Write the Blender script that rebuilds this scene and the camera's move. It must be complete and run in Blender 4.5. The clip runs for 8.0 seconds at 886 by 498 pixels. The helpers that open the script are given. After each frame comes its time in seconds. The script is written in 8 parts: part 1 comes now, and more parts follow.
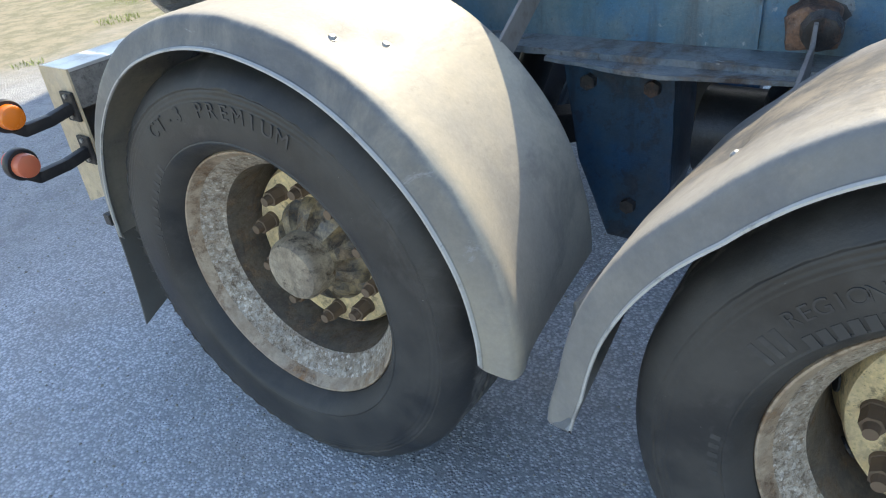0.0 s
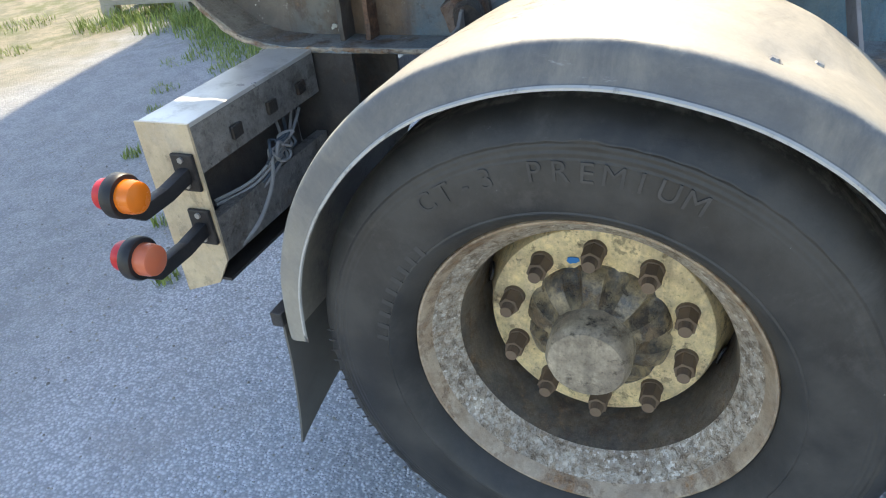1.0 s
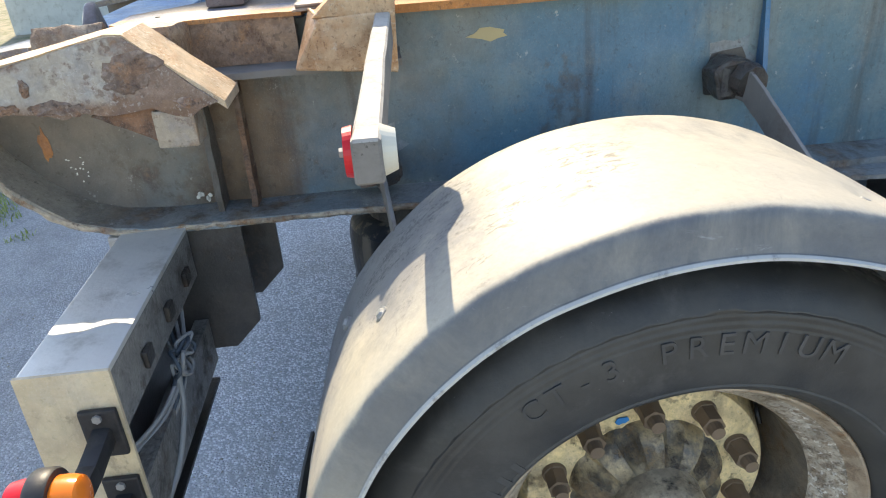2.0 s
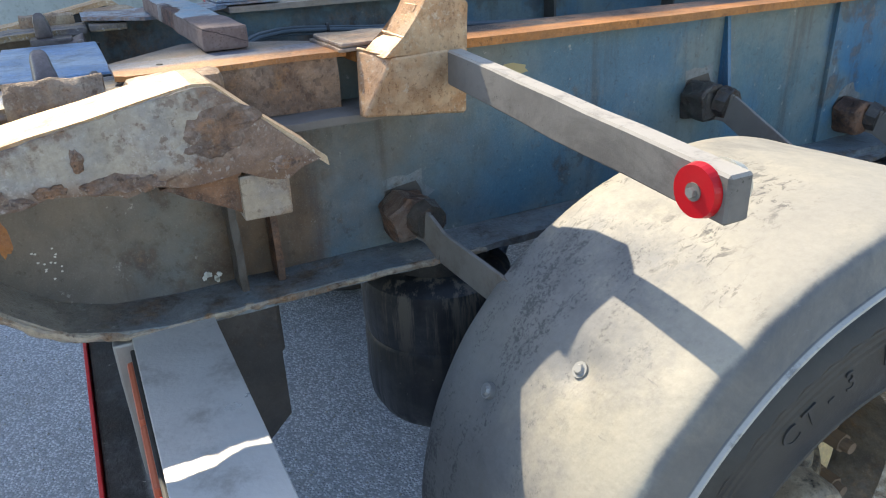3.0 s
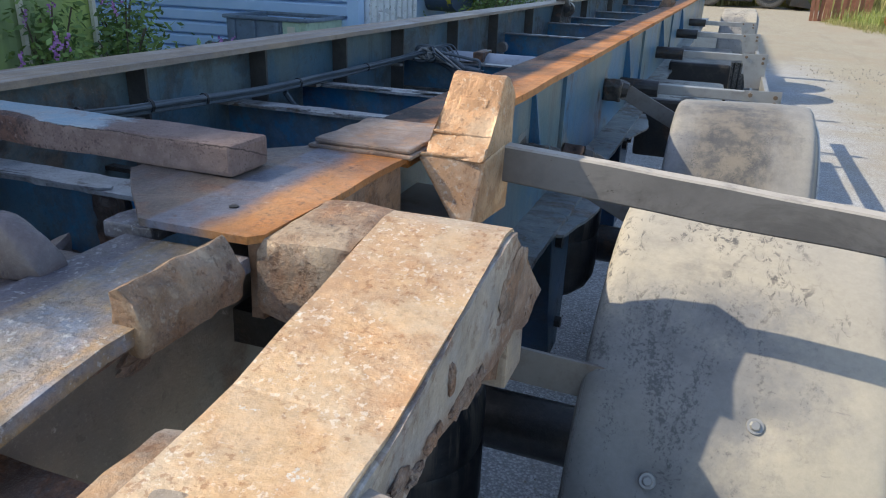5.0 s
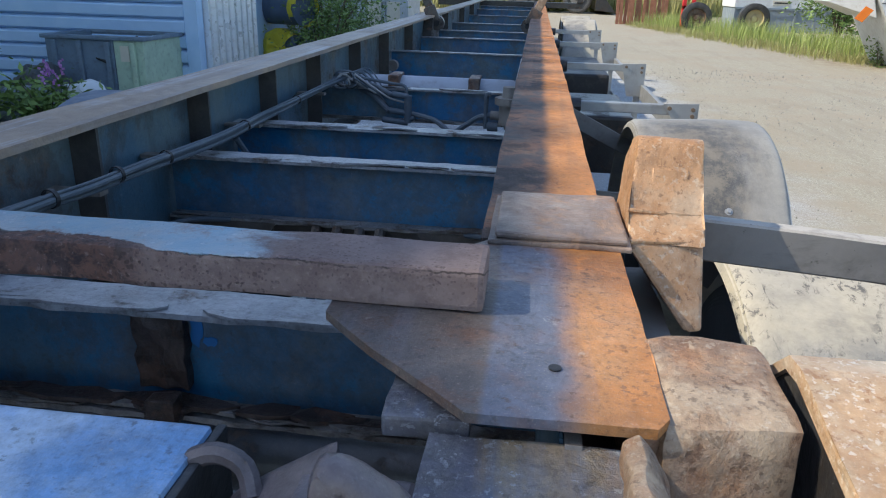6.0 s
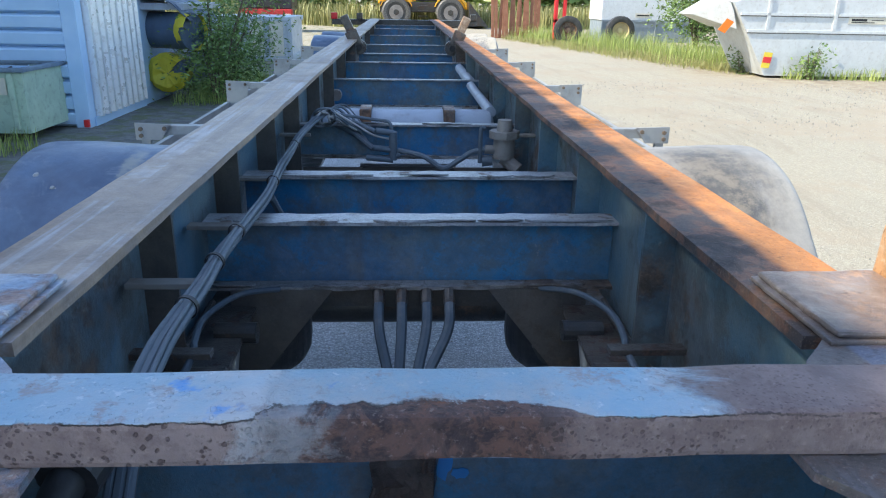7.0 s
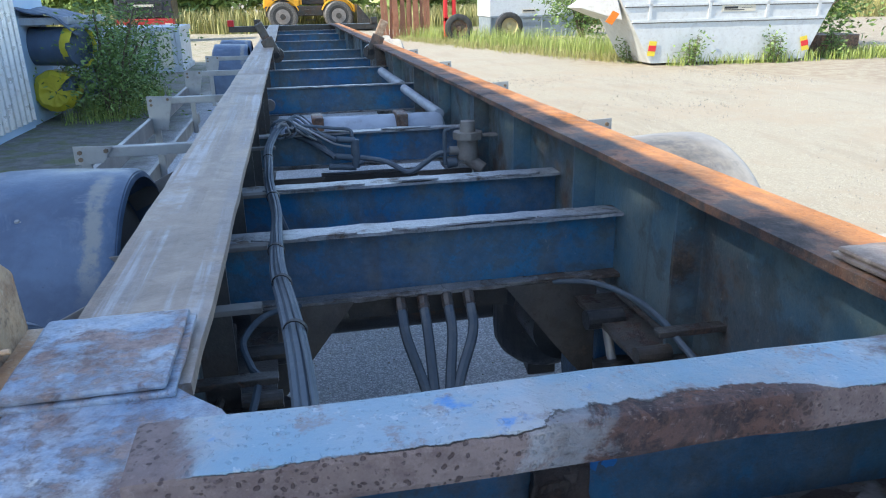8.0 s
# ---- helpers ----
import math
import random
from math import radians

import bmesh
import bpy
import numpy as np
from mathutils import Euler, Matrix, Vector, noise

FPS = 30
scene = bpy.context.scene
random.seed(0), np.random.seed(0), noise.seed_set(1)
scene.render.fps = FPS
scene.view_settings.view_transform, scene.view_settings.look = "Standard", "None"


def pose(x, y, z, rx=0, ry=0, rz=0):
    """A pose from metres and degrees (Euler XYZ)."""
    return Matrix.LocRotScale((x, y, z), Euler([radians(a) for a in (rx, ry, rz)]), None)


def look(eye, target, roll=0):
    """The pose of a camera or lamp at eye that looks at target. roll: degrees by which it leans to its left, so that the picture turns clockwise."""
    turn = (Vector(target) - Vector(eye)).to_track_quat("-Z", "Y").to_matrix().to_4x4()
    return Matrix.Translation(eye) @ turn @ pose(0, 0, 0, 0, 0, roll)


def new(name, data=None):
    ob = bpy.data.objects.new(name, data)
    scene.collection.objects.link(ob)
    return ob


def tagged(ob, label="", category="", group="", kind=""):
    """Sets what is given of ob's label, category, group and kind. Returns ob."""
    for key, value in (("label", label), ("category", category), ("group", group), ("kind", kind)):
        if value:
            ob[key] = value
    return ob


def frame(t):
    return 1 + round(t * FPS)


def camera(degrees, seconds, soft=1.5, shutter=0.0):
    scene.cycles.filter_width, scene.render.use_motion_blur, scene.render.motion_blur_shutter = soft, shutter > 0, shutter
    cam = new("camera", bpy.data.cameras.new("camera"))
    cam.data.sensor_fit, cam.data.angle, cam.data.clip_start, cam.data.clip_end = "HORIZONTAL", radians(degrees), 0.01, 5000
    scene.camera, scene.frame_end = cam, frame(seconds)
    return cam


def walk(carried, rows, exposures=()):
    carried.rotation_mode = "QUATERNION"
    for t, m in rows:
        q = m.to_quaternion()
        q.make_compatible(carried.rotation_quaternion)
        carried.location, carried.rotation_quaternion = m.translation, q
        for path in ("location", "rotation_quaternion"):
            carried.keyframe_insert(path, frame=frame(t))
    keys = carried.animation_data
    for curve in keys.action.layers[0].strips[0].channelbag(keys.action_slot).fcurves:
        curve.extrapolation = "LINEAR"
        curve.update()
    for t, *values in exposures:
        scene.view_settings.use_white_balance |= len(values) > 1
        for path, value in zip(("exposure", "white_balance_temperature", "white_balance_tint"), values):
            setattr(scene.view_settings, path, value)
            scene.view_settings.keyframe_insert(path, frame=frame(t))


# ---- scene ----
cam = camera(63.4, 8.0, soft=1.1)
PATH = [
    (0, (2.068, 1.121, 1.361), (0.702, 0.095, 0.32), -6.4),
    (0.5, (2.102, 0.659, 1.346), (0.661, -0.249, 0.298), -6.5),
    (1, (2.128, 0.203, 1.361), (0.584, -0.507, 0.306), -6.4),
    (1.5, (2.111, -0.119, 1.396), (0.433, -0.49, 0.372), -5.7),
    (1.7, (2.045, -0.22, 1.412), (0.311, -0.394, 0.43), -4.9),
    (2, (1.965, -0.364, 1.446), (0.18, -0.26, 0.551), -4.3),
    (2.2, (1.916, -0.475, 1.463), (0.141, -0.199, 0.584), -3.8),
    (3.3, (1.608, -1.054, 1.445), (0.075, -0.056, 0.638), -1.7),
    (3.5, (1.543, -1.121, 1.457), (0.096, 0.009, 0.664), -1.1),
    (4, (1.378, -1.307, 1.481), (0.181, 0.107, 0.728), 0.1),
    (4.2, (1.302, -1.356, 1.476), (0.213, 0.149, 0.735), 0.4),
    (5.3, (0.781, -1.408, 1.523), (0.279, 0.386, 0.795), 2.2),
    (5.5, (0.686, -1.401, 1.529), (0.269, 0.418, 0.81), 1.9),
    (6, (0.428, -1.296, 1.539), (0.214, 0.564, 0.837), 1.7),
    (6.5, (0.176, -1.231, 1.558), (0.131, 0.649, 0.877), 1.3),
    (7, (-0.046, -1.170, 1.590), (0.061, 0.696, 0.937), 1.0),
    (7.5, (-0.176, -1.082, 1.612), (0.074, 0.786, 0.954), -0.7),
    (8, (-0.321, -1.155, 1.605), (0.050, 0.677, 0.953), -1.1),
]
EXPOSURES = [(0, 1.46, 6950, 10), (0.5, 1.58, 7050, 10), (1, 1.57, 7200, 11), (1.5, 1.65, 7450, 11), (2, 1.54, 7250, 11), (3.5, 1.12, 6850, 10), (4, 1.13, 6850, 10), (5.5, 0.68, 6600, 12), (6.5, 1.24, 6300, 9), (7, 1.48, 6350, 9), (8, 1.50, 6350, 10)]
walk(cam, [(t, look(eye, target, roll)) for t, eye, target, roll in PATH], EXPOSURES)

# ---- light ----
SUN_WAY = Vector((0.37, 0.074, -0.344)).normalized()
world = bpy.data.worlds.new("sky")
scene.world = world
world.use_nodes = True
wn = world.node_tree
sky = wn.nodes.new("ShaderNodeTexSky")
sky.sky_type, sky.sun_disc = "NISHITA", False
sky.sun_elevation = math.asin(-SUN_WAY.z)
sky.sun_rotation = math.atan2(-SUN_WAY.x, -SUN_WAY.y)
sky.air_density, sky.dust_density = 1.0, 0.6
wn.links.new(sky.outputs[0], wn.nodes["Background"].inputs[0])
wn.nodes["Background"].inputs[1].default_value = 0.15
sun = new("sun", bpy.data.lights.new("sun", "SUN"))
sun.data.energy, sun.data.angle, sun.data.color = 3.0, radians(0.53), (1.0, 0.91, 0.73)
sun.matrix_world = look((0, 0, 0), SUN_WAY)


# ---- materials ----
class Nodes:
    """A small builder of node materials; every pattern lies in world metres."""

    def __init__(self, name, rough=0.6, metal=0.0):
        self.m = bpy.data.materials.new(name)
        self.m.use_nodes = True
        self.t = self.m.node_tree
        self.b = self.t.nodes["Principled BSDF"]
        self.b.inputs["Roughness"].default_value = rough
        self.b.inputs["Metallic"].default_value = metal
        self.pos = self.node("ShaderNodeNewGeometry").outputs["Position"]

    def node(self, kind, **sockets):
        n = self.t.nodes.new(kind)
        for k, v in sockets.items():
            self.put(n, k.replace("_", " "), v)
        return n

    def put(self, n, key, v):
        s = n.inputs[key]
        if isinstance(v, bpy.types.NodeSocket):
            self.t.links.new(v, s)
        else:
            s.default_value = v

    def stretch(self, sx, sy, sz):
        n = self.node("ShaderNodeMapping", Vector=self.pos)
        n.inputs["Scale"].default_value = (sx, sy, sz)
        return n.outputs[0]

    def noise(self, scale, detail=6.0, rough=0.6, at=None, warp=0.0):
        n = self.node("ShaderNodeTexNoise", Vector=at or self.pos, Scale=scale, Detail=detail, Roughness=rough, Distortion=warp)
        return n.outputs[0]

    def cells(self, scale, at=None, what="Distance", feature="F1"):
        n = self.t.nodes.new("ShaderNodeTexVoronoi")
        n.feature = feature
        self.put(n, "Vector", at or self.pos)
        self.put(n, "Scale", scale)
        return n.outputs[what]

    def step(self, v, lo, hi, a=0.0, b=1.0):
        n = self.node("ShaderNodeMapRange")
        n.interpolation_type = "SMOOTHSTEP"
        for i, x in enumerate((v, lo, hi, a, b)):
            if isinstance(x, bpy.types.NodeSocket):
                self.t.links.new(x, n.inputs[i])
            else:
                n.inputs[i].default_value = x
        return n.outputs[0]

    def calc(self, op, a, b=0.0):
        n = self.t.nodes.new("ShaderNodeMath")
        n.operation = op
        for i, x in enumerate((a, b)):
            if isinstance(x, bpy.types.NodeSocket):
                self.t.links.new(x, n.inputs[i])
            else:
                n.inputs[i].default_value = x
        return n.outputs[0]

    def mix(self, f, a, b, how="MIX"):
        n = self.t.nodes.new("ShaderNodeMix")
        n.data_type, n.blend_type = "RGBA", how
        for i, x in ((0, f), (6, a), (7, b)):
            if isinstance(x, bpy.types.NodeSocket):
                self.t.links.new(x, n.inputs[i])
            elif i:
                n.inputs[i].default_value = (*x, 1.0)
            else:
                n.inputs[i].default_value = x
        return n.outputs[2]

    def axis(self, i):
        return self.node("ShaderNodeSeparateXYZ", Vector=self.pos).outputs[i]

    def island(self):
        return self.node("ShaderNodeNewGeometry").outputs["Random Per Island"]

    def done(self, colour, rough=None, height=None, depth=0.002, strength=1.0, metal=None):
        self.put(self.b, "Base Color", colour if isinstance(colour, bpy.types.NodeSocket) else (*colour, 1.0))
        if rough is not None:
            self.put(self.b, "Roughness", rough)
        if metal is not None:
            self.put(self.b, "Metallic", metal)
        if height is not None:
            n = self.node("ShaderNodeBump", Height=height, Distance=depth, Strength=strength)
            self.t.links.new(n.outputs[0], self.b.inputs["Normal"])
        return self.m


def worn_steel(name, c1, c2, rust=0.5, r_dark=(0.055, 0.024, 0.014), r_light=(0.30, 0.125, 0.045), size=1.0, dust=0.25, dust_colour=(0.36, 0.33, 0.30), flakes=0.0, tail=None, zones=(), fresh=None, drawn=(), soft=0.035, cracks=0.0, speck=1.0, mottle=0.16, shine=0.0, flecks=(), matt=0.0):
    """Old paint c1/c2 with rust breaking through over about the share `rust`, stains, dust, chips and grain.
    zones: (axis, from, to, colour) bands set apart by rubbing, stains or painted-in shade; fresh: a brighter coat left
    in patches ahead of the tail; shine: how far the unrusted part is bare metal;
    flecks: (colour, scale, amount) of small sharp spots; matt: added roughness."""
    n = Nodes(name)
    big = n.noise(2.6 / size, 9, 0.66, warp=0.5)
    mid = n.noise(11 / size, 9, 0.70)
    fine, grit = n.noise(150, 5, 0.7), n.noise(420, 3, 0.6)
    pits = n.cells(95)
    both = n.calc("ADD", n.calc("MULTIPLY", big, 0.62), n.calc("MULTIPLY", mid, 0.38))
    edge = 0.68 - 0.36 * rust
    mask = n.step(both, edge - soft / 2, edge + soft)
    paint = n.mix(n.step(n.noise(4.5 / size, 7, 0.66), 0.40, 0.60), c1, c2)
    if fresh:
        patch = n.calc("MULTIPLY", n.step(n.noise(2.3, 6, 0.6), 0.44, 0.60), n.step(n.axis(1), -0.1, 0.9, 0.35, 1.0))
        paint = n.mix(patch, paint, fresh)
    if tail:
        soil = n.step(n.calc("ADD", n.axis(1), n.calc("MULTIPLY", n.noise(2.6, 6, 0.65), 1.9)), 0.95, -0.05, 0.0, 0.80)
        paint = n.mix(soil, paint, n.mix(n.step(mid, 0.35, 0.65), tail, tuple(0.66 * c for c in tail)))
        off = n.calc("ADD", n.calc("ABSOLUTE", n.calc("ADD", n.axis(1), 0.675)), n.calc("MULTIPLY", n.calc("SUBTRACT", n.noise(6, 8, 0.72), 0.5), 0.28))
        paint = n.mix(n.step(off, 0.16, 0.04, 0.0, 0.85), paint, n.mix(n.step(mid, 0.4, 0.6), (0.17, 0.10, 0.055), (0.10, 0.062, 0.038)))
    rusty = n.mix(n.step(n.noise(17, 7, 0.74), 0.38, 0.62), r_dark, r_light)
    for ax, lo, hi, colour in zones:
        at = n.calc("ADD", n.axis(ax), n.calc("MULTIPLY", n.calc("SUBTRACT", n.noise(7, 8, 0.7), 0.5), 1.5 * abs(hi - lo)))
        zone = n.step(at, lo, hi)
        worn = n.mix(n.step(n.noise(21, 6, 0.7), 0.35, 0.65), colour, tuple(0.62 * c for c in colour))
        paint, rusty = n.mix(zone, paint, worn), n.mix(zone, rusty, worn)
    streak = n.noise(11, 6, 0.65, at=n.stretch(1, 1, 0.10))
    paint = n.mix(n.step(streak, 0.52, 0.72, 0.0, 0.5), paint, r_dark)
    col = n.mix(mask, paint, rusty)
    rim = n.calc("MULTIPLY", n.step(both, edge - 0.05, edge - 0.005), n.step(both, edge + 0.03, edge))
    col = n.mix(n.calc("MULTIPLY", rim, 0.35), col, r_dark)
    for colour, scale, amount in drawn:
        line = n.noise(scale, 6, 0.66, at=n.stretch(1, 0.025, 1), warp=0.3)
        col = n.mix(n.calc("MULTIPLY", n.step(line, 0.50, 0.62, 0.0, amount), n.step(n.noise(5, 6, 0.7), 0.36, 0.56)), col, colour)
    col = n.mix(n.step(n.noise(6.5, 9, 0.74), 0.50, 0.68, 0.0, dust), col, dust_colour)
    if flakes:
        col = n.mix(n.step(n.noise(34, 6, 0.72), 0.65, 0.68, 0.0, flakes), col, (0.62, 0.60, 0.55))
    crack = None
    if cracks:
        bent = n.node("ShaderNodeVectorMath", Vector=n.node("ShaderNodeTexNoise", Vector=n.pos, Scale=9.0, Detail=5.0).outputs[1])
        bent.operation = "MULTIPLY_ADD"
        bent.inputs[1].default_value = (0.16, 0.16, 0.16)
        n.t.links.new(n.pos, bent.inputs[2])
        gap = n.cells(13, at=bent.outputs[0], feature="DISTANCE_TO_EDGE")
        crack = n.calc("MULTIPLY", n.step(gap, 0.030, 0.008), n.step(n.noise(3.6, 6, 0.7), 0.50, 0.58, 0.0, cracks))
        col = n.mix(crack, col, (0.022, 0.017, 0.014))
    col = n.mix(n.step(n.noise(55, 6, 0.72), 0.59, 0.66, 0.0, 0.55 * speck), col, tuple(0.5 * c for c in r_dark))
    col = n.mix(n.step(n.noise(75, 5, 0.75), 0.66, 0.70, 0.0, 0.35 * speck), col, tuple(min(1.0, 1.5 * c + 0.04) for c in c2))
    col = n.mix(n.step(grit, 0.56, 0.72, 0.0, 0.22), col, tuple(min(1.0, 0.06 + 1.15 * c) for c in dust_colour))
    col = n.mix(n.step(fine, 0.52, 0.72, 0.0, 0.40 * speck), col, (0.03, 0.025, 0.02))
    for colour, scale, amount in flecks:
        dot = n.calc("MULTIPLY", n.step(n.noise(scale, 4, 0.62), 0.57, 0.61), n.step(n.noise(scale / 9, 6, 0.7), 0.42, 0.56))
        col = n.mix(n.calc("MULTIPLY", dot, amount), col, colour)
    tone = n.step(n.noise(21, 9, 0.72), 0.30, 0.70, 1 - mottle, 1 + mottle)
    spot = n.step(n.noise(88, 5, 0.7), 0.34, 0.66, 1 - 0.7 * mottle, 1 + 0.7 * mottle)
    both_tones = n.calc("MULTIPLY", tone, spot)
    shade = n.node("ShaderNodeCombineXYZ", X=both_tones, Y=both_tones, Z=both_tones).outputs[0]
    col = n.mix(1.0, col, shade, "MULTIPLY")
    h = n.calc("ADD", n.calc("MULTIPLY", fine, 0.5), n.calc("ADD", n.calc("MULTIPLY", mask, n.calc("MULTIPLY", mid, -0.9)), n.calc("MULTIPLY", n.step(pits, 0.05, 0.35), 0.08)))
    h = n.calc("ADD", h, n.calc("MULTIPLY", n.noise(38, 6, 0.7), 0.45))
    if crack:
        h = n.calc("SUBTRACT", h, crack)
    metal = n.calc("MULTIPLY", n.step(mask, 0.0, 1.0, shine, 0.45 * shine), n.step(n.noise(31, 6, 0.7), 0.36, 0.60, 0.55, 1.0)) if shine else None
    return n.done(col, n.step(mask, 0.0, 1.0, 0.32 + 0.14 * bool(shine) + matt, 0.60 + matt), h, 0.0032 * (0.4 + 0.6 * speck), 0.75, metal)


def plain(name, colour, rough=0.6, metal=0.0, vary=0.25, grain=60.0, dirt=(0.10, 0.085, 0.07), amount=0.35, depth=0.0012):
    n = Nodes(name, rough, metal)
    a, b = n.noise(5, 6, 0.6), n.noise(grain, 4, 0.6)
    col = n.mix(n.step(a, 0.3, 0.7, 0.0, vary), colour, tuple(0.55 * c for c in colour))
    col = n.mix(n.step(n.noise(13, 7, 0.7), 0.48, 0.74, 0.0, amount), col, dirt)
    return n.done(col, n.step(a, 0.25, 0.75, max(rough - 0.10, 0.03), min(rough + 0.15, 1.0)), b, depth, 0.5)


BLUE_IN = worn_steel("blue_paint_inside", (0.025, 0.18, 0.34), (0.095, 0.175, 0.23), 0.48, r_dark=(0.09, 0.082, 0.068), r_light=(0.18, 0.156, 0.12), soft=0.24, size=0.9, dust=0.42, dust_colour=(0.15, 0.15, 0.15), flakes=0.12, mottle=0.08, speck=0.5, fresh=(0.012, 0.135, 0.30))
BLUE_WEB = worn_steel("faded_blue_web", (0.165, 0.225, 0.24), (0.10, 0.185, 0.225), 0.22, r_light=(0.26, 0.14, 0.06), soft=0.09, mottle=0.07, speck=0.5, dust=0.30, dust_colour=(0.30, 0.28, 0.24), flakes=0.35, tail=(0.225, 0.165, 0.115), fresh=(0.045, 0.175, 0.32))
BLUE_TOP = worn_steel("chalky_blue_top", (0.22, 0.30, 0.41), (0.36, 0.40, 0.46), 0.47, r_dark=(0.17, 0.11, 0.10), r_light=(0.34, 0.25, 0.22), size=0.34, soft=0.05, dust=0.4, dust_colour=(0.44, 0.43, 0.43), flakes=0.6)
GREY_TOP = worn_steel("bare_grey_flange", (0.30, 0.225, 0.17), (0.37, 0.285, 0.22), 0.36, r_dark=(0.19, 0.145, 0.115), r_light=(0.30, 0.225, 0.17), soft=0.14, dust=0.3, dust_colour=(0.30, 0.265, 0.225), flakes=0.2, drawn=(((0.22, 0.215, 0.235), 13, 0.45), ((0.44, 0.43, 0.45), 29, 0.75), ((0.17, 0.12, 0.09), 31, 0.45)), speck=0.4, mottle=0.08, shine=0.15)
RUST_TOP = worn_steel("orange_rust_top", (0.50, 0.20, 0.055), (0.44, 0.22, 0.09), 0.50, r_dark=(0.19, 0.08, 0.038), r_light=(0.52, 0.18, 0.038), mottle=0.14, soft=0.10, dust=0.2, dust_colour=(0.52, 0.42, 0.33), zones=((0, 0.490, 0.455, (0.17, 0.185, 0.24)), (0, 0.412, 0.404, (0.155, 0.132, 0.122))), flakes=0.25, flecks=(((0.05, 0.045, 0.05), 120, 0.45),), drawn=(((0.24, 0.25, 0.32), 17, 0.4),), shine=0.15)
# the dark inner band paints the hall's shade along the flange
RUST_FLANGE = worn_steel("orange_rust_flange", (0.50, 0.195, 0.05), (0.46, 0.205, 0.07), 0.46, r_dark=(0.21, 0.085, 0.038), r_light=(0.56, 0.20, 0.04), mottle=0.14, soft=0.10, dust=0.10, dust_colour=(0.52, 0.40, 0.28), zones=((0, 0.478, 0.452, (0.050, 0.041, 0.043)),), drawn=(((0.20, 0.10, 0.055), 19, 0.3),), matt=0.36)
RUST_HEAD = worn_steel("rusty_cast_steel", (0.50, 0.275, 0.135), (0.52, 0.36, 0.23), 0.40, r_dark=(0.25, 0.125, 0.06), r_light=(0.48, 0.225, 0.085), soft=0.13, mottle=0.10, speck=0.55, dust=0.2, dust_colour=(0.50, 0.43, 0.34), size=0.5, flakes=0.3, shine=0.3, flecks=(((0.62, 0.54, 0.42), 130, 0.4), ((0.14, 0.065, 0.035), 150, 0.45)))
RUST_DARK = worn_steel("brown_rust", (0.16, 0.105, 0.08), (0.22, 0.15, 0.11), 0.62, r_dark=(0.055, 0.03, 0.022), r_light=(0.22, 0.11, 0.06), dust=0.3)
HOOD = worn_steel("pale_worn_steel", (0.60, 0.47, 0.33), (0.62, 0.42, 0.24), 0.42, r_dark=(0.40, 0.21, 0.10), r_light=(0.60, 0.34, 0.16), soft=0.14, size=0.7, speck=0.45, mottle=0.08, zones=((1, -0.84, -0.77, (0.66, 0.50, 0.34)),), dust=0.3, flakes=0.85, dust_colour=(0.60, 0.53, 0.44), shine=0.34, flecks=(((0.80, 0.74, 0.64), 170, 0.5), ((0.26, 0.10, 0.035), 140, 0.5)))
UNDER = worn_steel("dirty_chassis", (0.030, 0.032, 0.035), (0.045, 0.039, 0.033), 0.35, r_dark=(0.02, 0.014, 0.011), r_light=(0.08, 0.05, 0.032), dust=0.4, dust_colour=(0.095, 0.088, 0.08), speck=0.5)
DISC = worn_steel("yellowed_wheel_paint", (0.82, 0.65, 0.35), (0.74, 0.58, 0.33), 0.28, r_dark=(0.07, 0.045, 0.03), r_light=(0.26, 0.16, 0.07), soft=0.08, size=0.16, dust=0.25, flakes=0.5)
RIM = worn_steel("dusty_rim", (0.46, 0.37, 0.27), (0.38, 0.285, 0.195), 0.38, r_dark=(0.10, 0.058, 0.034), r_light=(0.33, 0.175, 0.075), size=0.22, soft=0.10, speck=0.5, mottle=0.10, dust=0.35, dust_colour=(0.36, 0.30, 0.24))
RIM_WELL = worn_steel("chipped_white_rim_well", (0.50, 0.45, 0.375), (0.38, 0.31, 0.235), 0.40, flecks=(((0.76, 0.73, 0.67), 85, 0.75),), r_dark=(0.14, 0.095, 0.06), r_light=(0.34, 0.25, 0.16), size=0.045, soft=0.10, speck=1.0, mottle=0.22, dust=0.4, dust_colour=(0.36, 0.31, 0.25))
HUB = worn_steel("greasy_hub", (0.48, 0.40, 0.29), (0.30, 0.245, 0.18), 0.30, r_dark=(0.02, 0.016, 0.013), r_light=(0.18, 0.11, 0.05), size=0.3, dust=0.4, dust_colour=(0.20, 0.16, 0.12))
NUT = plain("rusty_nut", (0.22, 0.155, 0.105), 0.75, 0.2, 0.5, 90, amount=0.4)
ALU = plain("dull_aluminium", (0.74, 0.72, 0.68), 0.34, 0.35, 0.35, 120, (0.20, 0.17, 0.13), 0.5)
GALV = plain("galvanised_steel", (0.40, 0.40, 0.39), 0.5, 0.55, 0.35, 90, (0.18, 0.16, 0.14), 0.4)
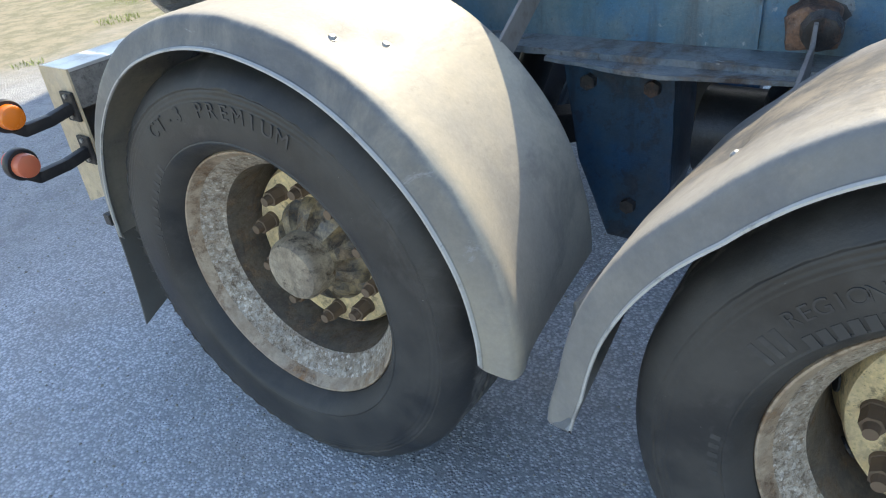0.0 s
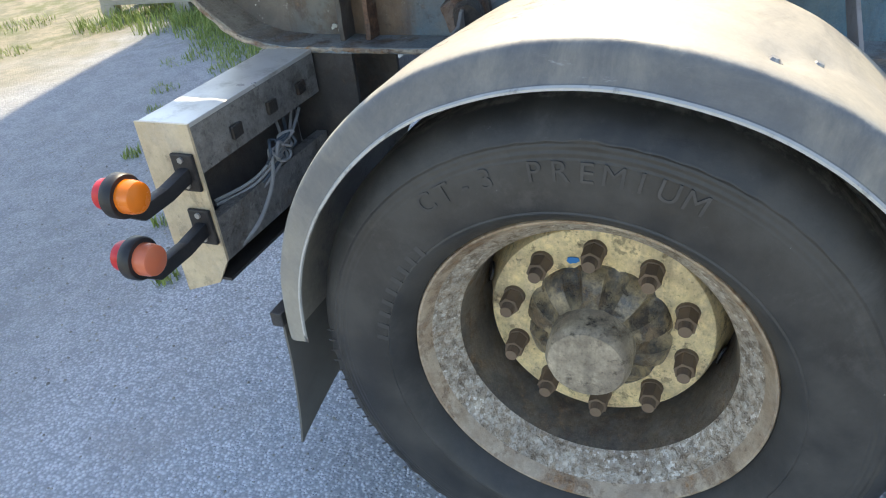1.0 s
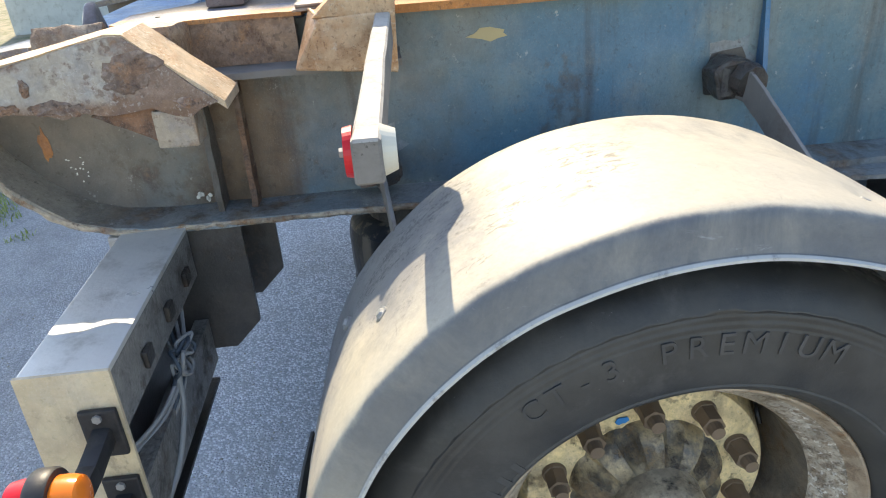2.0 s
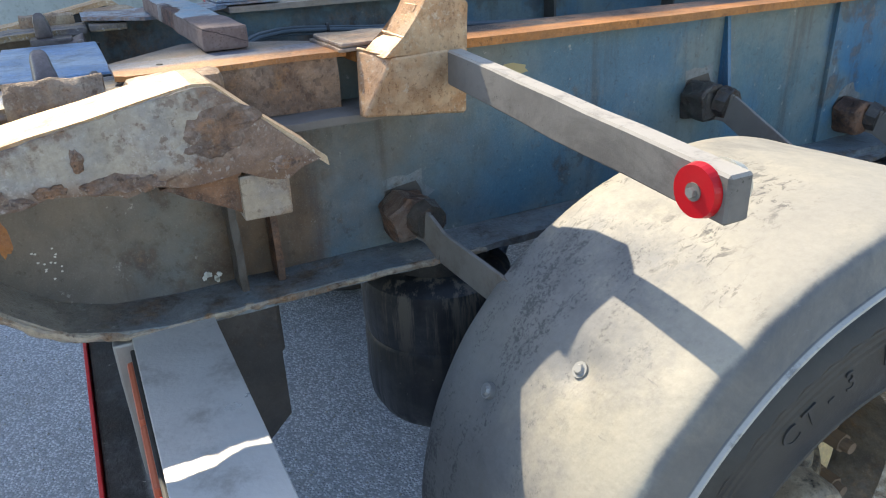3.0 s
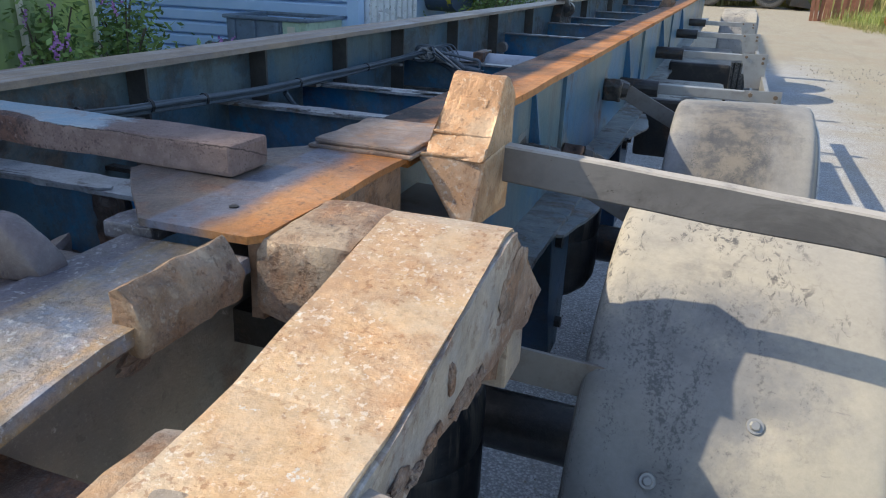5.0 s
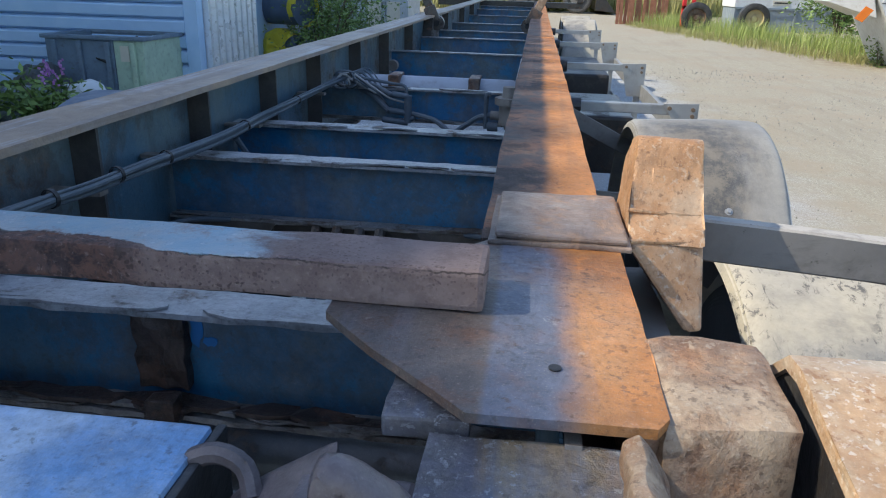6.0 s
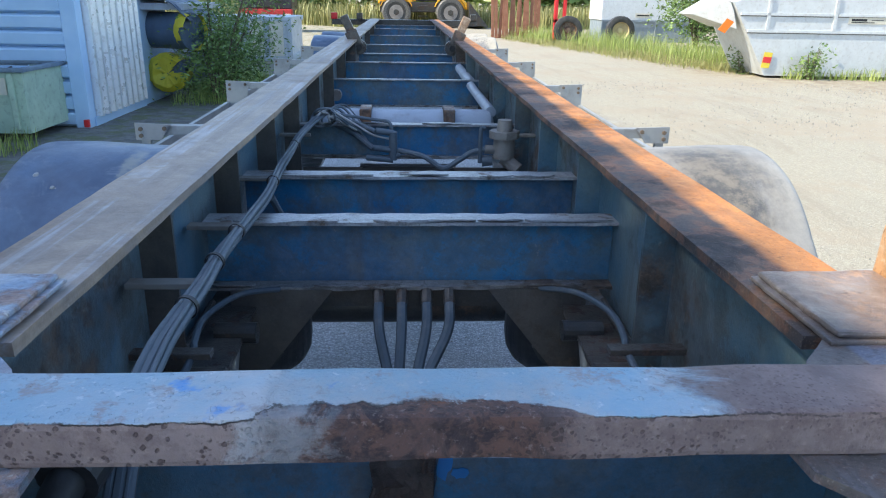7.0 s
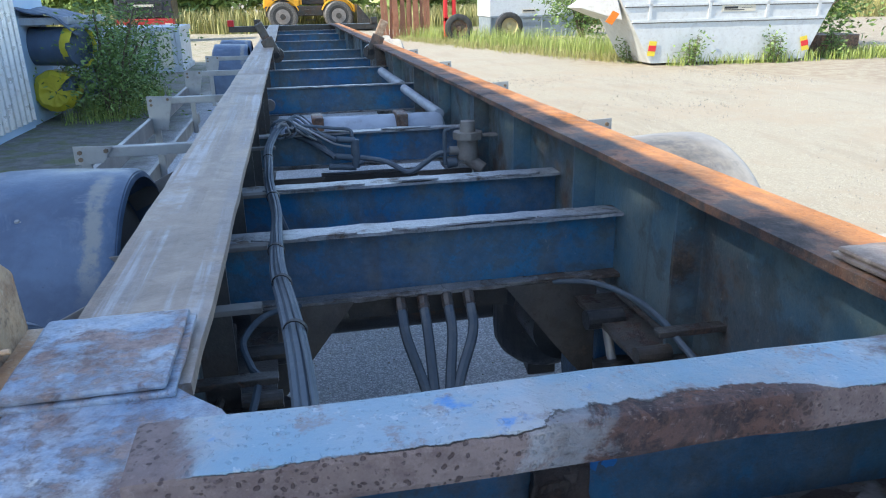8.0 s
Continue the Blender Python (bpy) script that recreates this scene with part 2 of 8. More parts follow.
def lit_top_rubber():
    """Grey rubber with dark stains; sunlight is painted in pale where it faces up."""
    n = Nodes("lit_top_grey_rubber", 0.85)
    col = n.mix(n.step(n.noise(6, 7, 0.7), 0.36, 0.64), (0.215, 0.20, 0.185), (0.16, 0.148, 0.138))
    col = n.mix(n.step(n.noise(3.4, 7, 0.72, at=n.stretch(1, 1, 2), warp=0.5), 0.54, 0.66, 0.0, 0.6), col, (0.10, 0.092, 0.086))
    up = n.node("ShaderNodeSeparateXYZ", Vector=n.node("ShaderNodeNewGeometry").outputs["Normal"]).outputs[2]
    # sunlit top put into the colour: paler on upward faces
    col = n.mix(n.calc("MULTIPLY", n.step(up, 0.5, 0.8), n.step(n.noise(30, 6, 0.7), 0.32, 0.52, 0.45, 0.95)), col, (0.46, 0.425, 0.38))
    col = n.mix(n.step(n.noise(55, 6, 0.75), 0.64, 0.68, 0.0, 0.7), col, (0.06, 0.055, 0.05))
    return n.done(col, 0.85, n.noise(90, 5, 0.7), 0.0012, 0.5)


RUBBER_GREY = lit_top_rubber()
FLAP = plain("rubber_flap", (0.15, 0.145, 0.13), 0.8, 0, 0.4, 60, (0.15, 0.13, 0.11), 0.6)
HOSE = plain("dusty_hose", (0.085, 0.11, 0.135), 0.6, 0, 0.4, 90, (0.20, 0.20, 0.20), 0.6)
CABLE = plain("grey_cable", (0.34, 0.34, 0.33), 0.6, 0, 0.3, 60, amount=0.3)
TANK = plain("grey_blue_air_tank", (0.36, 0.40, 0.46), 0.55, 0.1, 0.3, 50, (0.16, 0.14, 0.12), 0.5)
INNER = worn_steel("dark_inner_web", (0.14, 0.19, 0.205), (0.075, 0.155, 0.215), 0.42, soft=0.10, mottle=0.08, speck=0.5, r_dark=(0.05, 0.038, 0.03), r_light=(0.15, 0.10, 0.07), dust=0.32, dust_colour=(0.19, 0.18, 0.165), flakes=0.15)
END = worn_steel("tan_end_plate", (0.64, 0.52, 0.34), (0.54, 0.43, 0.28), 0.30, r_dark=(0.22, 0.16, 0.10), r_light=(0.40, 0.32, 0.22), size=0.35, soft=0.12, speck=0.3, mottle=0.05, dust=0.3, dust_colour=(0.62, 0.57, 0.48))
CAST = worn_steel("tan_cast_steel", (0.38, 0.26, 0.165), (0.44, 0.33, 0.225), 0.45, r_dark=(0.16, 0.08, 0.045), r_light=(0.38, 0.20, 0.10), size=0.4, soft=0.10, speck=1.0, mottle=0.12, dust=0.3, flakes=0.3, shine=0.25, flecks=(((0.06, 0.035, 0.025), 135, 0.5), ((0.52, 0.44, 0.34), 160, 0.4)))
CLAMP = plain("bracket_paint", (0.26, 0.24, 0.22), 0.7, 0.2, 0.4, 70, (0.12, 0.07, 0.045), 0.6)
BLACK = plain("black_plastic", (0.018, 0.018, 0.02), 0.5, 0, 0.3, 80, (0.09, 0.08, 0.07), 0.4)
ORANGE_LENS = plain("orange_lens", (0.85, 0.20, 0.015), 0.22, 0, 0.15, 40, (0.30, 0.12, 0.05), 0.15)
PINK_LENS = plain("faded_orange_lens", (0.62, 0.155, 0.075), 0.35, 0, 0.2, 40, (0.35, 0.16, 0.10), 0.25)
RED_LENS = plain("red_lens", (0.58, 0.004, 0.012), 0.35, 0, 0.15, 40, (0.25, 0.02, 0.02), 0.15)
WHITE_LENS = plain("white_reflector", (0.62, 0.58, 0.48), 0.3, 0, 0.15, 40, amount=0.2)
YELLOW_TAPE = plain("yellow_tape", (0.78, 0.60, 0.05), 0.35, 0, 0.2, 60, amount=0.2)
RED_TAPE = plain("red_tape", (0.72, 0.03, 0.035), 0.35, 0, 0.2, 60, amount=0.2)


def tyre_rubber():
    n = Nodes("tyre_rubber", 0.72)
    a = n.noise(7, 6, 0.65)
    col = n.mix(n.step(a, 0.35, 0.7), (0.027, 0.027, 0.0265), (0.064, 0.061, 0.056))
    col = n.mix(n.step(n.noise(40, 5, 0.7), 0.58, 0.78, 0.0, 0.3), col, (0.085, 0.082, 0.078))
    col = n.mix(n.step(n.noise(4.5, 7, 0.72, warp=1.2), 0.54, 0.70, 0.0, 0.45), col, (0.095, 0.09, 0.084))
    col = n.mix(n.step(n.noise(90, 5, 0.75), 0.70, 0.74, 0.0, 0.6), col, (0.32, 0.31, 0.29))
    col = n.mix(n.step(n.noise(26, 7, 0.72, at=n.stretch(1, 0.4, 1.6), warp=1.0), 0.66, 0.74, 0.0, 0.35), col, (0.12, 0.115, 0.108))
    own = n.node("ShaderNodeSeparateXYZ", Vector=n.node("ShaderNodeTexCoord").outputs["Object"]).outputs
    rad = n.calc("SQRT", n.calc("ADD", n.calc("MULTIPLY", own[1], own[1]), n.calc("MULTIPLY", own[2], own[2])))
    worn = n.step(n.calc("ADD", rad, n.calc("MULTIPLY", n.noise(30, 6, 0.75), 0.010)), 0.5045, 0.5075)
    col = n.mix(worn, col, n.mix(n.step(n.noise(45, 6, 0.72), 0.4, 0.62), (0.05, 0.048, 0.045), (0.17, 0.16, 0.145)))
    rings = n.calc("SINE", n.calc("MULTIPLY", rad, 620.0))
    band = n.calc("MULTIPLY", n.step(rad, 0.425, 0.432), n.step(rad, 0.462, 0.455))
    h = n.calc("ADD", n.noise(90, 6, 0.7), n.calc("MULTIPLY", n.calc("MULTIPLY", rings, band), 0.5))
    return n.done(col, n.step(a, 0.3, 0.7, 0.42, 0.66), h, 0.0014, 0.5)


def bellows_rubber():
    """Black rubber with pale brown runs down its side."""
    n = Nodes("air_bellows", 0.42)
    runs = n.noise(34, 6, 0.7, at=n.stretch(1, 1, 0.06))
    col = n.mix(n.step(n.noise(12, 6, 0.7), 0.4, 0.7), (0.016, 0.018, 0.022), (0.045, 0.045, 0.045))
    col = n.mix(n.calc("MULTIPLY", n.step(runs, 0.50, 0.62, 0.0, 0.8), n.step(n.axis(2), 0.55, 0.78)), col, (0.16, 0.135, 0.105))
    col = n.mix(n.step(n.noise(60, 5, 0.74), 0.64, 0.70, 0.0, 0.5), col, (0.20, 0.19, 0.18))
    return n.done(col, n.step(runs, 0.4, 0.6, 0.34, 0.6), n.noise(70, 5), 0.0015, 0.5)


BELLOWS = bellows_rubber()


def guard_plastic(name, crown, worn, darkening, smear):
    """Weathered mudguard: chalky crown, side flange with its shade painted in among road smears, rubbed lip, dark
    scuffs and painted-in shade behind the crown.
    darkening: how strongly the flange is darkened; smear: a brown-black smear over the rear slope."""
    n = Nodes(name, 0.55)
    a, b = n.noise(3.2, 7, 0.65), n.noise(24, 8, 0.74)
    own = n.node("ShaderNodeSeparateXYZ", Vector=n.node("ShaderNodeTexCoord").outputs["Object"]).outputs
    col = n.mix(n.step(a, 0.36, 0.64), crown, worn)
    rub = n.noise(9, 9, 0.74, at=n.stretch(1.2, 0.6, 0.6), warp=1.4)
    col = n.mix(n.step(rub, 0.55, 0.75, 0.0, 0.28), col, (0.20, 0.205, 0.215))
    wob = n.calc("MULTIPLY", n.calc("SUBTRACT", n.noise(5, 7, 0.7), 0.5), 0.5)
    # rear slope: scuffed, with its bluish shade painted in as well
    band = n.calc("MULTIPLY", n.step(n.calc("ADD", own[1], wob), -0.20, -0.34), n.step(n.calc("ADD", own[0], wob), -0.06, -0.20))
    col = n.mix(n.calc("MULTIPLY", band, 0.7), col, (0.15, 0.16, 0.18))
    soot = n.calc("MULTIPLY", n.step(own[0], -0.06, -0.26), n.step(n.noise(4.6, 8, 0.7, at=n.stretch(0.7, 1.2, 1.2), warp=0.8), 0.44, 0.62, 0.0, 0.4))
    col = n.mix(soot, col, (0.15, 0.145, 0.14))
    if smear:
        at = n.calc("ADD", n.calc("ABSOLUTE", n.calc("ADD", own[0], 0.24)), n.calc("MULTIPLY", n.calc("SUBTRACT", n.noise(7, 8, 0.75, at=n.stretch(1, 0.35, 0.35)), 0.5), 0.45))
        patch = n.calc("MULTIPLY", n.step(at, 0.24, 0.03), n.step(own[1], 0.12, -0.10))
        col = n.mix(n.calc("MULTIPLY", patch, smear), col, n.mix(n.step(n.noise(13, 8, 0.75), 0.40, 0.60), (0.075, 0.073, 0.07), (0.19, 0.165, 0.13)))
    else:
        crust = n.calc("MULTIPLY", n.step(n.calc("ADD", own[0], wob), -0.02, -0.12), n.calc("MULTIPLY", n.step(own[1], 0.02, -0.12), n.step(own[1], -0.36, -0.26)))
        flake = n.step(n.noise(60, 7, 0.78, at=n.stretch(1.0, 0.5, 0.5), warp=0.8), 0.53, 0.57)
        col = n.mix(n.calc("MULTIPLY", crust, n.calc("MULTIPLY", flake, n.step(n.noise(7, 6, 0.7), 0.42, 0.56))), col, (0.12, 0.112, 0.10))
    # side flange: its shade painted in, stronger higher up, broken up like smears
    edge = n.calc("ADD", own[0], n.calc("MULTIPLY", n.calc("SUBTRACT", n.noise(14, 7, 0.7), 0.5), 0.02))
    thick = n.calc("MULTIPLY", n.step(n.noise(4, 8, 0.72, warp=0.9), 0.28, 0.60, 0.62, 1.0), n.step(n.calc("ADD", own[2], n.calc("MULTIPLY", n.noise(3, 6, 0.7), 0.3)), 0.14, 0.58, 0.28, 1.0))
    flange_shade = n.calc("MULTIPLY", n.step(edge, 0.004, 0.014), n.calc("MULTIPLY", thick, darkening))
    col = n.mix(flange_shade, col, (0.092, 0.10, 0.114))
    rubbed = n.calc("MULTIPLY", n.step(own[0], 0.0325, 0.0345), n.step(n.noise(11, 7, 0.74), 0.34, 0.46, 0.25, 0.9))
    col = n.mix(rubbed, col, (0.50, 0.49, 0.46))
    wipe = n.calc("MULTIPLY", n.step(edge, 0.004, 0.014), n.step(n.noise(5, 8, 0.74, at=n.stretch(1, 0.5, 1.6), warp=1.6), 0.62, 0.68, 0.0, 0.45))
    col = n.mix(wipe, col, (0.36, 0.37, 0.385))
    speck = n.calc("ADD", n.calc("MULTIPLY", n.noise(170, 6, 0.75), 0.45), n.calc("MULTIPLY", n.noise(9, 7, 0.75, at=n.stretch(1.6, 0.5, 0.5)), 0.55))
    col = n.mix(n.calc("MULTIPLY", band, n.step(speck, 0.52, 0.58, 0.0, 0.7)), col, (0.06, 0.063, 0.068))
    col = n.mix(n.step(b, 0.58, 0.72, 0.0, 0.35), col, (0.24, 0.21, 0.18))
    tone = n.calc("MULTIPLY", n.step(n.noise(15, 9, 0.78), 0.30, 0.70, 0.95, 1.05), n.step(n.noise(95, 5, 0.75), 0.34, 0.66, 0.96, 1.04))
    col = n.mix(1.0, col, n.node("ShaderNodeCombineXYZ", X=tone, Y=tone, Z=tone).outputs[0], "MULTIPLY")
    lines = n.noise(60, 5, 0.7, at=n.stretch(0.25, 1.3, 1.3), warp=0.4)
    col = n.mix(n.step(lines, 0.66, 0.72, 0.0, 0.5), col, (0.20, 0.19, 0.185))
    h = n.calc("ADD", n.noise(55, 6), n.calc("MULTIPLY", n.noise(6, 3), 2.5))
    return n.done(col, n.step(a, 0.3, 0.7, 0.40, 0.66), h, 0.002, 0.5)


def gravel_ground():
    """Grey chip-sealed yard that turns to dusty gravel on the sunlit road and to sand and moss at the edges."""
    n = Nodes("gravel_yard", 0.95)
    chips, chip_tint = n.cells(105), n.cells(105, what="Color")
    coarse = n.noise(1.3, 6, 0.6)
    tint = n.node("ShaderNodeSeparateXYZ", Vector=chip_tint).outputs[0]
    # pale bluish seal: part of the skylight in the shade is put into its colour
    grey = n.mix(n.step(tint, 0.1, 0.9), (0.40, 0.425, 0.46), (0.62, 0.645, 0.68))
    grey = n.mix(n.step(n.noise(300, 3, 0.6), 0.57, 0.72, 0.0, 0.4), grey, (0.74, 0.75, 0.76))
    grey = n.mix(n.step(chips, 0.34, 0.70, 0.0, 0.55), grey, (0.17, 0.178, 0.19))
    grey = n.mix(n.step(n.noise(3.1, 7, 0.7), 0.47, 0.68, 0.0, 0.45), grey, (0.30, 0.29, 0.28))
    dusty = n.mix(tint, (0.275, 0.25, 0.183), (0.475, 0.436, 0.33))
    dusty = n.mix(n.step(chips, 0.3, 0.62, 0.0, 0.5), dusty, (0.28, 0.25, 0.21))
    dusty = n.mix(n.step(n.noise(0.55, 8, 0.74), 0.46, 0.60, 0.0, 0.8), dusty, (0.34, 0.285, 0.21))
    dusty = n.mix(n.step(n.noise(0.9, 9, 0.78, at=n.stretch(1.8, 0.35, 1), warp=0.5), 0.52, 0.60, 0.0, 0.5), dusty, (0.27, 0.235, 0.18))
    dusty = n.mix(n.step(n.noise(2.6, 8, 0.74), 0.50, 0.64, 0.0, 0.55), dusty, (0.33, 0.29, 0.225))
    dusty = n.mix(n.step(n.noise(9, 8, 0.75, at=n.stretch(2.2, 0.5, 1)), 0.50, 0.64, 0.0, 0.45), dusty, (0.30, 0.27, 0.205))
    dusty = n.mix(n.step(n.noise(24, 7, 0.75), 0.56, 0.72, 0.0, 0.32), dusty, (0.70, 0.66, 0.56))
    road = n.step(n.calc("ADD", n.axis(0), n.calc("MULTIPLY", coarse, 2.0)), 2.3, 4.1)
    front = n.step(n.calc("ADD", n.axis(1), n.calc("MULTIPLY", coarse, 4.0)), 12.0, 18.0)
    edge = n.calc("ADD", n.calc("ADD", n.calc("MULTIPLY", n.axis(0), 0.835), n.calc("MULTIPLY", n.axis(1), 0.55)), n.calc("MULTIPLY", n.noise(0.8, 8, 0.75), 2.4))
    dirt = n.calc("MULTIPLY", n.step(edge, 14.6, 16.4), n.step(n.axis(0), 5.5, 7.5))
    dusty = n.mix(n.calc("MULTIPLY", dirt, 0.75), dusty, n.mix(n.step(n.noise(3.5, 8, 0.75), 0.40, 0.60), (0.24, 0.185, 0.135), (0.36, 0.32, 0.23)))
    rear = n.step(n.calc("ADD", n.axis(1), n.calc("MULTIPLY", coarse, 1.6)), -3.0, -4.4)
    col = n.mix(n.calc("MAXIMUM", n.calc("MAXIMUM", road, front), rear), grey, dusty)
    # darker, warmer colour towards the rear tones down the shaded yard there
    darkening = n.step(n.calc("ADD", n.axis(1), n.calc("MULTIPLY", n.noise(1.8, 7, 0.7), 1.2)), -0.3, -1.6, 0.0, 0.62)
    col = n.mix(darkening, col, n.mix(n.step(n.noise(7, 8, 0.75), 0.4, 0.6), (0.21, 0.208, 0.20), (0.30, 0.295, 0.28)))
    col = n.mix(n.calc("MULTIPLY", rear, 0.8), col, n.mix(n.step(n.noise(5, 8, 0.75), 0.4, 0.6), (0.30, 0.255, 0.165), (0.16, 0.155, 0.085)))
    soil = n.calc("MULTIPLY", n.step(n.calc("ADD", n.axis(0), n.calc("MULTIPLY", n.noise(2.2, 7, 0.7), 0.9)), -1.15, -1.65), n.step(n.calc("ADD", n.axis(1), n.calc("MULTIPLY", n.noise(1.7, 6, 0.7), 2.0)), 1.6, 3.6))
    soil = n.calc("MULTIPLY", soil, n.step(n.axis(1), 22.0, 15.0))
    col = n.mix(n.calc("MULTIPLY", soil, 0.9), col, n.mix(n.step(n.noise(6, 8, 0.75), 0.38, 0.62), (0.085, 0.082, 0.070), (0.17, 0.165, 0.145)))
    moss = n.calc("MULTIPLY", n.step(n.calc("ADD", n.axis(0), coarse), -1.0, -2.2), n.step(n.noise(2.4, 6, 0.7), 0.46, 0.62, 0.0, 0.75))
    col = n.mix(moss, col, (0.12, 0.14, 0.05))
    h = n.calc("ADD", n.calc("MULTIPLY", n.step(chips, 0.0, 0.6, 1.0, 0.0), 0.8), n.calc("MULTIPLY", n.noise(38, 5, 0.7), 0.7))
    return n.done(col, 0.92, h, 0.007, 0.7)


def leaf_green(name, dark, light):
    n = Nodes(name, 0.6)
    col = n.mix(n.island(), dark, light)
    n.b.inputs["Subsurface Weight"].default_value = 0.0
    return n.done(col, 0.55)


TYRE, GROUND = tyre_rubber(), gravel_ground()
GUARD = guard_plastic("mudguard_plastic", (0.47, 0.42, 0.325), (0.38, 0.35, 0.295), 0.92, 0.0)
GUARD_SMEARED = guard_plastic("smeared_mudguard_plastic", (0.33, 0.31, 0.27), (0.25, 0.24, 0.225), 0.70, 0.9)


def blue_guard():
    """Blue-grey plastic with cloudy scuffs and one pale run down the rear slope."""
    n = Nodes("blue_grey_guard_plastic", 0.4)
    own = n.node("ShaderNodeSeparateXYZ", Vector=n.node("ShaderNodeTexCoord").outputs["Object"]).outputs
    col = n.mix(n.step(n.noise(4, 7, 0.7), 0.34, 0.66), (0.095, 0.145, 0.225), (0.06, 0.09, 0.15))
    col = n.mix(n.step(n.noise(9, 8, 0.74, warp=0.8), 0.52, 0.70, 0.0, 0.4), col, (0.24, 0.27, 0.31))
    off = n.calc("ABSOLUTE", n.calc("ADD", n.calc("ADD", own[0], 0.355), n.calc("MULTIPLY", n.calc("SUBTRACT", n.noise(11, 8, 0.75), 0.5), 0.10)))
    run = n.calc("MULTIPLY", n.step(off, 0.034, 0.012), n.calc("MULTIPLY", n.step(own[1], 0.02, 0.10), n.step(own[1], 0.52, 0.40)))
    col = n.mix(n.calc("MULTIPLY", run, n.step(n.noise(26, 7, 0.72), 0.34, 0.56, 0.35, 0.9)), col, (0.27, 0.265, 0.235))
    col = n.mix(n.step(n.noise(60, 6, 0.74), 0.64, 0.68, 0.0, 0.5), col, (0.03, 0.04, 0.06))
    return n.done(col, n.step(n.noise(5, 6, 0.6), 0.3, 0.7, 0.28, 0.55), n.calc("ADD", n.noise(45, 5), n.calc("MULTIPLY", n.noise(7, 3), 2.0)), 0.002, 0.5)


GUARD_BLUE = blue_guard()
BARREL = worn_steel("brown_rim_barrel", (0.17, 0.145, 0.115), (0.11, 0.10, 0.09), 0.40, r_dark=(0.09, 0.062, 0.042), r_light=(0.26, 0.17, 0.095), size=0.2, soft=0.12, speck=0.4, dust=0.3)
LEAF = leaf_green("bush_leaves", (0.06, 0.12, 0.026), (0.21, 0.31, 0.08))
HEDGE = leaf_green("hedge_leaves", (0.10, 0.18, 0.035), (0.32, 0.40, 0.10))
GRASS = leaf_green("grass", (0.15, 0.22, 0.04), (0.37, 0.42, 0.12))
DRY_GRASS = leaf_green("dry_grass", (0.17, 0.19, 0.05), (0.40, 0.36, 0.15))
PURPLE = leaf_green("purple_flowers", (0.30, 0.10, 0.34), (0.50, 0.25, 0.52))
BARK = plain("stems", (0.12, 0.09, 0.06), 0.85)


# ---- mesh helpers ----
def mesh_of(bm, name, smooth=False):
    me = bpy.data.meshes.new(name)
    bmesh.ops.recalc_face_normals(bm, faces=bm.faces)
    bm.to_mesh(me)
    bm.free()
    if smooth:
        for p in me.polygons:
            p.use_smooth = True
        me.set_sharp_from_angle(angle=radians(32))
    return me


def part(name, bm, material, parent, label="", at=None, smooth=False):
    """Links a bmesh (or a mesh that is already there) as one object under a thing or a part."""
    me = bm if isinstance(bm, bpy.types.Mesh) else mesh_of(bm, name, smooth)
    if not me.materials:
        me.materials.append(material)
    ob = new(name, me)
    if parent is not None:
        ob.parent = parent
    if at is not None:
        ob.matrix_local = at
    return tagged(ob, label)


def thing(name, label, category, group="", kind="", at=(0, 0, 0)):
    ob = new(name)
    ob.location = at
    ob.empty_display_size = 0.1
    return tagged(ob, label, category, group, kind)


def box(bm, lo, hi, bevel=0.0, m=None, segs=2):
    lo, hi = Vector(lo), Vector(hi)
    r = bmesh.ops.create_cube(bm, size=1.0)
    vs = r["verts"]
    for v in vs:
        v.co = Vector([(lo[i] + hi[i]) / 2 + v.co[i] * (hi[i] - lo[i]) for i in range(3)])
    if bevel:
        es = list({e for v in vs for e in v.link_edges})
        o = bmesh.ops.bevel(bm, geom=es, offset=bevel, segments=segs, affect="EDGES", profile=0.6)
        vs = list({v for f in o["faces"] for v in f.verts} | {v for v in vs if v.is_valid})
    if m is not None:
        bmesh.ops.transform(bm, matrix=m, verts=vs)
    return bm


def prism(bm, outline, axis, a, b, bevel=0.0):
    """A closed outline of (u, v) pairs drawn out along axis x, y or z from a to b."""
    def place(u, v, w):
        return {"x": (w, u, v), "y": (u, w, v), "z": (u, v, w)}[axis]
    va = [bm.verts.new(place(u, v, a)) for u, v in outline]
    vb = [bm.verts.new(place(u, v, b)) for u, v in outline]
    fs = [bm.faces.new(va[::-1]), bm.faces.new(vb)]
    k = len(outline)
    fs += [bm.faces.new((va[i], va[(i + 1) % k], vb[(i + 1) % k], vb[i])) for i in range(k)]
    if bevel:
        bmesh.ops.bevel(bm, geom=list({e for f in fs for e in f.edges}), offset=bevel, segments=2, affect="EDGES", profile=0.6)
    return bm


def rod(bm, p, q, r, r2=None, segs=16):
    p, q = Vector(p), Vector(q)
    d = q - p
    m = Matrix.Translation((p + q) / 2) @ d.to_track_quat("Z", "Y").to_matrix().to_4x4()
    bmesh.ops.create_cone(bm, cap_ends=True, segments=segs, radius1=r, radius2=r if r2 is None else r2, depth=d.length, matrix=m)
    return bm


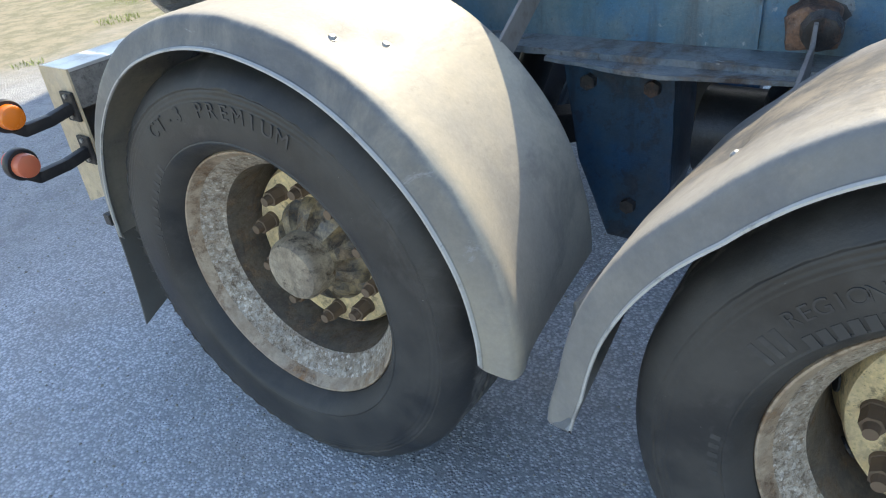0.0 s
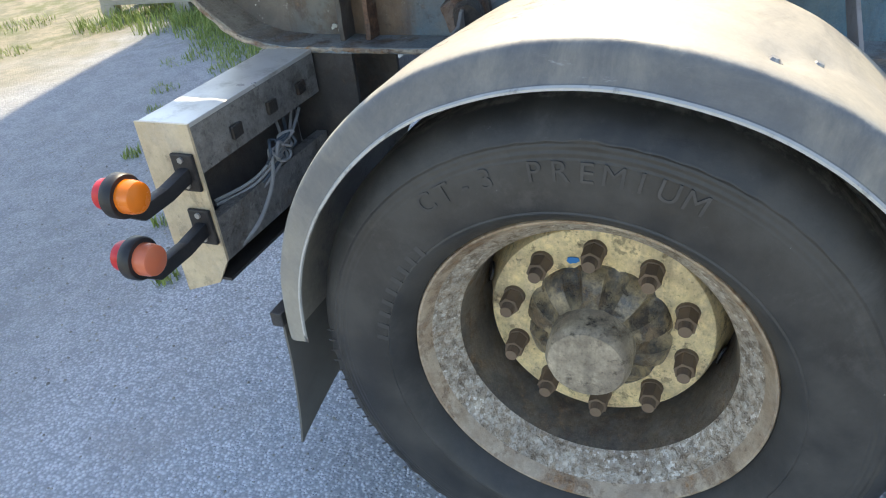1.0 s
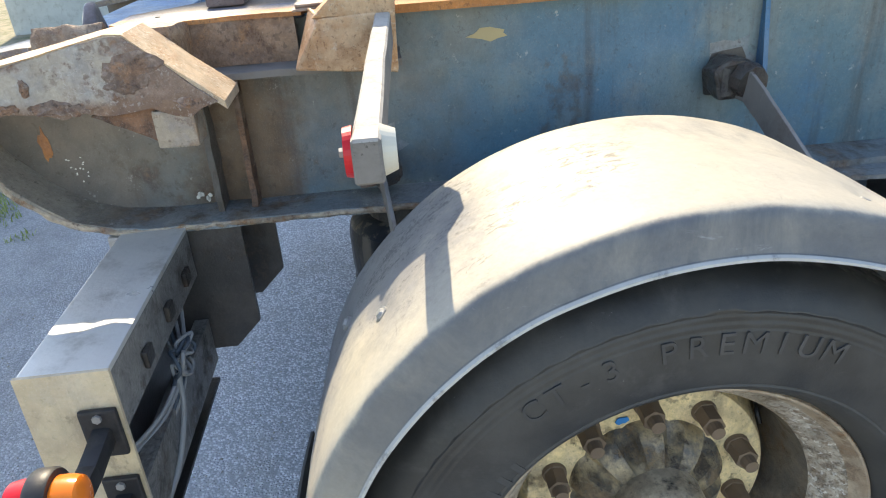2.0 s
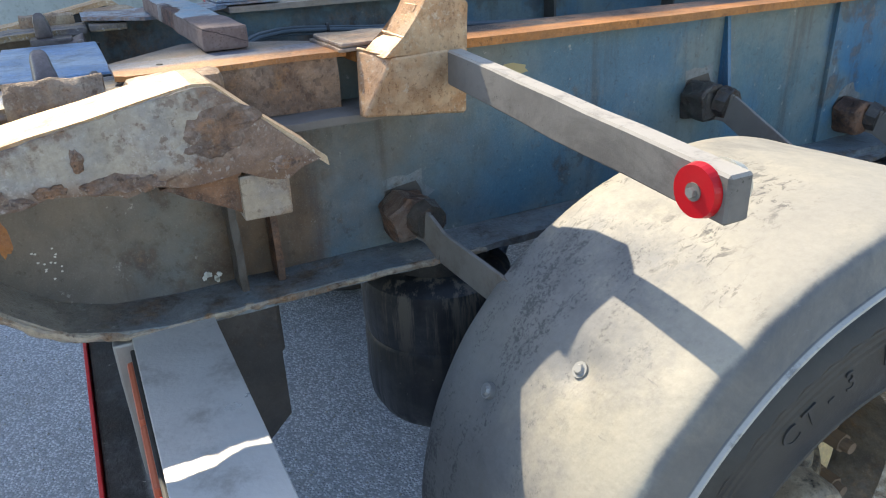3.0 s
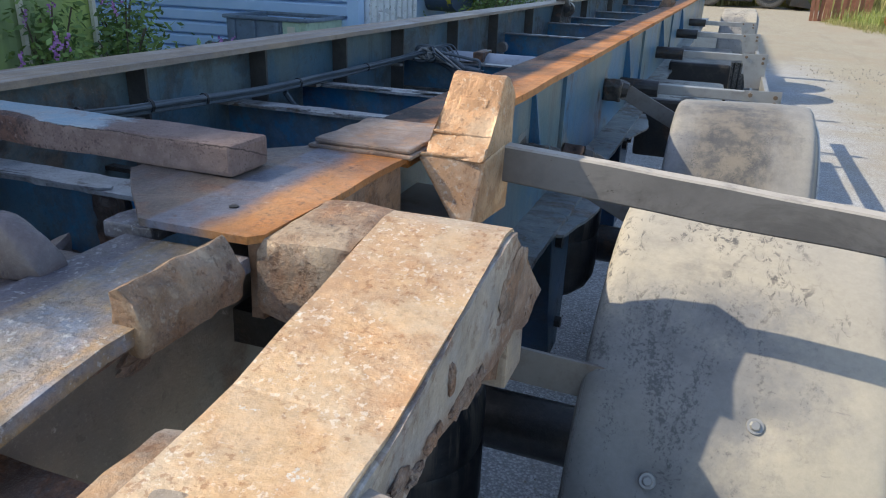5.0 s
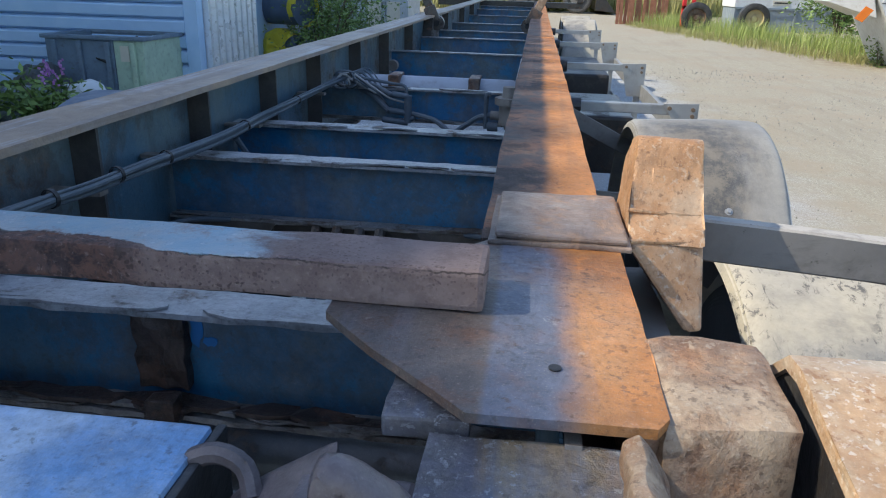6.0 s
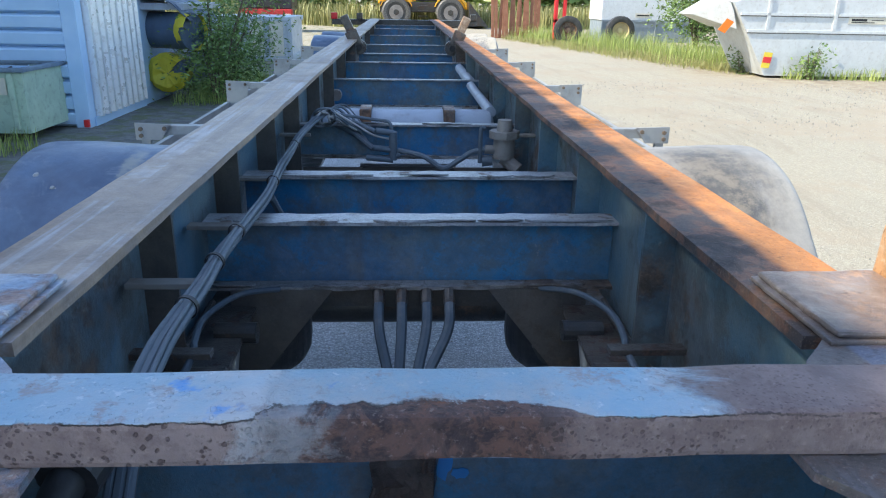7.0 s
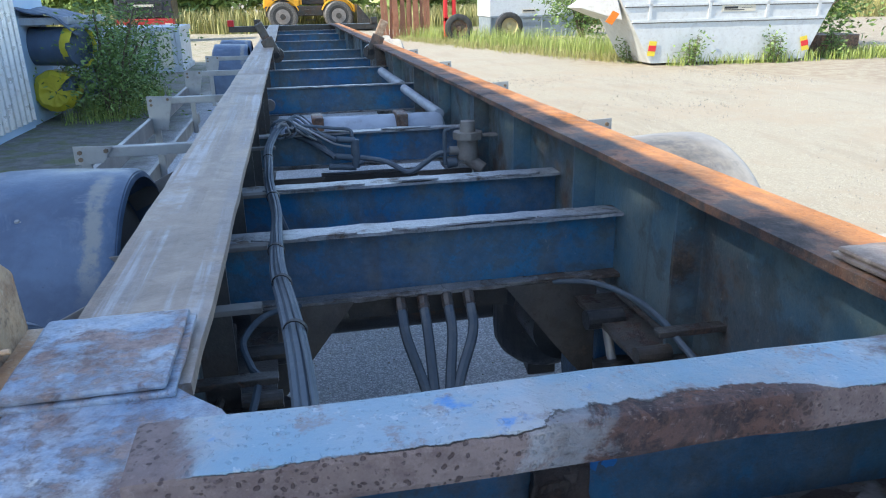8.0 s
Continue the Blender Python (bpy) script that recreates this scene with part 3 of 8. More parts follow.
def tube(bm, pts, r, segs=8, steps=6):
    """A round hose through the points, smoothed."""
    pts = [Vector(p) for p in pts]
    path = []
    for i in range(len(pts) - 1):
        a, b, c, d = pts[max(i - 1, 0)], pts[i], pts[i + 1], pts[min(i + 2, len(pts) - 1)]
        for k in range(steps):
            t = k / steps
            path.append(0.5 * (2 * b + (c - a) * t + (2 * a - 5 * b + 4 * c - d) * t * t + (3 * b - a - 3 * c + d) * t ** 3))
    path.append(pts[-1])
    rings, side = [], Vector((0.3, 0.5, 0.81))
    for i, p in enumerate(path):
        w = (path[min(i + 1, len(path) - 1)] - path[max(i - 1, 0)]).normalized()
        side = (side - w * side.dot(w)).normalized()
        up = w.cross(side)
        rings.append([bm.verts.new(p + r * (math.cos(2 * math.pi * k / segs) * side + math.sin(2 * math.pi * k / segs) * up)) for k in range(segs)])
    for a, b in zip(rings, rings[1:]):
        for k in range(segs):
            bm.faces.new((a[k], a[(k + 1) % segs], b[(k + 1) % segs], b[k]))
    bm.faces.new(rings[0][::-1])
    bm.faces.new(rings[-1])
    return bm


def lathe(bm, outline, segs=72, closed=False, start=0.0, sweep=2 * math.pi):
    """(x, r) pairs turned about the local x axis."""
    full = abs(sweep - 2 * math.pi) < 1e-6
    n = segs if full else segs + 1
    rings = []
    for i in range(n):
        a = start + sweep * i / segs
        rings.append([bm.verts.new((x, r * math.cos(a), r * math.sin(a))) for x, r in outline])
    k = len(outline)
    for i in range(segs):
        A, B = rings[i], rings[(i + 1) % n]
        for j in range(k if closed else k - 1):
            bm.faces.new((A[j], A[(j + 1) % k], B[(j + 1) % k], B[j]))
    if closed and not full:
        bm.faces.new(rings[0])
        bm.faces.new(rings[-1][::-1])
    return bm


def fray(bm, amp, scale, cut=0.0, axes=(1, 1, 1)):
    """Cuts long edges and shifts the points a little, for hammered, rust-eaten steel."""
    if cut:
        for _ in range(8):
            es = [e for e in bm.edges if e.calc_length() > cut * 1.5]
            if not es or len(bm.verts) > 9000:
                break
            bmesh.ops.subdivide_edges(bm, edges=es, cuts=1, use_grid_fill=True)
    for v in bm.verts:
        d = noise.noise_vector(v.co * scale)
        v.co += amp * Vector((d.x * axes[0], d.y * axes[1], d.z * axes[2]))
    return bm

# ---- ground ----
def ground_sheet():
    """One sheet from under the trailer to the horizon, gently uneven close by."""
    bm = bmesh.new()
    xs = [-900, -200, -60, -30, -18] + [-12 + 0.5 * i for i in range(53)] + [20, 32, 60, 200, 900]
    ys = [-900, -200, -60, -25, -12] + [-9 + 0.5 * i for i in range(60)] + [26, 34, 45, 60, 200, 900]
    grid = []
    for x in xs:
        row = []
        for y in ys:
            z = 0.0
            if abs(x) < 25 and abs(y) < 40 and not (abs(x) < 2.5 and -2 < y < 3):
                z = 0.022 * noise.noise(Vector((x * 0.5, y * 0.5, 0.3)))
            row.append(bm.verts.new((x, y, z)))
        grid.append(row)
    for i in range(len(xs) - 1):
        for j in range(len(ys) - 1):
            bm.faces.new((grid[i][j], grid[i + 1][j], grid[i + 1][j + 1], grid[i][j + 1]))
    ob = part("ground", bm, GROUND, None, smooth=True)
    return tagged(ob, "grey chip-sealed yard turning to pale dusty gravel", "ground", kind="structure")


ground_sheet()

# ---- the trailer ----
CX = -0.03
TRAILER = thing("semi_trailer", "old blue container skeleton trailer with rusty rails and grey mudguards", "trailer")


def sx(s, x):
    """Right-hand x, or its mirror on the other side for s = -1."""
    return CX + s * (x - CX)


def span(s, a, b):
    p, q = sx(s, a), sx(s, b)
    return min(p, q), max(p, q)


FIN_BLUE = worn_steel("bright_blue_gusset", (0.030, 0.15, 0.30), (0.06, 0.15, 0.25), 0.12, dust=0.15, mottle=0.06, speck=0.4)
GUSSET = worn_steel("dusty_brown_gusset", (0.075, 0.070, 0.066), (0.105, 0.092, 0.082), 0.30, r_dark=(0.05, 0.038, 0.03), r_light=(0.15, 0.10, 0.07), size=0.5, soft=0.1, mottle=0.08, speck=0.5, dust=0.3, dust_colour=(0.14, 0.13, 0.12))
SILL = worn_steel("dusty_bottom_flange", (0.24, 0.25, 0.25), (0.17, 0.21, 0.235), 0.36, r_dark=(0.09, 0.065, 0.05), r_light=(0.27, 0.19, 0.13), size=0.6, soft=0.06, dust=0.6, dust_colour=(0.33, 0.31, 0.28), flakes=0.6, zones=((1, -0.92, -1.05, (0.40, 0.355, 0.29)),))


def rail(s):
    a, b = span(s, 0.468, 0.480)
    curve = [(-1.235, 1.145), (-1.19, 1.075), (-1.14, 1.005), (-1.08, 0.94), (-1.02, 0.90), (-0.95, 0.878), (-0.87, 0.87)]
    web = part("rail_web", prism(bmesh.new(), curve + [(11.4, 0.87), (11.4, 1.24), (-0.87, 1.24), (-0.88, 1.222), (-1.235, 1.20)], "x", a, b), BLUE_WEB, TRAILER,
               "faded blue web of the main beam, rust spots")
    a, b = span(s, 0.365, 0.588)
    under = [(y - 0.008, z - 0.014) for y, z in curve]
    bm = prism(bmesh.new(), curve + [(11.4, 0.87), (11.4, 0.856)] + under[::-1], "x", a, b)
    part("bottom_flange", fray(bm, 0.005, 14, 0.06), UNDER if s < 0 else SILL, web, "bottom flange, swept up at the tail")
    a, b = span(s, 0.380, 0.532)
    bm = bmesh.new()
    box(bm, (a, -0.497, 1.239), (b, 11.4, 1.255))
    fray(bm, 0.0035, 7, 0.12, (1, 0.3, 0.35))
    part("top_flange", bm, RUST_FLANGE if s > 0 else GREY_TOP, web, "top flange, rusted orange" if s > 0 else "top flange, bare grey steel")
    for y in (0.08, 0.62, 1.17, 1.72, 2.45, 3.2, 4.1, 5.2, 6.3, 8.0, 9.4):
        a, b = span(s, 0.402, 0.468)
        # left-hand plates take a darker colour that stands for their shaded faces
        part("stiffener", prism(bmesh.new(), [(a, 0.872), (b, 0.872), (b, 1.238), (a, 1.238)], "y", y, y + 0.009), INNER if s > 0 else GUSSET, web)
    for y in (0.42, 2.22, 4.0, 6.0):
        a, b = sx(s, 0.480), sx(s, 0.516)
        part("gusset", prism(bmesh.new(), [(a, 1.02), (a, 1.238), (a + s * 0.006, 1.238), (b, 1.05), (b, 1.02)], "y", y, y + 0.01), FIN_BLUE, web, "bright blue gusset")
    for y in (0.80, 2.9, 4.9):
        a, b = span(s, 0.480, 0.492)
        part("seam", box(bmesh.new(), (a, y, 0.875), (b, y + 0.006, 1.236)), BLUE_WEB, web)
    a, b = span(s, 0.4645, 0.4675)
    part("inner_face", box(bmesh.new(), (a, -0.86, 0.873), (b, 11.35, 1.2375)), INNER, web, "dark teal inner face of the web")
    # tail stiffeners
    for y, w in ((-0.746, 0.062), (-0.676, 0.05)):
        a, b = sx(s, 0.480), sx(s, 0.480 + w)
        bm = prism(bmesh.new(), [(a, 0.872), (b, 0.872), (b - s * 0.012, 1.15), (a, 1.15)], "y", y, y + 0.012)
        part("stiffener", fray(bm, 0.004, 30, 0.04), GUSSET if y < -0.7 else RUST_DARK, web)
    # worn, frayed outer edge of the swept flange
    pts = [(sx(s, 0.587), y - 0.004, z - 0.007) for y, z in curve] + [(sx(s, 0.587), y, 0.863) for y in (-0.78, -0.68, -0.56, -0.42, -0.28)]
    part("frayed_edge", fray(tube(bmesh.new(), pts, 0.0065, 8, 6), 0.0065, 46), EDGE, web, "pale frayed flange edge", smooth=True)
    return web


EDGE = worn_steel("pale_frayed_edge", (0.46, 0.38, 0.28), (0.40, 0.33, 0.26), 0.44, r_dark=(0.12, 0.07, 0.045), r_light=(0.42, 0.22, 0.10), size=0.2, soft=0.08, dust=0.3)
for side in (1, -1):
    rail(side)


# dark inner zone: shade across the pad put into its colour
PAD = worn_steel("grey_brown_pad", (0.27, 0.20, 0.16), (0.33, 0.23, 0.165), 0.48, r_dark=(0.12, 0.075, 0.055), r_light=(0.36, 0.21, 0.12), size=0.5, soft=0.12, dust=0.3, zones=((0, 0.47, 0.41, (0.115, 0.10, 0.10)),))


FASCIA = worn_steel("orange_brown_fascia", (0.34, 0.20, 0.12), (0.28, 0.18, 0.125), 0.48, r_dark=(0.12, 0.06, 0.035), r_light=(0.44, 0.22, 0.09), size=0.4, soft=0.10, dust=0.3, flecks=(((0.08, 0.045, 0.03), 70, 0.5),))


def top_plate(s):
    """Thick plate over the tail of a rail, with its pointed inner corner, fascia, ledge and pad."""
    out = [(0.408, -0.495), (0.347, -0.562), (0.300, -0.655), (0.259, -0.700), (0.259, -0.735), (0.285, -0.762), (0.397, -0.873), (0.530, -0.871), (0.540, -0.856), (0.538, -0.515)]
    bm = prism(bmesh.new(), [(sx(s, x), y) for x, y in out], "z", 1.2515, 1.260)
    plate = part("corner_plate", fray(bm, 0.0022, 17, 0.035), RUST_TOP if s > 0 else BLUE_TOP, TRAILER, "thick orange-rusted corner plate" if s > 0 else "chalky blue corner plate")
    a, b = span(s, 0.520, 0.5355)
    part("fascia", fray(box(bmesh.new(), (a, -0.86, 1.168), (b, -0.53, 1.2530)), 0.003, 20, 0.05), FASCIA, plate, "scabby orange-brown fascia")
    a, b = span(s, 0.478, 0.605)
    part("ledge", fray(box(bmesh.new(), (a, -0.80, 1.156), (b, -0.335, 1.168)), 0.003, 18, 0.06), CLAMP, plate)
    a, b = span(s, 0.391, 0.552)
    part("pad", fray(box(bmesh.new(), (a, -0.530, 1.2595), (b, -0.345, 1.2655), 0.002), 0.0015, 24, 0.02), PAD if s > 0 else BLUE_TOP, plate, "two stacked pad plates")
    a, b = span(s, 0.398, 0.548)
    part("pad", fray(box(bmesh.new(), (a, -0.526, 1.2657), (b, -0.349, 1.2735), 0.004), 0.002, 31, 0.02), PAD if s > 0 else BLUE_TOP, plate)
    if s > 0:
        part("bolt_hole", rod(bmesh.new(), (0.461, -0.800, 1.2595), (0.461, -0.800, 1.2606), 0.0052), BLACK, plate)
    return plate


for side in (1, -1):
    top_plate(side)


def hull(bm, pts, bevel=0.0, amp=0.0):
    vs = [bm.verts.new(p) for p in pts]
    bmesh.ops.convex_hull(bm, input=vs)
    if bevel:
        bmesh.ops.dissolve_limit(bm, angle_limit=radians(2), verts=bm.verts, edges=bm.edges)
        bmesh.ops.bevel(bm, geom=list(bm.edges), offset=bevel, segments=2, affect="EDGES", profile=0.6)
    if amp:
        fray(bm, amp, 25, 0.04)
    return bm


def worn_lump(pts, amp, scale):
    """A convex casting with its edges rubbed round."""
    bm = bmesh.new()
    bmesh.ops.convex_hull(bm, input=[bm.verts.new(p) for p in pts])
    for _ in range(3):
        bmesh.ops.subdivide_edges(bm, edges=[e for e in bm.edges if e.calc_length() > 0.012], cuts=1, use_grid_fill=True)
    bmesh.ops.triangulate(bm, faces=bm.faces)
    for _ in range(3):
        bmesh.ops.smooth_vert(bm, verts=bm.verts, factor=0.5, use_axis_x=True, use_axis_y=True, use_axis_z=True)
    return fray(bm, amp, scale)


def guide_post(s):
    """Leaning container guide welded outboard of the rail."""
    def q(x, y, z):
        return (sx(s, x), y, z)
    lower = [q(0.547, -0.502, 1.262), q(0.640, -0.476, 1.258), q(0.547, -0.345, 1.264), q(0.640, -0.340, 1.262), q(0.622, -0.530, 1.168), q(0.640, -0.528, 1.170), q(0.612, -0.345, 1.150), q(0.637, -0.342, 1.150)]
    post = part("guide_post", hull(bmesh.new(), lower, 0.004, 0.002), RUST_HEAD, TRAILER, "leaning container guide, rust and cream paint")
    side = [(-0.490, 1.258), (-0.470, 1.274), (-0.450, 1.285), (-0.428, 1.318), (-0.404, 1.362), (-0.392, 1.366), (-0.372, 1.360), (-0.336, 1.330), (-0.340, 1.258)]
    bm = bmesh.new()
    prism(bm, side, "x", *span(s, 0.552 if s > 0 else 0.572, 0.640 if s > 0 else 0.655), 0.005)
    for v in bm.verts:
        v.co.x += s * 0.008 * (v.co.z - 1.26) / 0.1 * (1 if abs(v.co.x - CX) < 0.63 else 0.2)
    part("guide_head", fray(bm, 0.0025, 25, 0.018), RUST_HEAD if s > 0 else CAST, post, "", smooth=True)
    m = Matrix.Translation((sx(s, 0.602), -0.4265, 1.318)) @ Matrix.Rotation(radians(-28), 4, "X")
    part("weld_patch", fray(box(bmesh.new(), (-0.022, -0.002, -0.014), (0.022, 0.004, 0.016), 0.002, m), 0.001, 40, 0.012), RUST_HEAD, post)
    for p, e in ((q(0.547, -0.505, 1.262), q(0.547, -0.352, 1.264)), (q(0.552, -0.498, 1.263), q(0.636, -0.477, 1.260)), (q(0.552, -0.452, 1.287), q(0.638, -0.448, 1.284))):
        bm = tube(bmesh.new(), [Vector(p).lerp(Vector(e), k / 8) for k in range(9)], 0.0030, 8, 3)
        part("weld_bead", fray(bm, 0.0012, 90), RUST_HEAD, post, smooth=True)
    # rubber outrigger arm with its reflectors
    a = [q(0.632, y, z) for y in (-0.376, -0.348) for z in (1.203, 1.260)]
    m = [q(0.95, y, z) for y in (-0.393, -0.365) for z in (1.186, 1.243)]
    e = [q(1.260, y, z) for y in (-0.409, -0.377) for z in (1.175, 1.225)]
    bm = bmesh.new()
    rings = []
    for r in (a, m, e):
        v = [bm.verts.new(p) for p in (r[0], r[1], r[3], r[2])]
        rings.append(v)
    for u, v in zip(rings, rings[1:]):
        for k in range(4):
            bm.faces.new((u[k], u[(k + 1) % 4], v[(k + 1) % 4], v[k]))
    bm.faces.new(rings[0][::-1])
    bm.faces.new(rings[-1])
    bmesh.ops.recalc_face_normals(bm, faces=bm.faces)
    bmesh.ops.bevel(bm, geom=list(bm.edges), offset=0.003, segments=1, affect="EDGES")
    fray(bm, 0.0015, 12, 0.06)
    arm = part("outrigger_arm", bm, RUBBER_GREY, TRAILER, "stained grey rubber outrigger arm")
    x = sx(s, 1.226)
    part("red_reflector", rod(bmesh.new(), (x, -0.418, 1.202), (x, -0.408, 1.202), 0.0265, 0.0285, 32), RED_LENS, arm, "round red reflector")
    part("reflector_bolt", rod(bmesh.new(), (x, -0.424, 1.202), (x, -0.417, 1.202), 0.0055, None, 6), GALV, arm)
    part("reflector_washer", rod(bmesh.new(), (x, -0.4195, 1.202), (x, -0.4178, 1.202), 0.0095, None, 18), CLAMP, arm)
    part("white_reflector", rod(bmesh.new(), (x, -0.379, 1.201), (x, -0.362, 1.201), 0.029, 0.022, 28), WHITE_LENS, arm, "round white reflector")
    return post


for side in (1, -1):
    guide_post(side)


def corner_hood(s):
    """Bent steel hood outboard of the tail: sloping plate, side cheeks, foot and block."""
    line = [(-0.637, 1.158), (-0.776, 1.276), (-0.800, 1.278), (-1.05, 1.228), (-1.20, 1.214)]
    a, b = span(s, 0.640, 0.765)
    bm = prism(bmesh.new(), line + [(y + 0.002, z - 0.014) for y, z in line[::-1]], "x", a, b)
    hood = part("corner_hood", fray(bm, 0.002, 16, 0.05), HOOD, TRAILER, "bent hood plate worn to pale steel and rust")
    cheek = [(-0.648, 1.160), (-0.776, 1.273), (-0.800, 1.275), (-1.05, 1.225), (-1.19, 1.211), (-1.19, 1.150), (-1.085, 1.160), (-1.02, 1.156), (-0.985, 1.166), (-0.944, 1.162), (-0.90, 1.150), (-0.872, 1.158), (-0.828, 1.149), (-0.79, 1.152), (-0.756, 1.158), (-0.72, 1.140), (-0.692, 1.138), (-0.672, 1.150)]
    for x0, x1 in ((0.752, 0.768), (0.645, 0.657)):
        a, b = span(s, x0, x1)
        # inner cheek is near-black to paint in the shade of the gap
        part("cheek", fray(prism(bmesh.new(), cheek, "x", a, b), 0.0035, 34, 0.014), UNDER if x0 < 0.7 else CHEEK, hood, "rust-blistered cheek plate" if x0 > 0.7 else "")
    for k, (y, z, w, h) in enumerate(((-0.775, 1.222, 0.062, 0.034), (-0.790, 1.196, 0.040, 0.018), (-0.912, 1.170, 0.046, 0.016), (-0.870, 1.164, 0.024, 0.012), (-0.690, 1.160, 0.034, 0.015), (-1.043, 1.180, 0.022, 0.010), (-0.982, 1.174, 0.026, 0.010), (-0.945, 1.205, 0.010, 0.018), (-1.015, 1.166, 0.020, 0.008))):
        scab(sx(s, 0.7675), y, z, w, h, 11 + k, hood, 0.0026)
    a, b = span(s, 0.610, 0.792)
    part("foot", fray(box(bmesh.new(), (a, -1.205, 1.112), (b, -1.088, 1.2165), 0.014), 0.006, 26, 0.016), FOOT, hood, "rounded end box, worn edges", smooth=True)
    a, b = span(s, 0.700, 0.764)
    part("block", hull(bmesh.new(), [(x, y, z) for x in (a, b) for y in (-0.760, -0.692) for z in (1.085, 1.150)], 0.004, 0.002), FOOT, hood)
    a, b = span(s, 0.69, 0.755)
    part("torn_web", fray(prism(bmesh.new(), [(-0.86, 1.150), (-0.755, 1.160), (-0.755, 1.094), (-0.79, 1.112)], "x", a, b), 0.004, 40, 0.014), RUST_DARK, hood, "torn rusty web under the cheek")
    a, b = sx(s, 0.532), sx(s, 0.632)
    cast = [(a, -0.866, 1.258), (b, -0.858, 1.262), (a, -0.72, 1.262), (b, -0.735, 1.268), (a, -0.880, 1.185), (b - s * 0.006, -0.876, 1.160), (a, -0.73, 1.14), (b, -0.74, 1.14)]
    part("cast_block", fray(hull(bmesh.new(), cast, 0.016), 0.0025, 32, 0.012), CAST, hood, "rounded rusty cast block", smooth=True)
    a, b = span(s, 0.478, 0.66)
    # first bracket near-black too, deepening the same painted shade
    part("hood_bracket", fray(box(bmesh.new(), (a, -0.84, 1.12), (b, -0.80, 1.16)), 0.003, 20, 0.05), UNDER, hood)
    a, b = span(s, 0.478, 0.64)
    part("hood_bracket", fray(box(bmesh.new(), (a, -1.16, 1.12), (b, -1.12, 1.17)), 0.003, 20, 0.05), RUST_DARK, hood)
    return hood


SCAB = worn_steel("brown_rust_scab", (0.21, 0.145, 0.115), (0.27, 0.20, 0.165), 0.50, r_dark=(0.075, 0.045, 0.034), r_light=(0.30, 0.165, 0.095), size=0.22, soft=0.08, dust=0.35, dust_colour=(0.30, 0.25, 0.22), mottle=0.2, flecks=(((0.05, 0.03, 0.022), 75, 0.6), ((0.40, 0.34, 0.29), 110, 0.4)))


def scab(x, y, z, w, h, seed, parent, lift):
    """A blistered sheet of rust lifting off a plate that faces along x."""
    rnd = random.Random(seed)
    bm, rings = bmesh.new(), []
    for k, (f, up) in enumerate(((1.0, -0.2), (0.94, 0.55), (0.72, 0.85), (0.40, 1.0))):
        ring = []
        for i in range(22):
            a = 2 * math.pi * i / 22
            r = f * (0.80 + 0.34 * noise.noise(Vector((1.6 * math.cos(a), 1.6 * math.sin(a), seed * 3.7))) + 0.10 * rnd.uniform(-1, 1) * (k < 2))
            ring.append(bm.verts.new((x + math.copysign(1, x) * lift * (up + 0.35 * rnd.uniform(-1, 1) * (k > 0)), y + w * r * math.cos(a), z + h * r * math.sin(a) + 0.15 * w * noise.noise(Vector((3 * math.cos(a), seed, k * 0.4))))))
        rings.append(ring)
    for u, v in zip(rings, rings[1:]):
        for i in range(22):
            bm.faces.new((u[i], u[(i + 1) % 22], v[(i + 1) % 22], v[i]))
    bm.faces.new(rings[-1])
    bmesh.ops.recalc_face_normals(bm, faces=bm.faces)
    return part("rust_scab", bm, SCAB, parent)


FOOT = worn_steel("tan_worn_foot", (0.30, 0.26, 0.23), (0.36, 0.295, 0.225), 0.42, r_dark=(0.16, 0.085, 0.05), r_light=(0.40, 0.25, 0.14), size=0.3, soft=0.09, speck=0.6, mottle=0.12, dust=0.4, dust_colour=(0.50, 0.45, 0.38), flecks=(((0.10, 0.06, 0.04), 110, 0.5),))
CHEEK = worn_steel("blistered_cheek", (0.31, 0.295, 0.285), (0.37, 0.325, 0.27), 0.37, r_dark=(0.15, 0.085, 0.06), r_light=(0.31, 0.19, 0.125), size=0.36, soft=0.05, zones=((1, -0.80, -0.75, (0.32, 0.215, 0.16)), (2, 1.186, 1.160, (0.25, 0.15, 0.10))), speck=0.6, mottle=0.14, dust=0.3, flakes=0.25, dust_colour=(0.40, 0.37, 0.34), flecks=(((0.13, 0.075, 0.055), 60, 0.55), ((0.50, 0.46, 0.42), 130, 0.4)))
for side in (1, -1):
    corner_hood(side)


DECK = worn_steel("stained_tail_deck", (0.185, 0.22, 0.27), (0.12, 0.17, 0.255), 0.42, r_dark=(0.20, 0.19, 0.17), r_light=(0.36, 0.26, 0.12), size=0.4, soft=0.07, speck=0.9, mottle=0.2, dust=0.3, dust_colour=(0.36, 0.345, 0.33), flakes=0.5, zones=((0, 0.475, 0.515, (0.42, 0.27, 0.13)), (0, 0.428, 0.408, (0.15, 0.14, 0.165))), drawn=(((0.42, 0.27, 0.09), 6, 0.6), ((0.13, 0.20, 0.34), 5, 0.75)), flecks=(((0.62, 0.64, 0.66), 150, 0.4), ((0.07, 0.06, 0.06), 120, 0.4)), shine=0.2)


LOCK = worn_steel("mauve_lock_steel", (0.105, 0.088, 0.092), (0.145, 0.118, 0.120), 0.36, r_dark=(0.08, 0.058, 0.052), r_light=(0.20, 0.125, 0.09), size=0.4, speck=0.5, dust=0.2, dust_colour=(0.18, 0.16, 0.155))


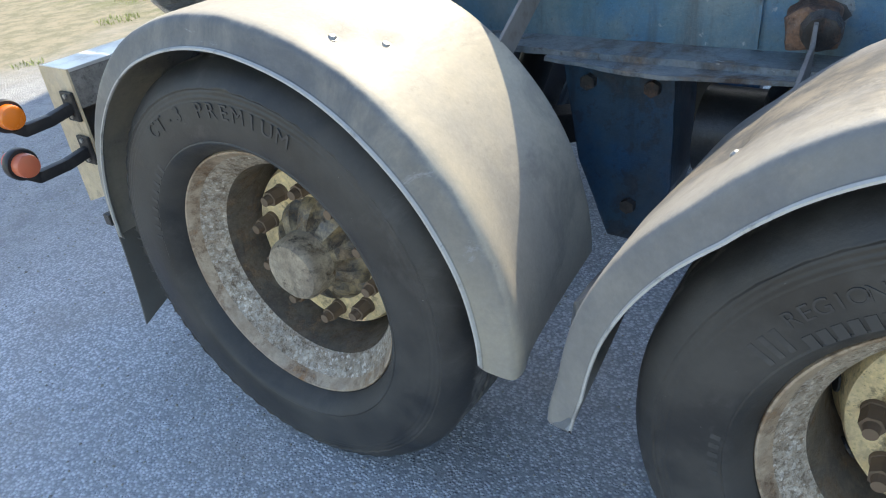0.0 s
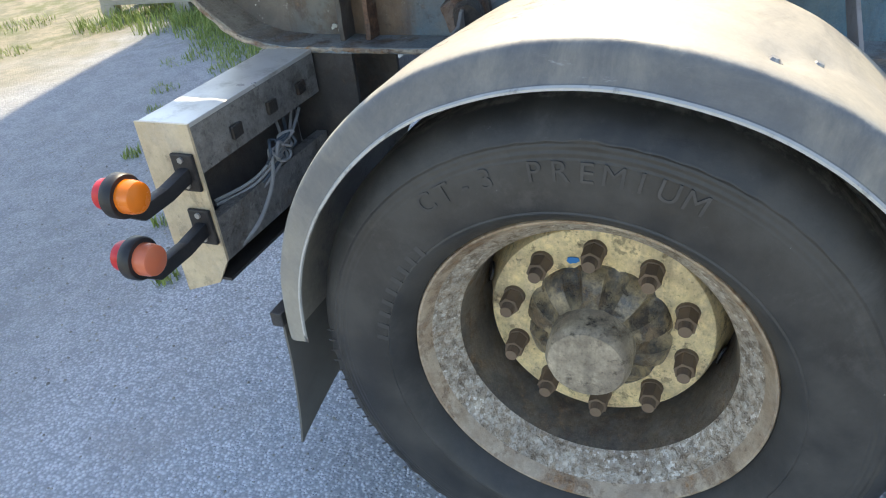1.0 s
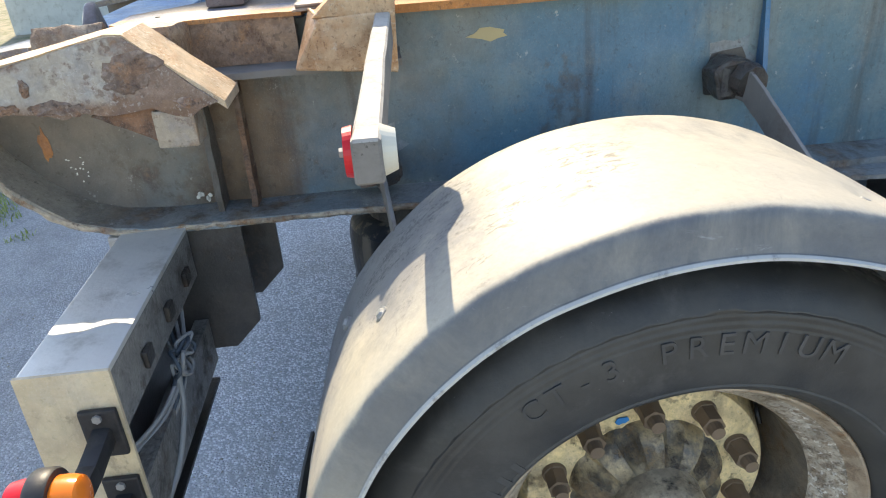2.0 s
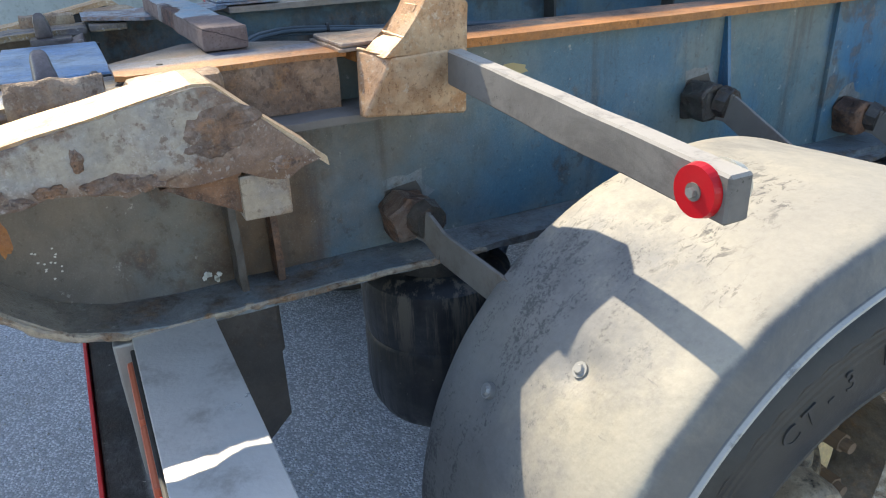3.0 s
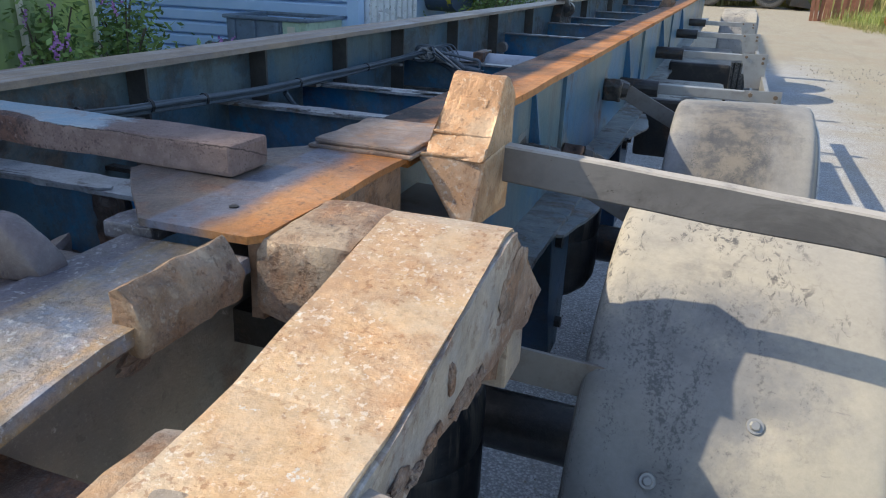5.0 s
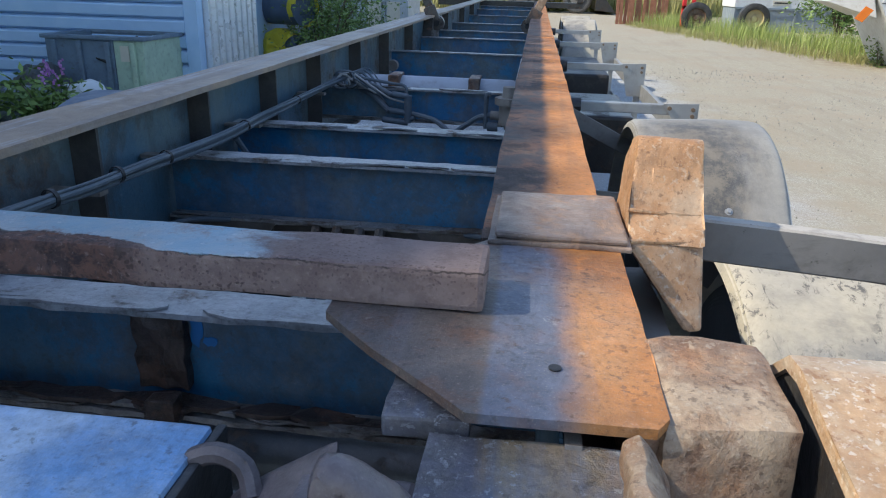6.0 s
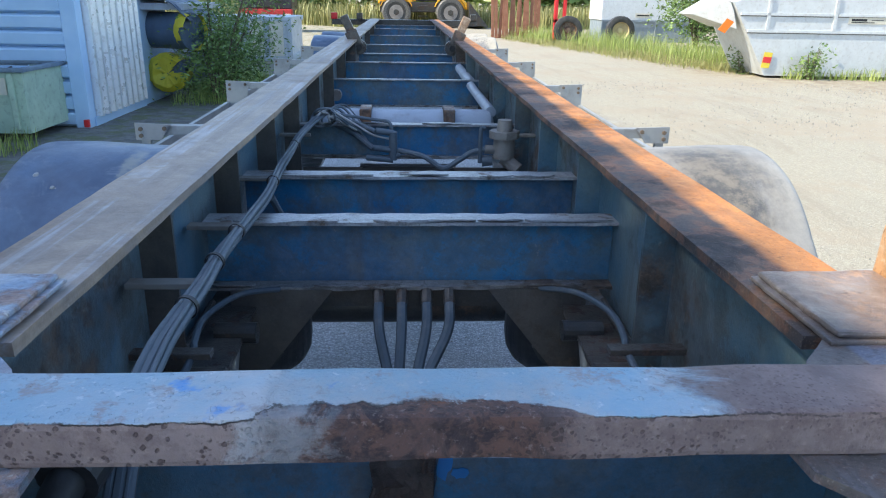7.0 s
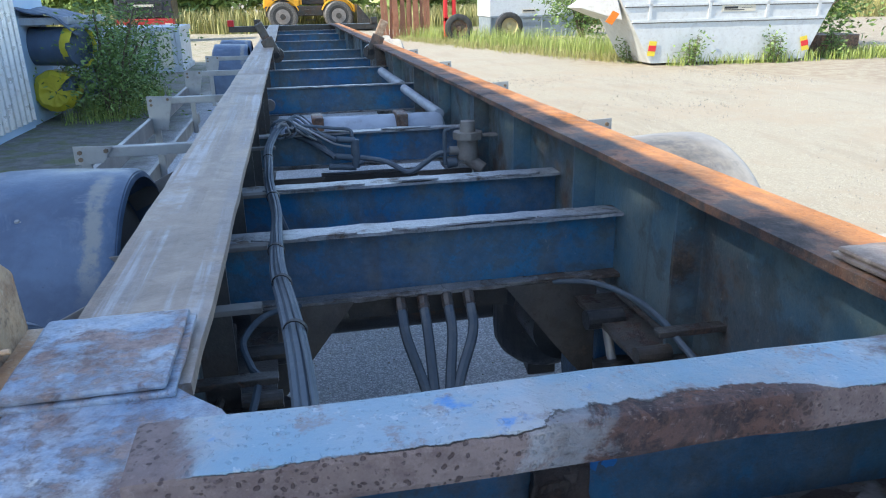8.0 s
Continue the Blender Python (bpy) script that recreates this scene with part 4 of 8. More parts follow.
def tail(s):
    """The rail's lower tail behind the corner plate, with its lip, twist lock and lever."""
    a, b = span(s, 0.372, 0.526)
    out = [(-0.866, 1.237), (-1.05, 1.232), (-1.235, 1.205), (-1.235, 1.190), (-1.05, 1.217), (-0.866, 1.222)]
    deck = part("tail_deck", fray(prism(bmesh.new(), out, "x", a, b), 0.0025, 14, 0.05), DECK, TRAILER, "worn blue tail deck, yellow rust stains")
    lip = [(0.504, 1.232), (0.503, 1.260), (0.514, 1.266), (0.526, 1.252), (0.535, 1.232), (0.534, 1.206), (0.515, 1.204)]
    part("lip", fray(prism(bmesh.new(), [(sx(s, x), z) for x, z in lip], "y", -1.020, -0.888, 0.003), 0.0035, 55, 0.009), CAST, deck, "ragged welded lip worn round", smooth=True)
    a, b = span(s, 0.336, 0.40)
    part("packer", fray(box(bmesh.new(), (a, -0.860, 1.226), (b, -0.770, 1.2440), 0.003), 0.0025, 30, 0.02), DECK, deck)
    a, b = span(s, 0.292, 0.371)
    lock = part("twist_lock", fray(box(bmesh.new(), (a, -1.000, 1.196), (b, -0.905, 1.224), 0.004), 0.002, 30, 0.03), LOCK, TRAILER, "worn twist lock with pointed head")
    h = [(sx(s, x), y, z) for x, y, z in ((0.321, -0.988, 1.221), (0.388, -0.983, 1.230), (0.321, -0.945, 1.221), (0.388, -0.945, 1.230), (0.318, -0.984, 1.270), (0.318, -0.958, 1.272), (0.322, -0.980, 1.285), (0.338, -0.978, 1.284),
                                         (0.322, -0.958, 1.286), (0.338, -0.956, 1.285), (0.368, -0.972, 1.262), (0.368, -0.955, 1.262))]
    part("lock_head", worn_lump(h, 0.002, 28), LOCK, lock, "pointed lock head rubbed smooth", smooth=True)
    h = [(sx(s, x), y, z) for x, y, z in ((0.203, -0.935, 1.160), (0.318, -0.958, 1.212), (0.212, -0.930, 1.095), (0.262, -0.945, 1.105), (0.235, -0.885, 1.192), (0.316, -0.876, 1.240), (0.300, -0.872, 1.14), (0.24, -0.88, 1.11))]
    part("lever", worn_lump(h, 0.002, 30), LOCK, lock, smooth=True)
    ring = [(sx(s, 0.224 + 0.030 * math.cos(t)), -0.905 + 0.026 * math.sin(t) * 0.6, 1.196 + 0.022 * math.sin(t)) for t in (0, 0.8, 1.6, 2.4, 3.2, 4.0, 4.8, 5.6, 6.28)]
    part("lever_ring", tube(bmesh.new(), ring, 0.008, 8, 3), LOCK, lock, smooth=True)
    x = sx(s, 0.235)
    part("pivot_pin", rod(bmesh.new(), (x, -0.975, 1.147), (sx(s, 0.262), -0.91, 1.155), 0.017), LOCK, lock)
    part("pin_washer", rod(bmesh.new(), (sx(s, 0.250), -0.945, 1.151), (sx(s, 0.256), -0.930, 1.153), 0.028), LOCK, lock)


    for k, (y, z, w, h) in enumerate(((-1.02, 1.196, 0.060, 0.022), (-0.975, 1.172, 0.034, 0.014), (-0.905, 1.20, 0.030, 0.016))):
        scab(sx(s, 0.4802), y, z, w, h, 31 + k, deck, 0.0035)
    for k in range(12):
        rnd = random.Random(500 + k)
        y = -1.0 + 0.0105 * k
        p = Vector((sx(s, 0.524 - 0.004 * rnd.random()), y, 1.229))
        part("rust_drip", fray(rod(bmesh.new(), p, p + Vector((0, rnd.uniform(-0.003, 0.003), -rnd.uniform(0.006, 0.018))), 0.0042, 0.0012, 6), 0.002, 80), CAST, deck)


for side in (1, -1):
    tail(side)

# blue cover box between the tails
BOX_BLUE = worn_steel("bright_blue_cover", (0.16, 0.32, 0.56), (0.42, 0.52, 0.64), 0.12, dust=0.3, flakes=0.4)
bm = box(bmesh.new(), (-0.27, -1.06, 1.10), (0.206, -0.858, 1.2195), 0.004)
cover = part("cover_box", fray(bm, 0.0015, 14, 0.08), BOX_BLUE, TRAILER, "chalky bright blue cover box")
for x in (0.206, -0.278):
    part("cover_plate", box(bmesh.new(), (x, -1.06, 1.09), (x + 0.008, -0.85, 1.215), 0.002), UNDER, cover)
part("tail_member", fray(box(bmesh.new(), (-0.52, -1.10, 0.98), (0.46, -0.96, 1.10), 0.004), 0.002, 10, 0.1), UNDER, TRAILER)


# rear lashing bar across both corner plates
def cross_bar():
    """Solid bar: chalky blue paint on top that has peeled off the brown front and end."""
    n = Nodes("peeling_bar")
    edge = n.noise(9, 8, 0.72, warp=0.6)
    over = n.calc("ADD", n.axis(2), n.calc("MULTIPLY", n.calc("ADD", n.axis(1), 0.717), 0.35))
    bite = n.calc("MULTIPLY", n.step(n.calc("ADD", n.axis(0), n.calc("MULTIPLY", edge, 0.10)), -0.105, -0.085), n.step(n.axis(0), 0.12, 0.04))
    line = n.calc("ADD", n.calc("ADD", 1.292, n.calc("MULTIPLY", bite, 0.009)), n.calc("ADD", n.calc("MULTIPLY", edge, 0.014), n.calc("MULTIPLY", n.calc("SUBTRACT", n.noise(34, 5, 0.7), 0.5), 0.010)))
    up = n.step(n.calc("SUBTRACT", over, line), -0.0008, 0.0008)
    along = n.step(n.calc("ADD", n.axis(0), n.calc("MULTIPLY", edge, 0.25)), 0.345, 0.30)
    keep = n.calc("MULTIPLY", n.calc("MULTIPLY", up, along), n.step(n.calc("ADD", n.axis(0), n.calc("MULTIPLY", edge, 0.08)), -0.385, -0.365))
    pale = n.calc("MULTIPLY", n.step(n.calc("ADD", n.axis(0), n.calc("MULTIPLY", edge, 0.2)), 0.005, -0.02), n.step(n.calc("ADD", n.axis(0), n.calc("MULTIPLY", edge, 0.2)), -0.09, -0.065))
    keep = n.calc("MAXIMUM", keep, n.calc("MULTIPLY", pale, n.step(edge, 0.36, 0.50, 0.1, 0.5)))
    paint = n.mix(n.step(n.noise(4, 5), 0.35, 0.65), (0.21, 0.335, 0.43), (0.33, 0.39, 0.44))
    paint = n.mix(n.step(n.noise(3.2, 7, 0.7), 0.48, 0.62, 0.0, 0.7), paint, (0.40, 0.385, 0.385))
    paint = n.mix(n.step(n.noise(19, 7, 0.76), 0.54, 0.64, 0.0, 0.75), paint, (0.25, 0.21, 0.20))
    paint = n.mix(n.step(n.noise(48, 6, 0.74), 0.60, 0.66, 0.0, 0.5), paint, (0.55, 0.58, 0.62))
    paint = n.mix(n.step(n.noise(14, 5), 0.62, 0.70, 0.0, 0.8), paint, (0.03, 0.22, 0.55))
    rusty = n.mix(n.step(n.noise(7, 6, 0.66), 0.36, 0.64), (0.18, 0.13, 0.12), (0.25, 0.185, 0.17))
    crust = n.noise(48, 7, 0.75, warp=0.5)
    peel = n.mix(n.step(crust, 0.40, 0.58), (0.035, 0.022, 0.024), (0.13, 0.066, 0.05))
    peel = n.mix(n.calc("MULTIPLY", n.step(n.noise(16, 6, 0.7), 0.46, 0.60), n.step(n.calc("ABSOLUTE", n.calc("SUBTRACT", n.axis(0), 0.005)), 0.05, 0.01)), peel, (0.27, 0.09, 0.03))
    rusty = n.mix(bite, rusty, peel)
    dots = n.node("ShaderNodeVectorMath", Vector=n.node("ShaderNodeTexNoise", Vector=n.pos, Scale=60.0, Detail=3.0).outputs[1])
    dots.operation = "MULTIPLY_ADD"
    dots.inputs[1].default_value = (0.012, 0.012, 0.012)
    n.t.links.new(n.pos, dots.inputs[2])
    pitted = n.calc("MULTIPLY", n.step(n.cells(135, at=dots.outputs[0]), 0.33, 0.22), n.calc("MULTIPLY", n.step(n.noise(13, 7, 0.75), 0.42, 0.52), n.step(n.axis(0), 0.26, 0.12, 0.25, 1.0)))
    rusty = n.mix(n.step(n.noise(27, 8, 0.76), 0.44, 0.62, 0.0, 0.55), rusty, (0.105, 0.066, 0.062))
    rusty = n.mix(n.step(n.noise(130, 5, 0.72), 0.56, 0.66, 0.0, 0.45), rusty, (0.30, 0.225, 0.20))
    rusty = n.mix(n.calc("MULTIPLY", pitted, 0.8), rusty, (0.06, 0.036, 0.034))
    small = n.calc("MULTIPLY", n.step(n.cells(230, at=dots.outputs[0]), 0.34, 0.22), n.step(n.noise(17, 6, 0.7), 0.44, 0.54))
    rusty = n.mix(n.calc("MULTIPLY", small, 0.6), rusty, (0.07, 0.045, 0.043))
    rusty = n.mix(n.step(n.noise(2.2, 4), 0.45, 0.62, 0.0, 0.5), rusty, (0.20, 0.16, 0.152))
    col = n.mix(keep, rusty, paint)
    h = n.calc("ADD", n.calc("SUBTRACT", n.calc("MULTIPLY", keep, 0.7), n.calc("MULTIPLY", pitted, 0.3)), n.calc("ADD", n.calc("MULTIPLY", n.noise(70, 5, 0.7), 0.6), n.calc("MULTIPLY", n.calc("MULTIPLY", bite, crust), 1.6)))
    col = n.mix(n.step(n.calc("ABSOLUTE", n.calc("SUBTRACT", over, line)), 0.0014, 0.0003, 0.0, 0.8), col, n.mix(n.step(n.noise(8, 6, 0.7), 0.46, 0.54), col, (0.03, 0.022, 0.02)))
    mat = n.done(col, n.step(keep, 0, 1, 0.85, 0.5), h, 0.004, 0.9)
    bm = box(bmesh.new(), (-0.459, -0.717, 1.262), (0.399, -0.640, 1.301), 0.006)
    return part("lashing_bar", fray(bm, 0.003, 11, 0.04, (0.3, 1, 1)), mat, TRAILER, "thick bar, blue paint peeling off brown rust")


cross_bar()


def crossbeam(y, top, bottom, wide=0.04, rough=0.006):
    bm = bmesh.new()
    box(bm, (-0.515, y, bottom), (0.467, y + 0.009, top - 0.008))
    web = part("crossbeam", fray(bm, 0.002, 8, 0.12), BLUE_IN, TRAILER, "deep blue crossbeam, dust and rust")
    bm = fray(box(bmesh.new(), (-0.513, y - wide, top - 0.008), (0.465, y + wide * 0.7, top)), rough, 38, 0.022, (0.2, 0.9, 0.22))
    part("upper_flange", bm, FLANGE, web, "scaly grey upper flange")
    bm = fray(box(bmesh.new(), (-0.513, y - wide, bottom - 0.008), (0.465, y + wide * 0.7, bottom)), rough, 41, 0.022, (0.2, 1.1, 0.3))
    part("lower_flange", bm, FLANGE_LOW, web)
    if y < 2:
        rnd = random.Random(int(y * 1000))
        for z, count in ((top, 7), (bottom, 10)):
            for k in range(count):
                x, w, d = rnd.uniform(-0.46, 0.36), rnd.uniform(0.03, 0.12), rnd.uniform(0.012, 0.035)
                y0 = y - wide - rnd.uniform(0.0, 0.006)
                out, turns = [], 9
                for i in range(turns):
                    a = 2 * math.pi * i / turns
                    out.append((x + w * math.cos(a) * rnd.uniform(0.75, 1.15), y0 + d * (0.55 + math.sin(a) * rnd.uniform(0.5, 0.9))))
                bm = prism(bmesh.new(), out, "z", z + 0.001, z + 0.0045)
                tip = rnd.uniform(0.0, 0.010)
                for v in bm.verts:
                    v.co.z += tip * max(0.0, (y0 + d * 0.5 - v.co.y) / d) + 0.002 * noise.noise(v.co * 30)
                part("rust_scale", bm, FLANGE if z == top else FLANGE_LOW, web)
    return web


FLANGE_LOW = worn_steel("brown_scaly_flange", (0.19, 0.185, 0.18), (0.25, 0.24, 0.235), 0.45, r_dark=(0.05, 0.04, 0.035), r_light=(0.16, 0.115, 0.085), size=0.5, dust=0.5, dust_colour=(0.27, 0.26, 0.255), cracks=0.6)
FLANGE = worn_steel("scaly_flange", (0.25, 0.265, 0.29), (0.33, 0.34, 0.355), 0.33, r_dark=(0.07, 0.05, 0.04), r_light=(0.20, 0.14, 0.10), size=0.6, dust=0.4)
for y, zt, zb in ((-0.47, 1.130, 0.975), (0.482, 1.093, 0.930), (0.925, 1.096, 0.955), (1.85, 1.092, 0.955), (3.56, 1.095, 0.93), (4.85, 1.095, 0.95), (5.80, 1.095, 0.95), (7.15, 1.095, 0.95), (9.25, 1.095, 0.95), (10.6, 1.13, 0.95), (11.3, 1.16, 0.95)):
    crossbeam(y, zt, zb, 0.045 if y < 1 else 0.03)
CRUST = worn_steel("black_rust_crust", (0.055, 0.04, 0.036), (0.08, 0.055, 0.045), 0.45, r_dark=(0.02, 0.015, 0.013), r_light=(0.12, 0.07, 0.05), size=0.3, dust=0.2, dust_colour=(0.14, 0.11, 0.10))
bm = fray(box(bmesh.new(), (-0.083, -0.486, 1.000), (-0.012, -0.468, 1.124), 0.003), 0.007, 45, 0.010)
part("rust_patch", bm, CRUST, TRAILER, "crumbling rusty doubler")
part("hanger_strap", fray(box(bmesh.new(), (-0.046, -0.531, 0.80), (-0.018, -0.519, 0.992), 0.002), 0.002, 40, 0.02), CAST, TRAILER, "orange-rusted strap")
part("rust_knob", hull(bmesh.new(), [(-0.055 + 0.045 * (i % 2), -0.535 + 0.03 * (i // 2 % 2), 0.968 + 0.04 * (i // 4)) for i in range(8)], 0.006, 0.005), CRUST, TRAILER)
for k in range(16):
    rnd = random.Random(300 + k)
    x, w = -0.44 + 0.055 * k + rnd.uniform(-0.02, 0.02), rnd.uniform(0.03, 0.075)
    out = [(x + 1.5 * w * math.cos(0.9 * i) * rnd.uniform(0.45, 1.2), -0.500 + rnd.uniform(0.008, 0.028) * math.sin(0.9 * i)) for i in range(7)]
    bm = prism(bmesh.new(), out, "z", 0.979 + 0.002 * (k % 3), 0.985 + 0.002 * (k % 3))
    for v in bm.verts:
        v.co.z += 0.10 * max(0.0, -0.495 - v.co.y) + 0.003 * noise.noise(v.co * 35)
    part("rust_scale", bm, CRUST if k % 3 else FLANGE_LOW, TRAILER)


def chip(x, y, z, w, h, seed, normal="x", thick=0.0012):
    """A thin ragged patch of paint lying on a plate."""
    rnd = random.Random(seed)
    out = []
    for i in range(13):
        a, r = 2 * math.pi * i / 13, rnd.uniform(0.55, 1.0)
        u, v = w * r * math.cos(a), h * r * math.sin(a)
        out.append((y + u, z + v) if normal == "x" else (x + u, z + v))
    return prism(bmesh.new(), out, normal, *((x, x + thick) if normal == "x" else (y - thick, y)))


OLD_CREAM = plain("old_cream_paint", (0.52, 0.42, 0.22), 0.6, 0, 0.3, 60, amount=0.3)
SKY_BLUE = plain("bright_blue_paint", (0.02, 0.20, 0.52), 0.45, 0, 0.3, 60, amount=0.25)
WHITE_SPOT = plain("dried_white_spots", (0.72, 0.70, 0.64), 0.9, 0, 0.2, 60, amount=0.2)
part("paint_patch", chip(0.4805, -0.155, 1.178, 0.050, 0.016, 3), OLD_CREAM, TRAILER, "torn patch of cream paint")
part("paint_patch", chip(0, -0.4705, 1.085, 0.012, 0.028, 5, "y"), SKY_BLUE, TRAILER, "bright blue paint left beside rust")
part("paint_patch", chip(0.018, -0.4705, 1.070, 0.012, 0.010, 6, "y"), SKY_BLUE, TRAILER)
part("rust_streak", chip(0.4805, -1.078, 1.03, 0.014, 0.045, 9), RUST_TOP, TRAILER)
part("paint_splash", chip(1.0560, -0.036, 0.640, 0.016, 0.009, 11), SKY_BLUE, TRAILER, "splash of bright blue paint")
for k in range(14):
    rnd = random.Random(90 + k)
    part("white_spot", chip(0.4805, -1.025 + rnd.gauss(0, 0.014), 0.968 + rnd.gauss(0, 0.018), 0.0024, 0.002, k), WHITE_SPOT, TRAILER)
for k in range(6):
    rnd = random.Random(70 + k)
    part("white_spot", chip(0.4805, -0.785 + rnd.gauss(0, 0.012), 0.886 + rnd.gauss(0, 0.006), 0.006, 0.006, k + 40, "x", 0.004), WHITE_SPOT, TRAILER)


# ---- wheels and mudguards ----
WY, WZ, AXLES = 0.012, 0.500, (0.0, 1.318)


def glyph(c, size):
    """One raised letter, its baseline along y, its face towards +x."""
    cu = bpy.data.curves.new("glyph", "FONT")
    cu.body, cu.size, cu.align_x, cu.extrude = c, size, "CENTER", 0.0015
    ob = bpy.data.objects.new("glyph", cu)
    scene.collection.objects.link(ob)
    me = bpy.data.meshes.new_from_object(ob.evaluated_get(bpy.context.evaluated_depsgraph_get()))
    bpy.data.objects.remove(ob)
    me.transform(Matrix(((0, 0, 1, 0), (1, 0, 0, 0), (0, 1, 0, 0), (0, 0, 0, 1))))
    me.materials.clear()
    return me


def letters(text, radius, a0, a1, size, x):
    """Raised lettering round the side wall, read from outside, from angle a0 to a1 (degrees)."""
    out = []
    for i, c in enumerate(text):
        if c != " ":
            a = a0 + (a1 - a0) * i / (len(text) - 1)
            out.append(("letter", glyph(c, size), Matrix.Rotation(radians(a - 90), 4, "X") @ Matrix.Translation((x, 0, radius))))
    return out


def bars(radius, a0, a1, count, w, h, x):
    me = mesh_of(box(bmesh.new(), (0, -h / 2, -w / 2), (0.0012, h / 2, w / 2)), "raised_mark")
    return [("raised_mark", me, Matrix.Rotation(radians(a0 + (a1 - a0) * i / max(count - 1, 1)), 4, "X") @ Matrix.Translation((x, radius, 0))) for i in range(count)]


def wheel_meshes():
    """Wheel about its own centre, axle along x, outer face towards +x."""
    M = {}
    bm = bmesh.new()
    R = WZ + 0.003
    prof = [(-0.060, 0.299), (-0.040, 0.304), (-0.027, 0.3095), (-0.018, 0.3135), (-0.002, 0.321), (0.012, 0.332), (0.0215, 0.340), (0.0240, 0.345), (0.0225, 0.348), (0.0245, 0.352), (0.026, 0.385), (0.0235, 0.430), (0.018, 0.452), (0.0195, 0.456), (0.016, 0.462),
            (0.002, 0.482), (-0.020, R - 0.006), (-0.040, R), (-0.085, R + 0.001), (-0.089, R - 0.011), (-0.099, R - 0.011), (-0.103, R + 0.002), (-0.155, R + 0.003), (-0.159, R - 0.011), (-0.169, R - 0.011), (-0.173, R + 0.003),
            (-0.225, R + 0.002), (-0.229, R - 0.011), (-0.239, R - 0.011), (-0.243, R + 0.001), (-0.295, R), (-0.318, R - 0.008), (-0.340, 0.478), (-0.352, 0.43), (-0.352, 0.36), (-0.330, 0.30)]
    lathe(bm, prof, 128)
    for v in bm.verts:
        r, a = math.hypot(v.co.y, v.co.z), math.atan2(v.co.z, v.co.y)
        if 0.455 < r < 0.487 and v.co.x > -0.03:
            v.co.x += 0.002 * (1 if math.sin(a * 60) > 0 else -1)
    M["tyre"] = mesh_of(bm, "tyre", True)
    bm = bmesh.new()
    lathe(bm, [(-0.032, 0.3110), (-0.0245, 0.3110), (-0.0200, 0.3085), (-0.0205, 0.3045), (-0.027, 0.3000), (-0.036, 0.2945), (-0.046, 0.2885)], 96)
    M["rim"] = mesh_of(bm, "rim", True)
    bm = bmesh.new()
    lathe(bm, [(-0.046, 0.2885), (-0.056, 0.281), (-0.068, 0.269), (-0.075, 0.263), (-0.089, 0.253), (-0.094, 0.250)], 96)
    M["well"] = mesh_of(bm, "well", True)
    bm = bmesh.new()
    lathe(bm, [(-0.094, 0.250), (-0.130, 0.244), (-0.30, 0.243)], 96)
    M["barrel"] = mesh_of(bm, "barrel", True)
    # disc with its ten bolt seats and hand holes
    bm = bmesh.new()
    lathe(bm, [(-0.172, 0.118), (-0.170, 0.125), (-0.168, 0.140), (-0.167, 0.200), (-0.170, 0.208), (-0.182, 0.214), (-0.225, 0.226), (-0.262, 0.242), (-0.270, 0.242), (-0.232, 0.220), (-0.19, 0.20), (-0.182, 0.12)], 80, closed=True)
    M["disc"] = mesh_of(bm, "disc", True)
    bm = bmesh.new()
    m = Matrix.Translation((-0.212, 0.230, 0)) @ Matrix.Rotation(radians(70), 4, "Z") @ Matrix.Rotation(radians(90), 4, "Y")
    bmesh.ops.create_cone(bm, cap_ends=True, segments=14, radius1=0.020, radius2=0.020, depth=0.004, matrix=m)
    M["hole"] = mesh_of(bm, "hand_hole")
    bm = bmesh.new()
    lathe(bm, [(-0.20, 0.128), (-0.186, 0.126), (-0.182, 0.088), (-0.130, 0.083), (-0.116, 0.079), (-0.112, 0.078), (-0.070, 0.077), (-0.060, 0.075), (-0.054, 0.071), (-0.049, 0.068), (-0.047, 0.060), (-0.0465, 0.0)], 48)
    fray(bm, 0.0015, 30)
    ring = bmesh.new()
    lathe(ring, [(-0.170, 0.136), (-0.156, 0.134), (-0.146, 0.129), (-0.136, 0.121), (-0.127, 0.111), (-0.120, 0.100), (-0.115, 0.089), (-0.112, 0.078)], 120)
    for v in ring.verts:
        rr, a = math.hypot(v.co.y, v.co.z), math.atan2(v.co.z, v.co.y)
        v.co.x -= 0.034 * max(0.0, math.cos(10 * a)) ** 0.7 * max(0.0, 1 - (abs(rr - 0.112) / 0.030) ** 2)
    M["lobes"] = mesh_of(ring, "hub_ring", True)
    M["hub"] = mesh_of(bm, "hub", True)
    bm = bmesh.new()
    bmesh.ops.create_cone(bm, cap_ends=True, segments=6, radius1=0.0195, radius2=0.0195, depth=0.042, matrix=Matrix.Translation((-0.146, 0, 0)) @ Matrix.Rotation(radians(90), 4, "Y"))
    bmesh.ops.create_cone(bm, cap_ends=True, segments=20, radius1=0.0215, radius2=0.0205, depth=0.008, matrix=Matrix.Translation((-0.163, 0, 0)) @ Matrix.Rotation(radians(90), 4, "Y"))
    bmesh.ops.create_cone(bm, cap_ends=True, segments=14, radius1=0.0135, radius2=0.0115, depth=0.020, matrix=Matrix.Translation((-0.118, 0, 0)) @ Matrix.Rotation(radians(90), 4, "Y"))
    M["nut"] = mesh_of(bm, "wheel_nut")
    return M


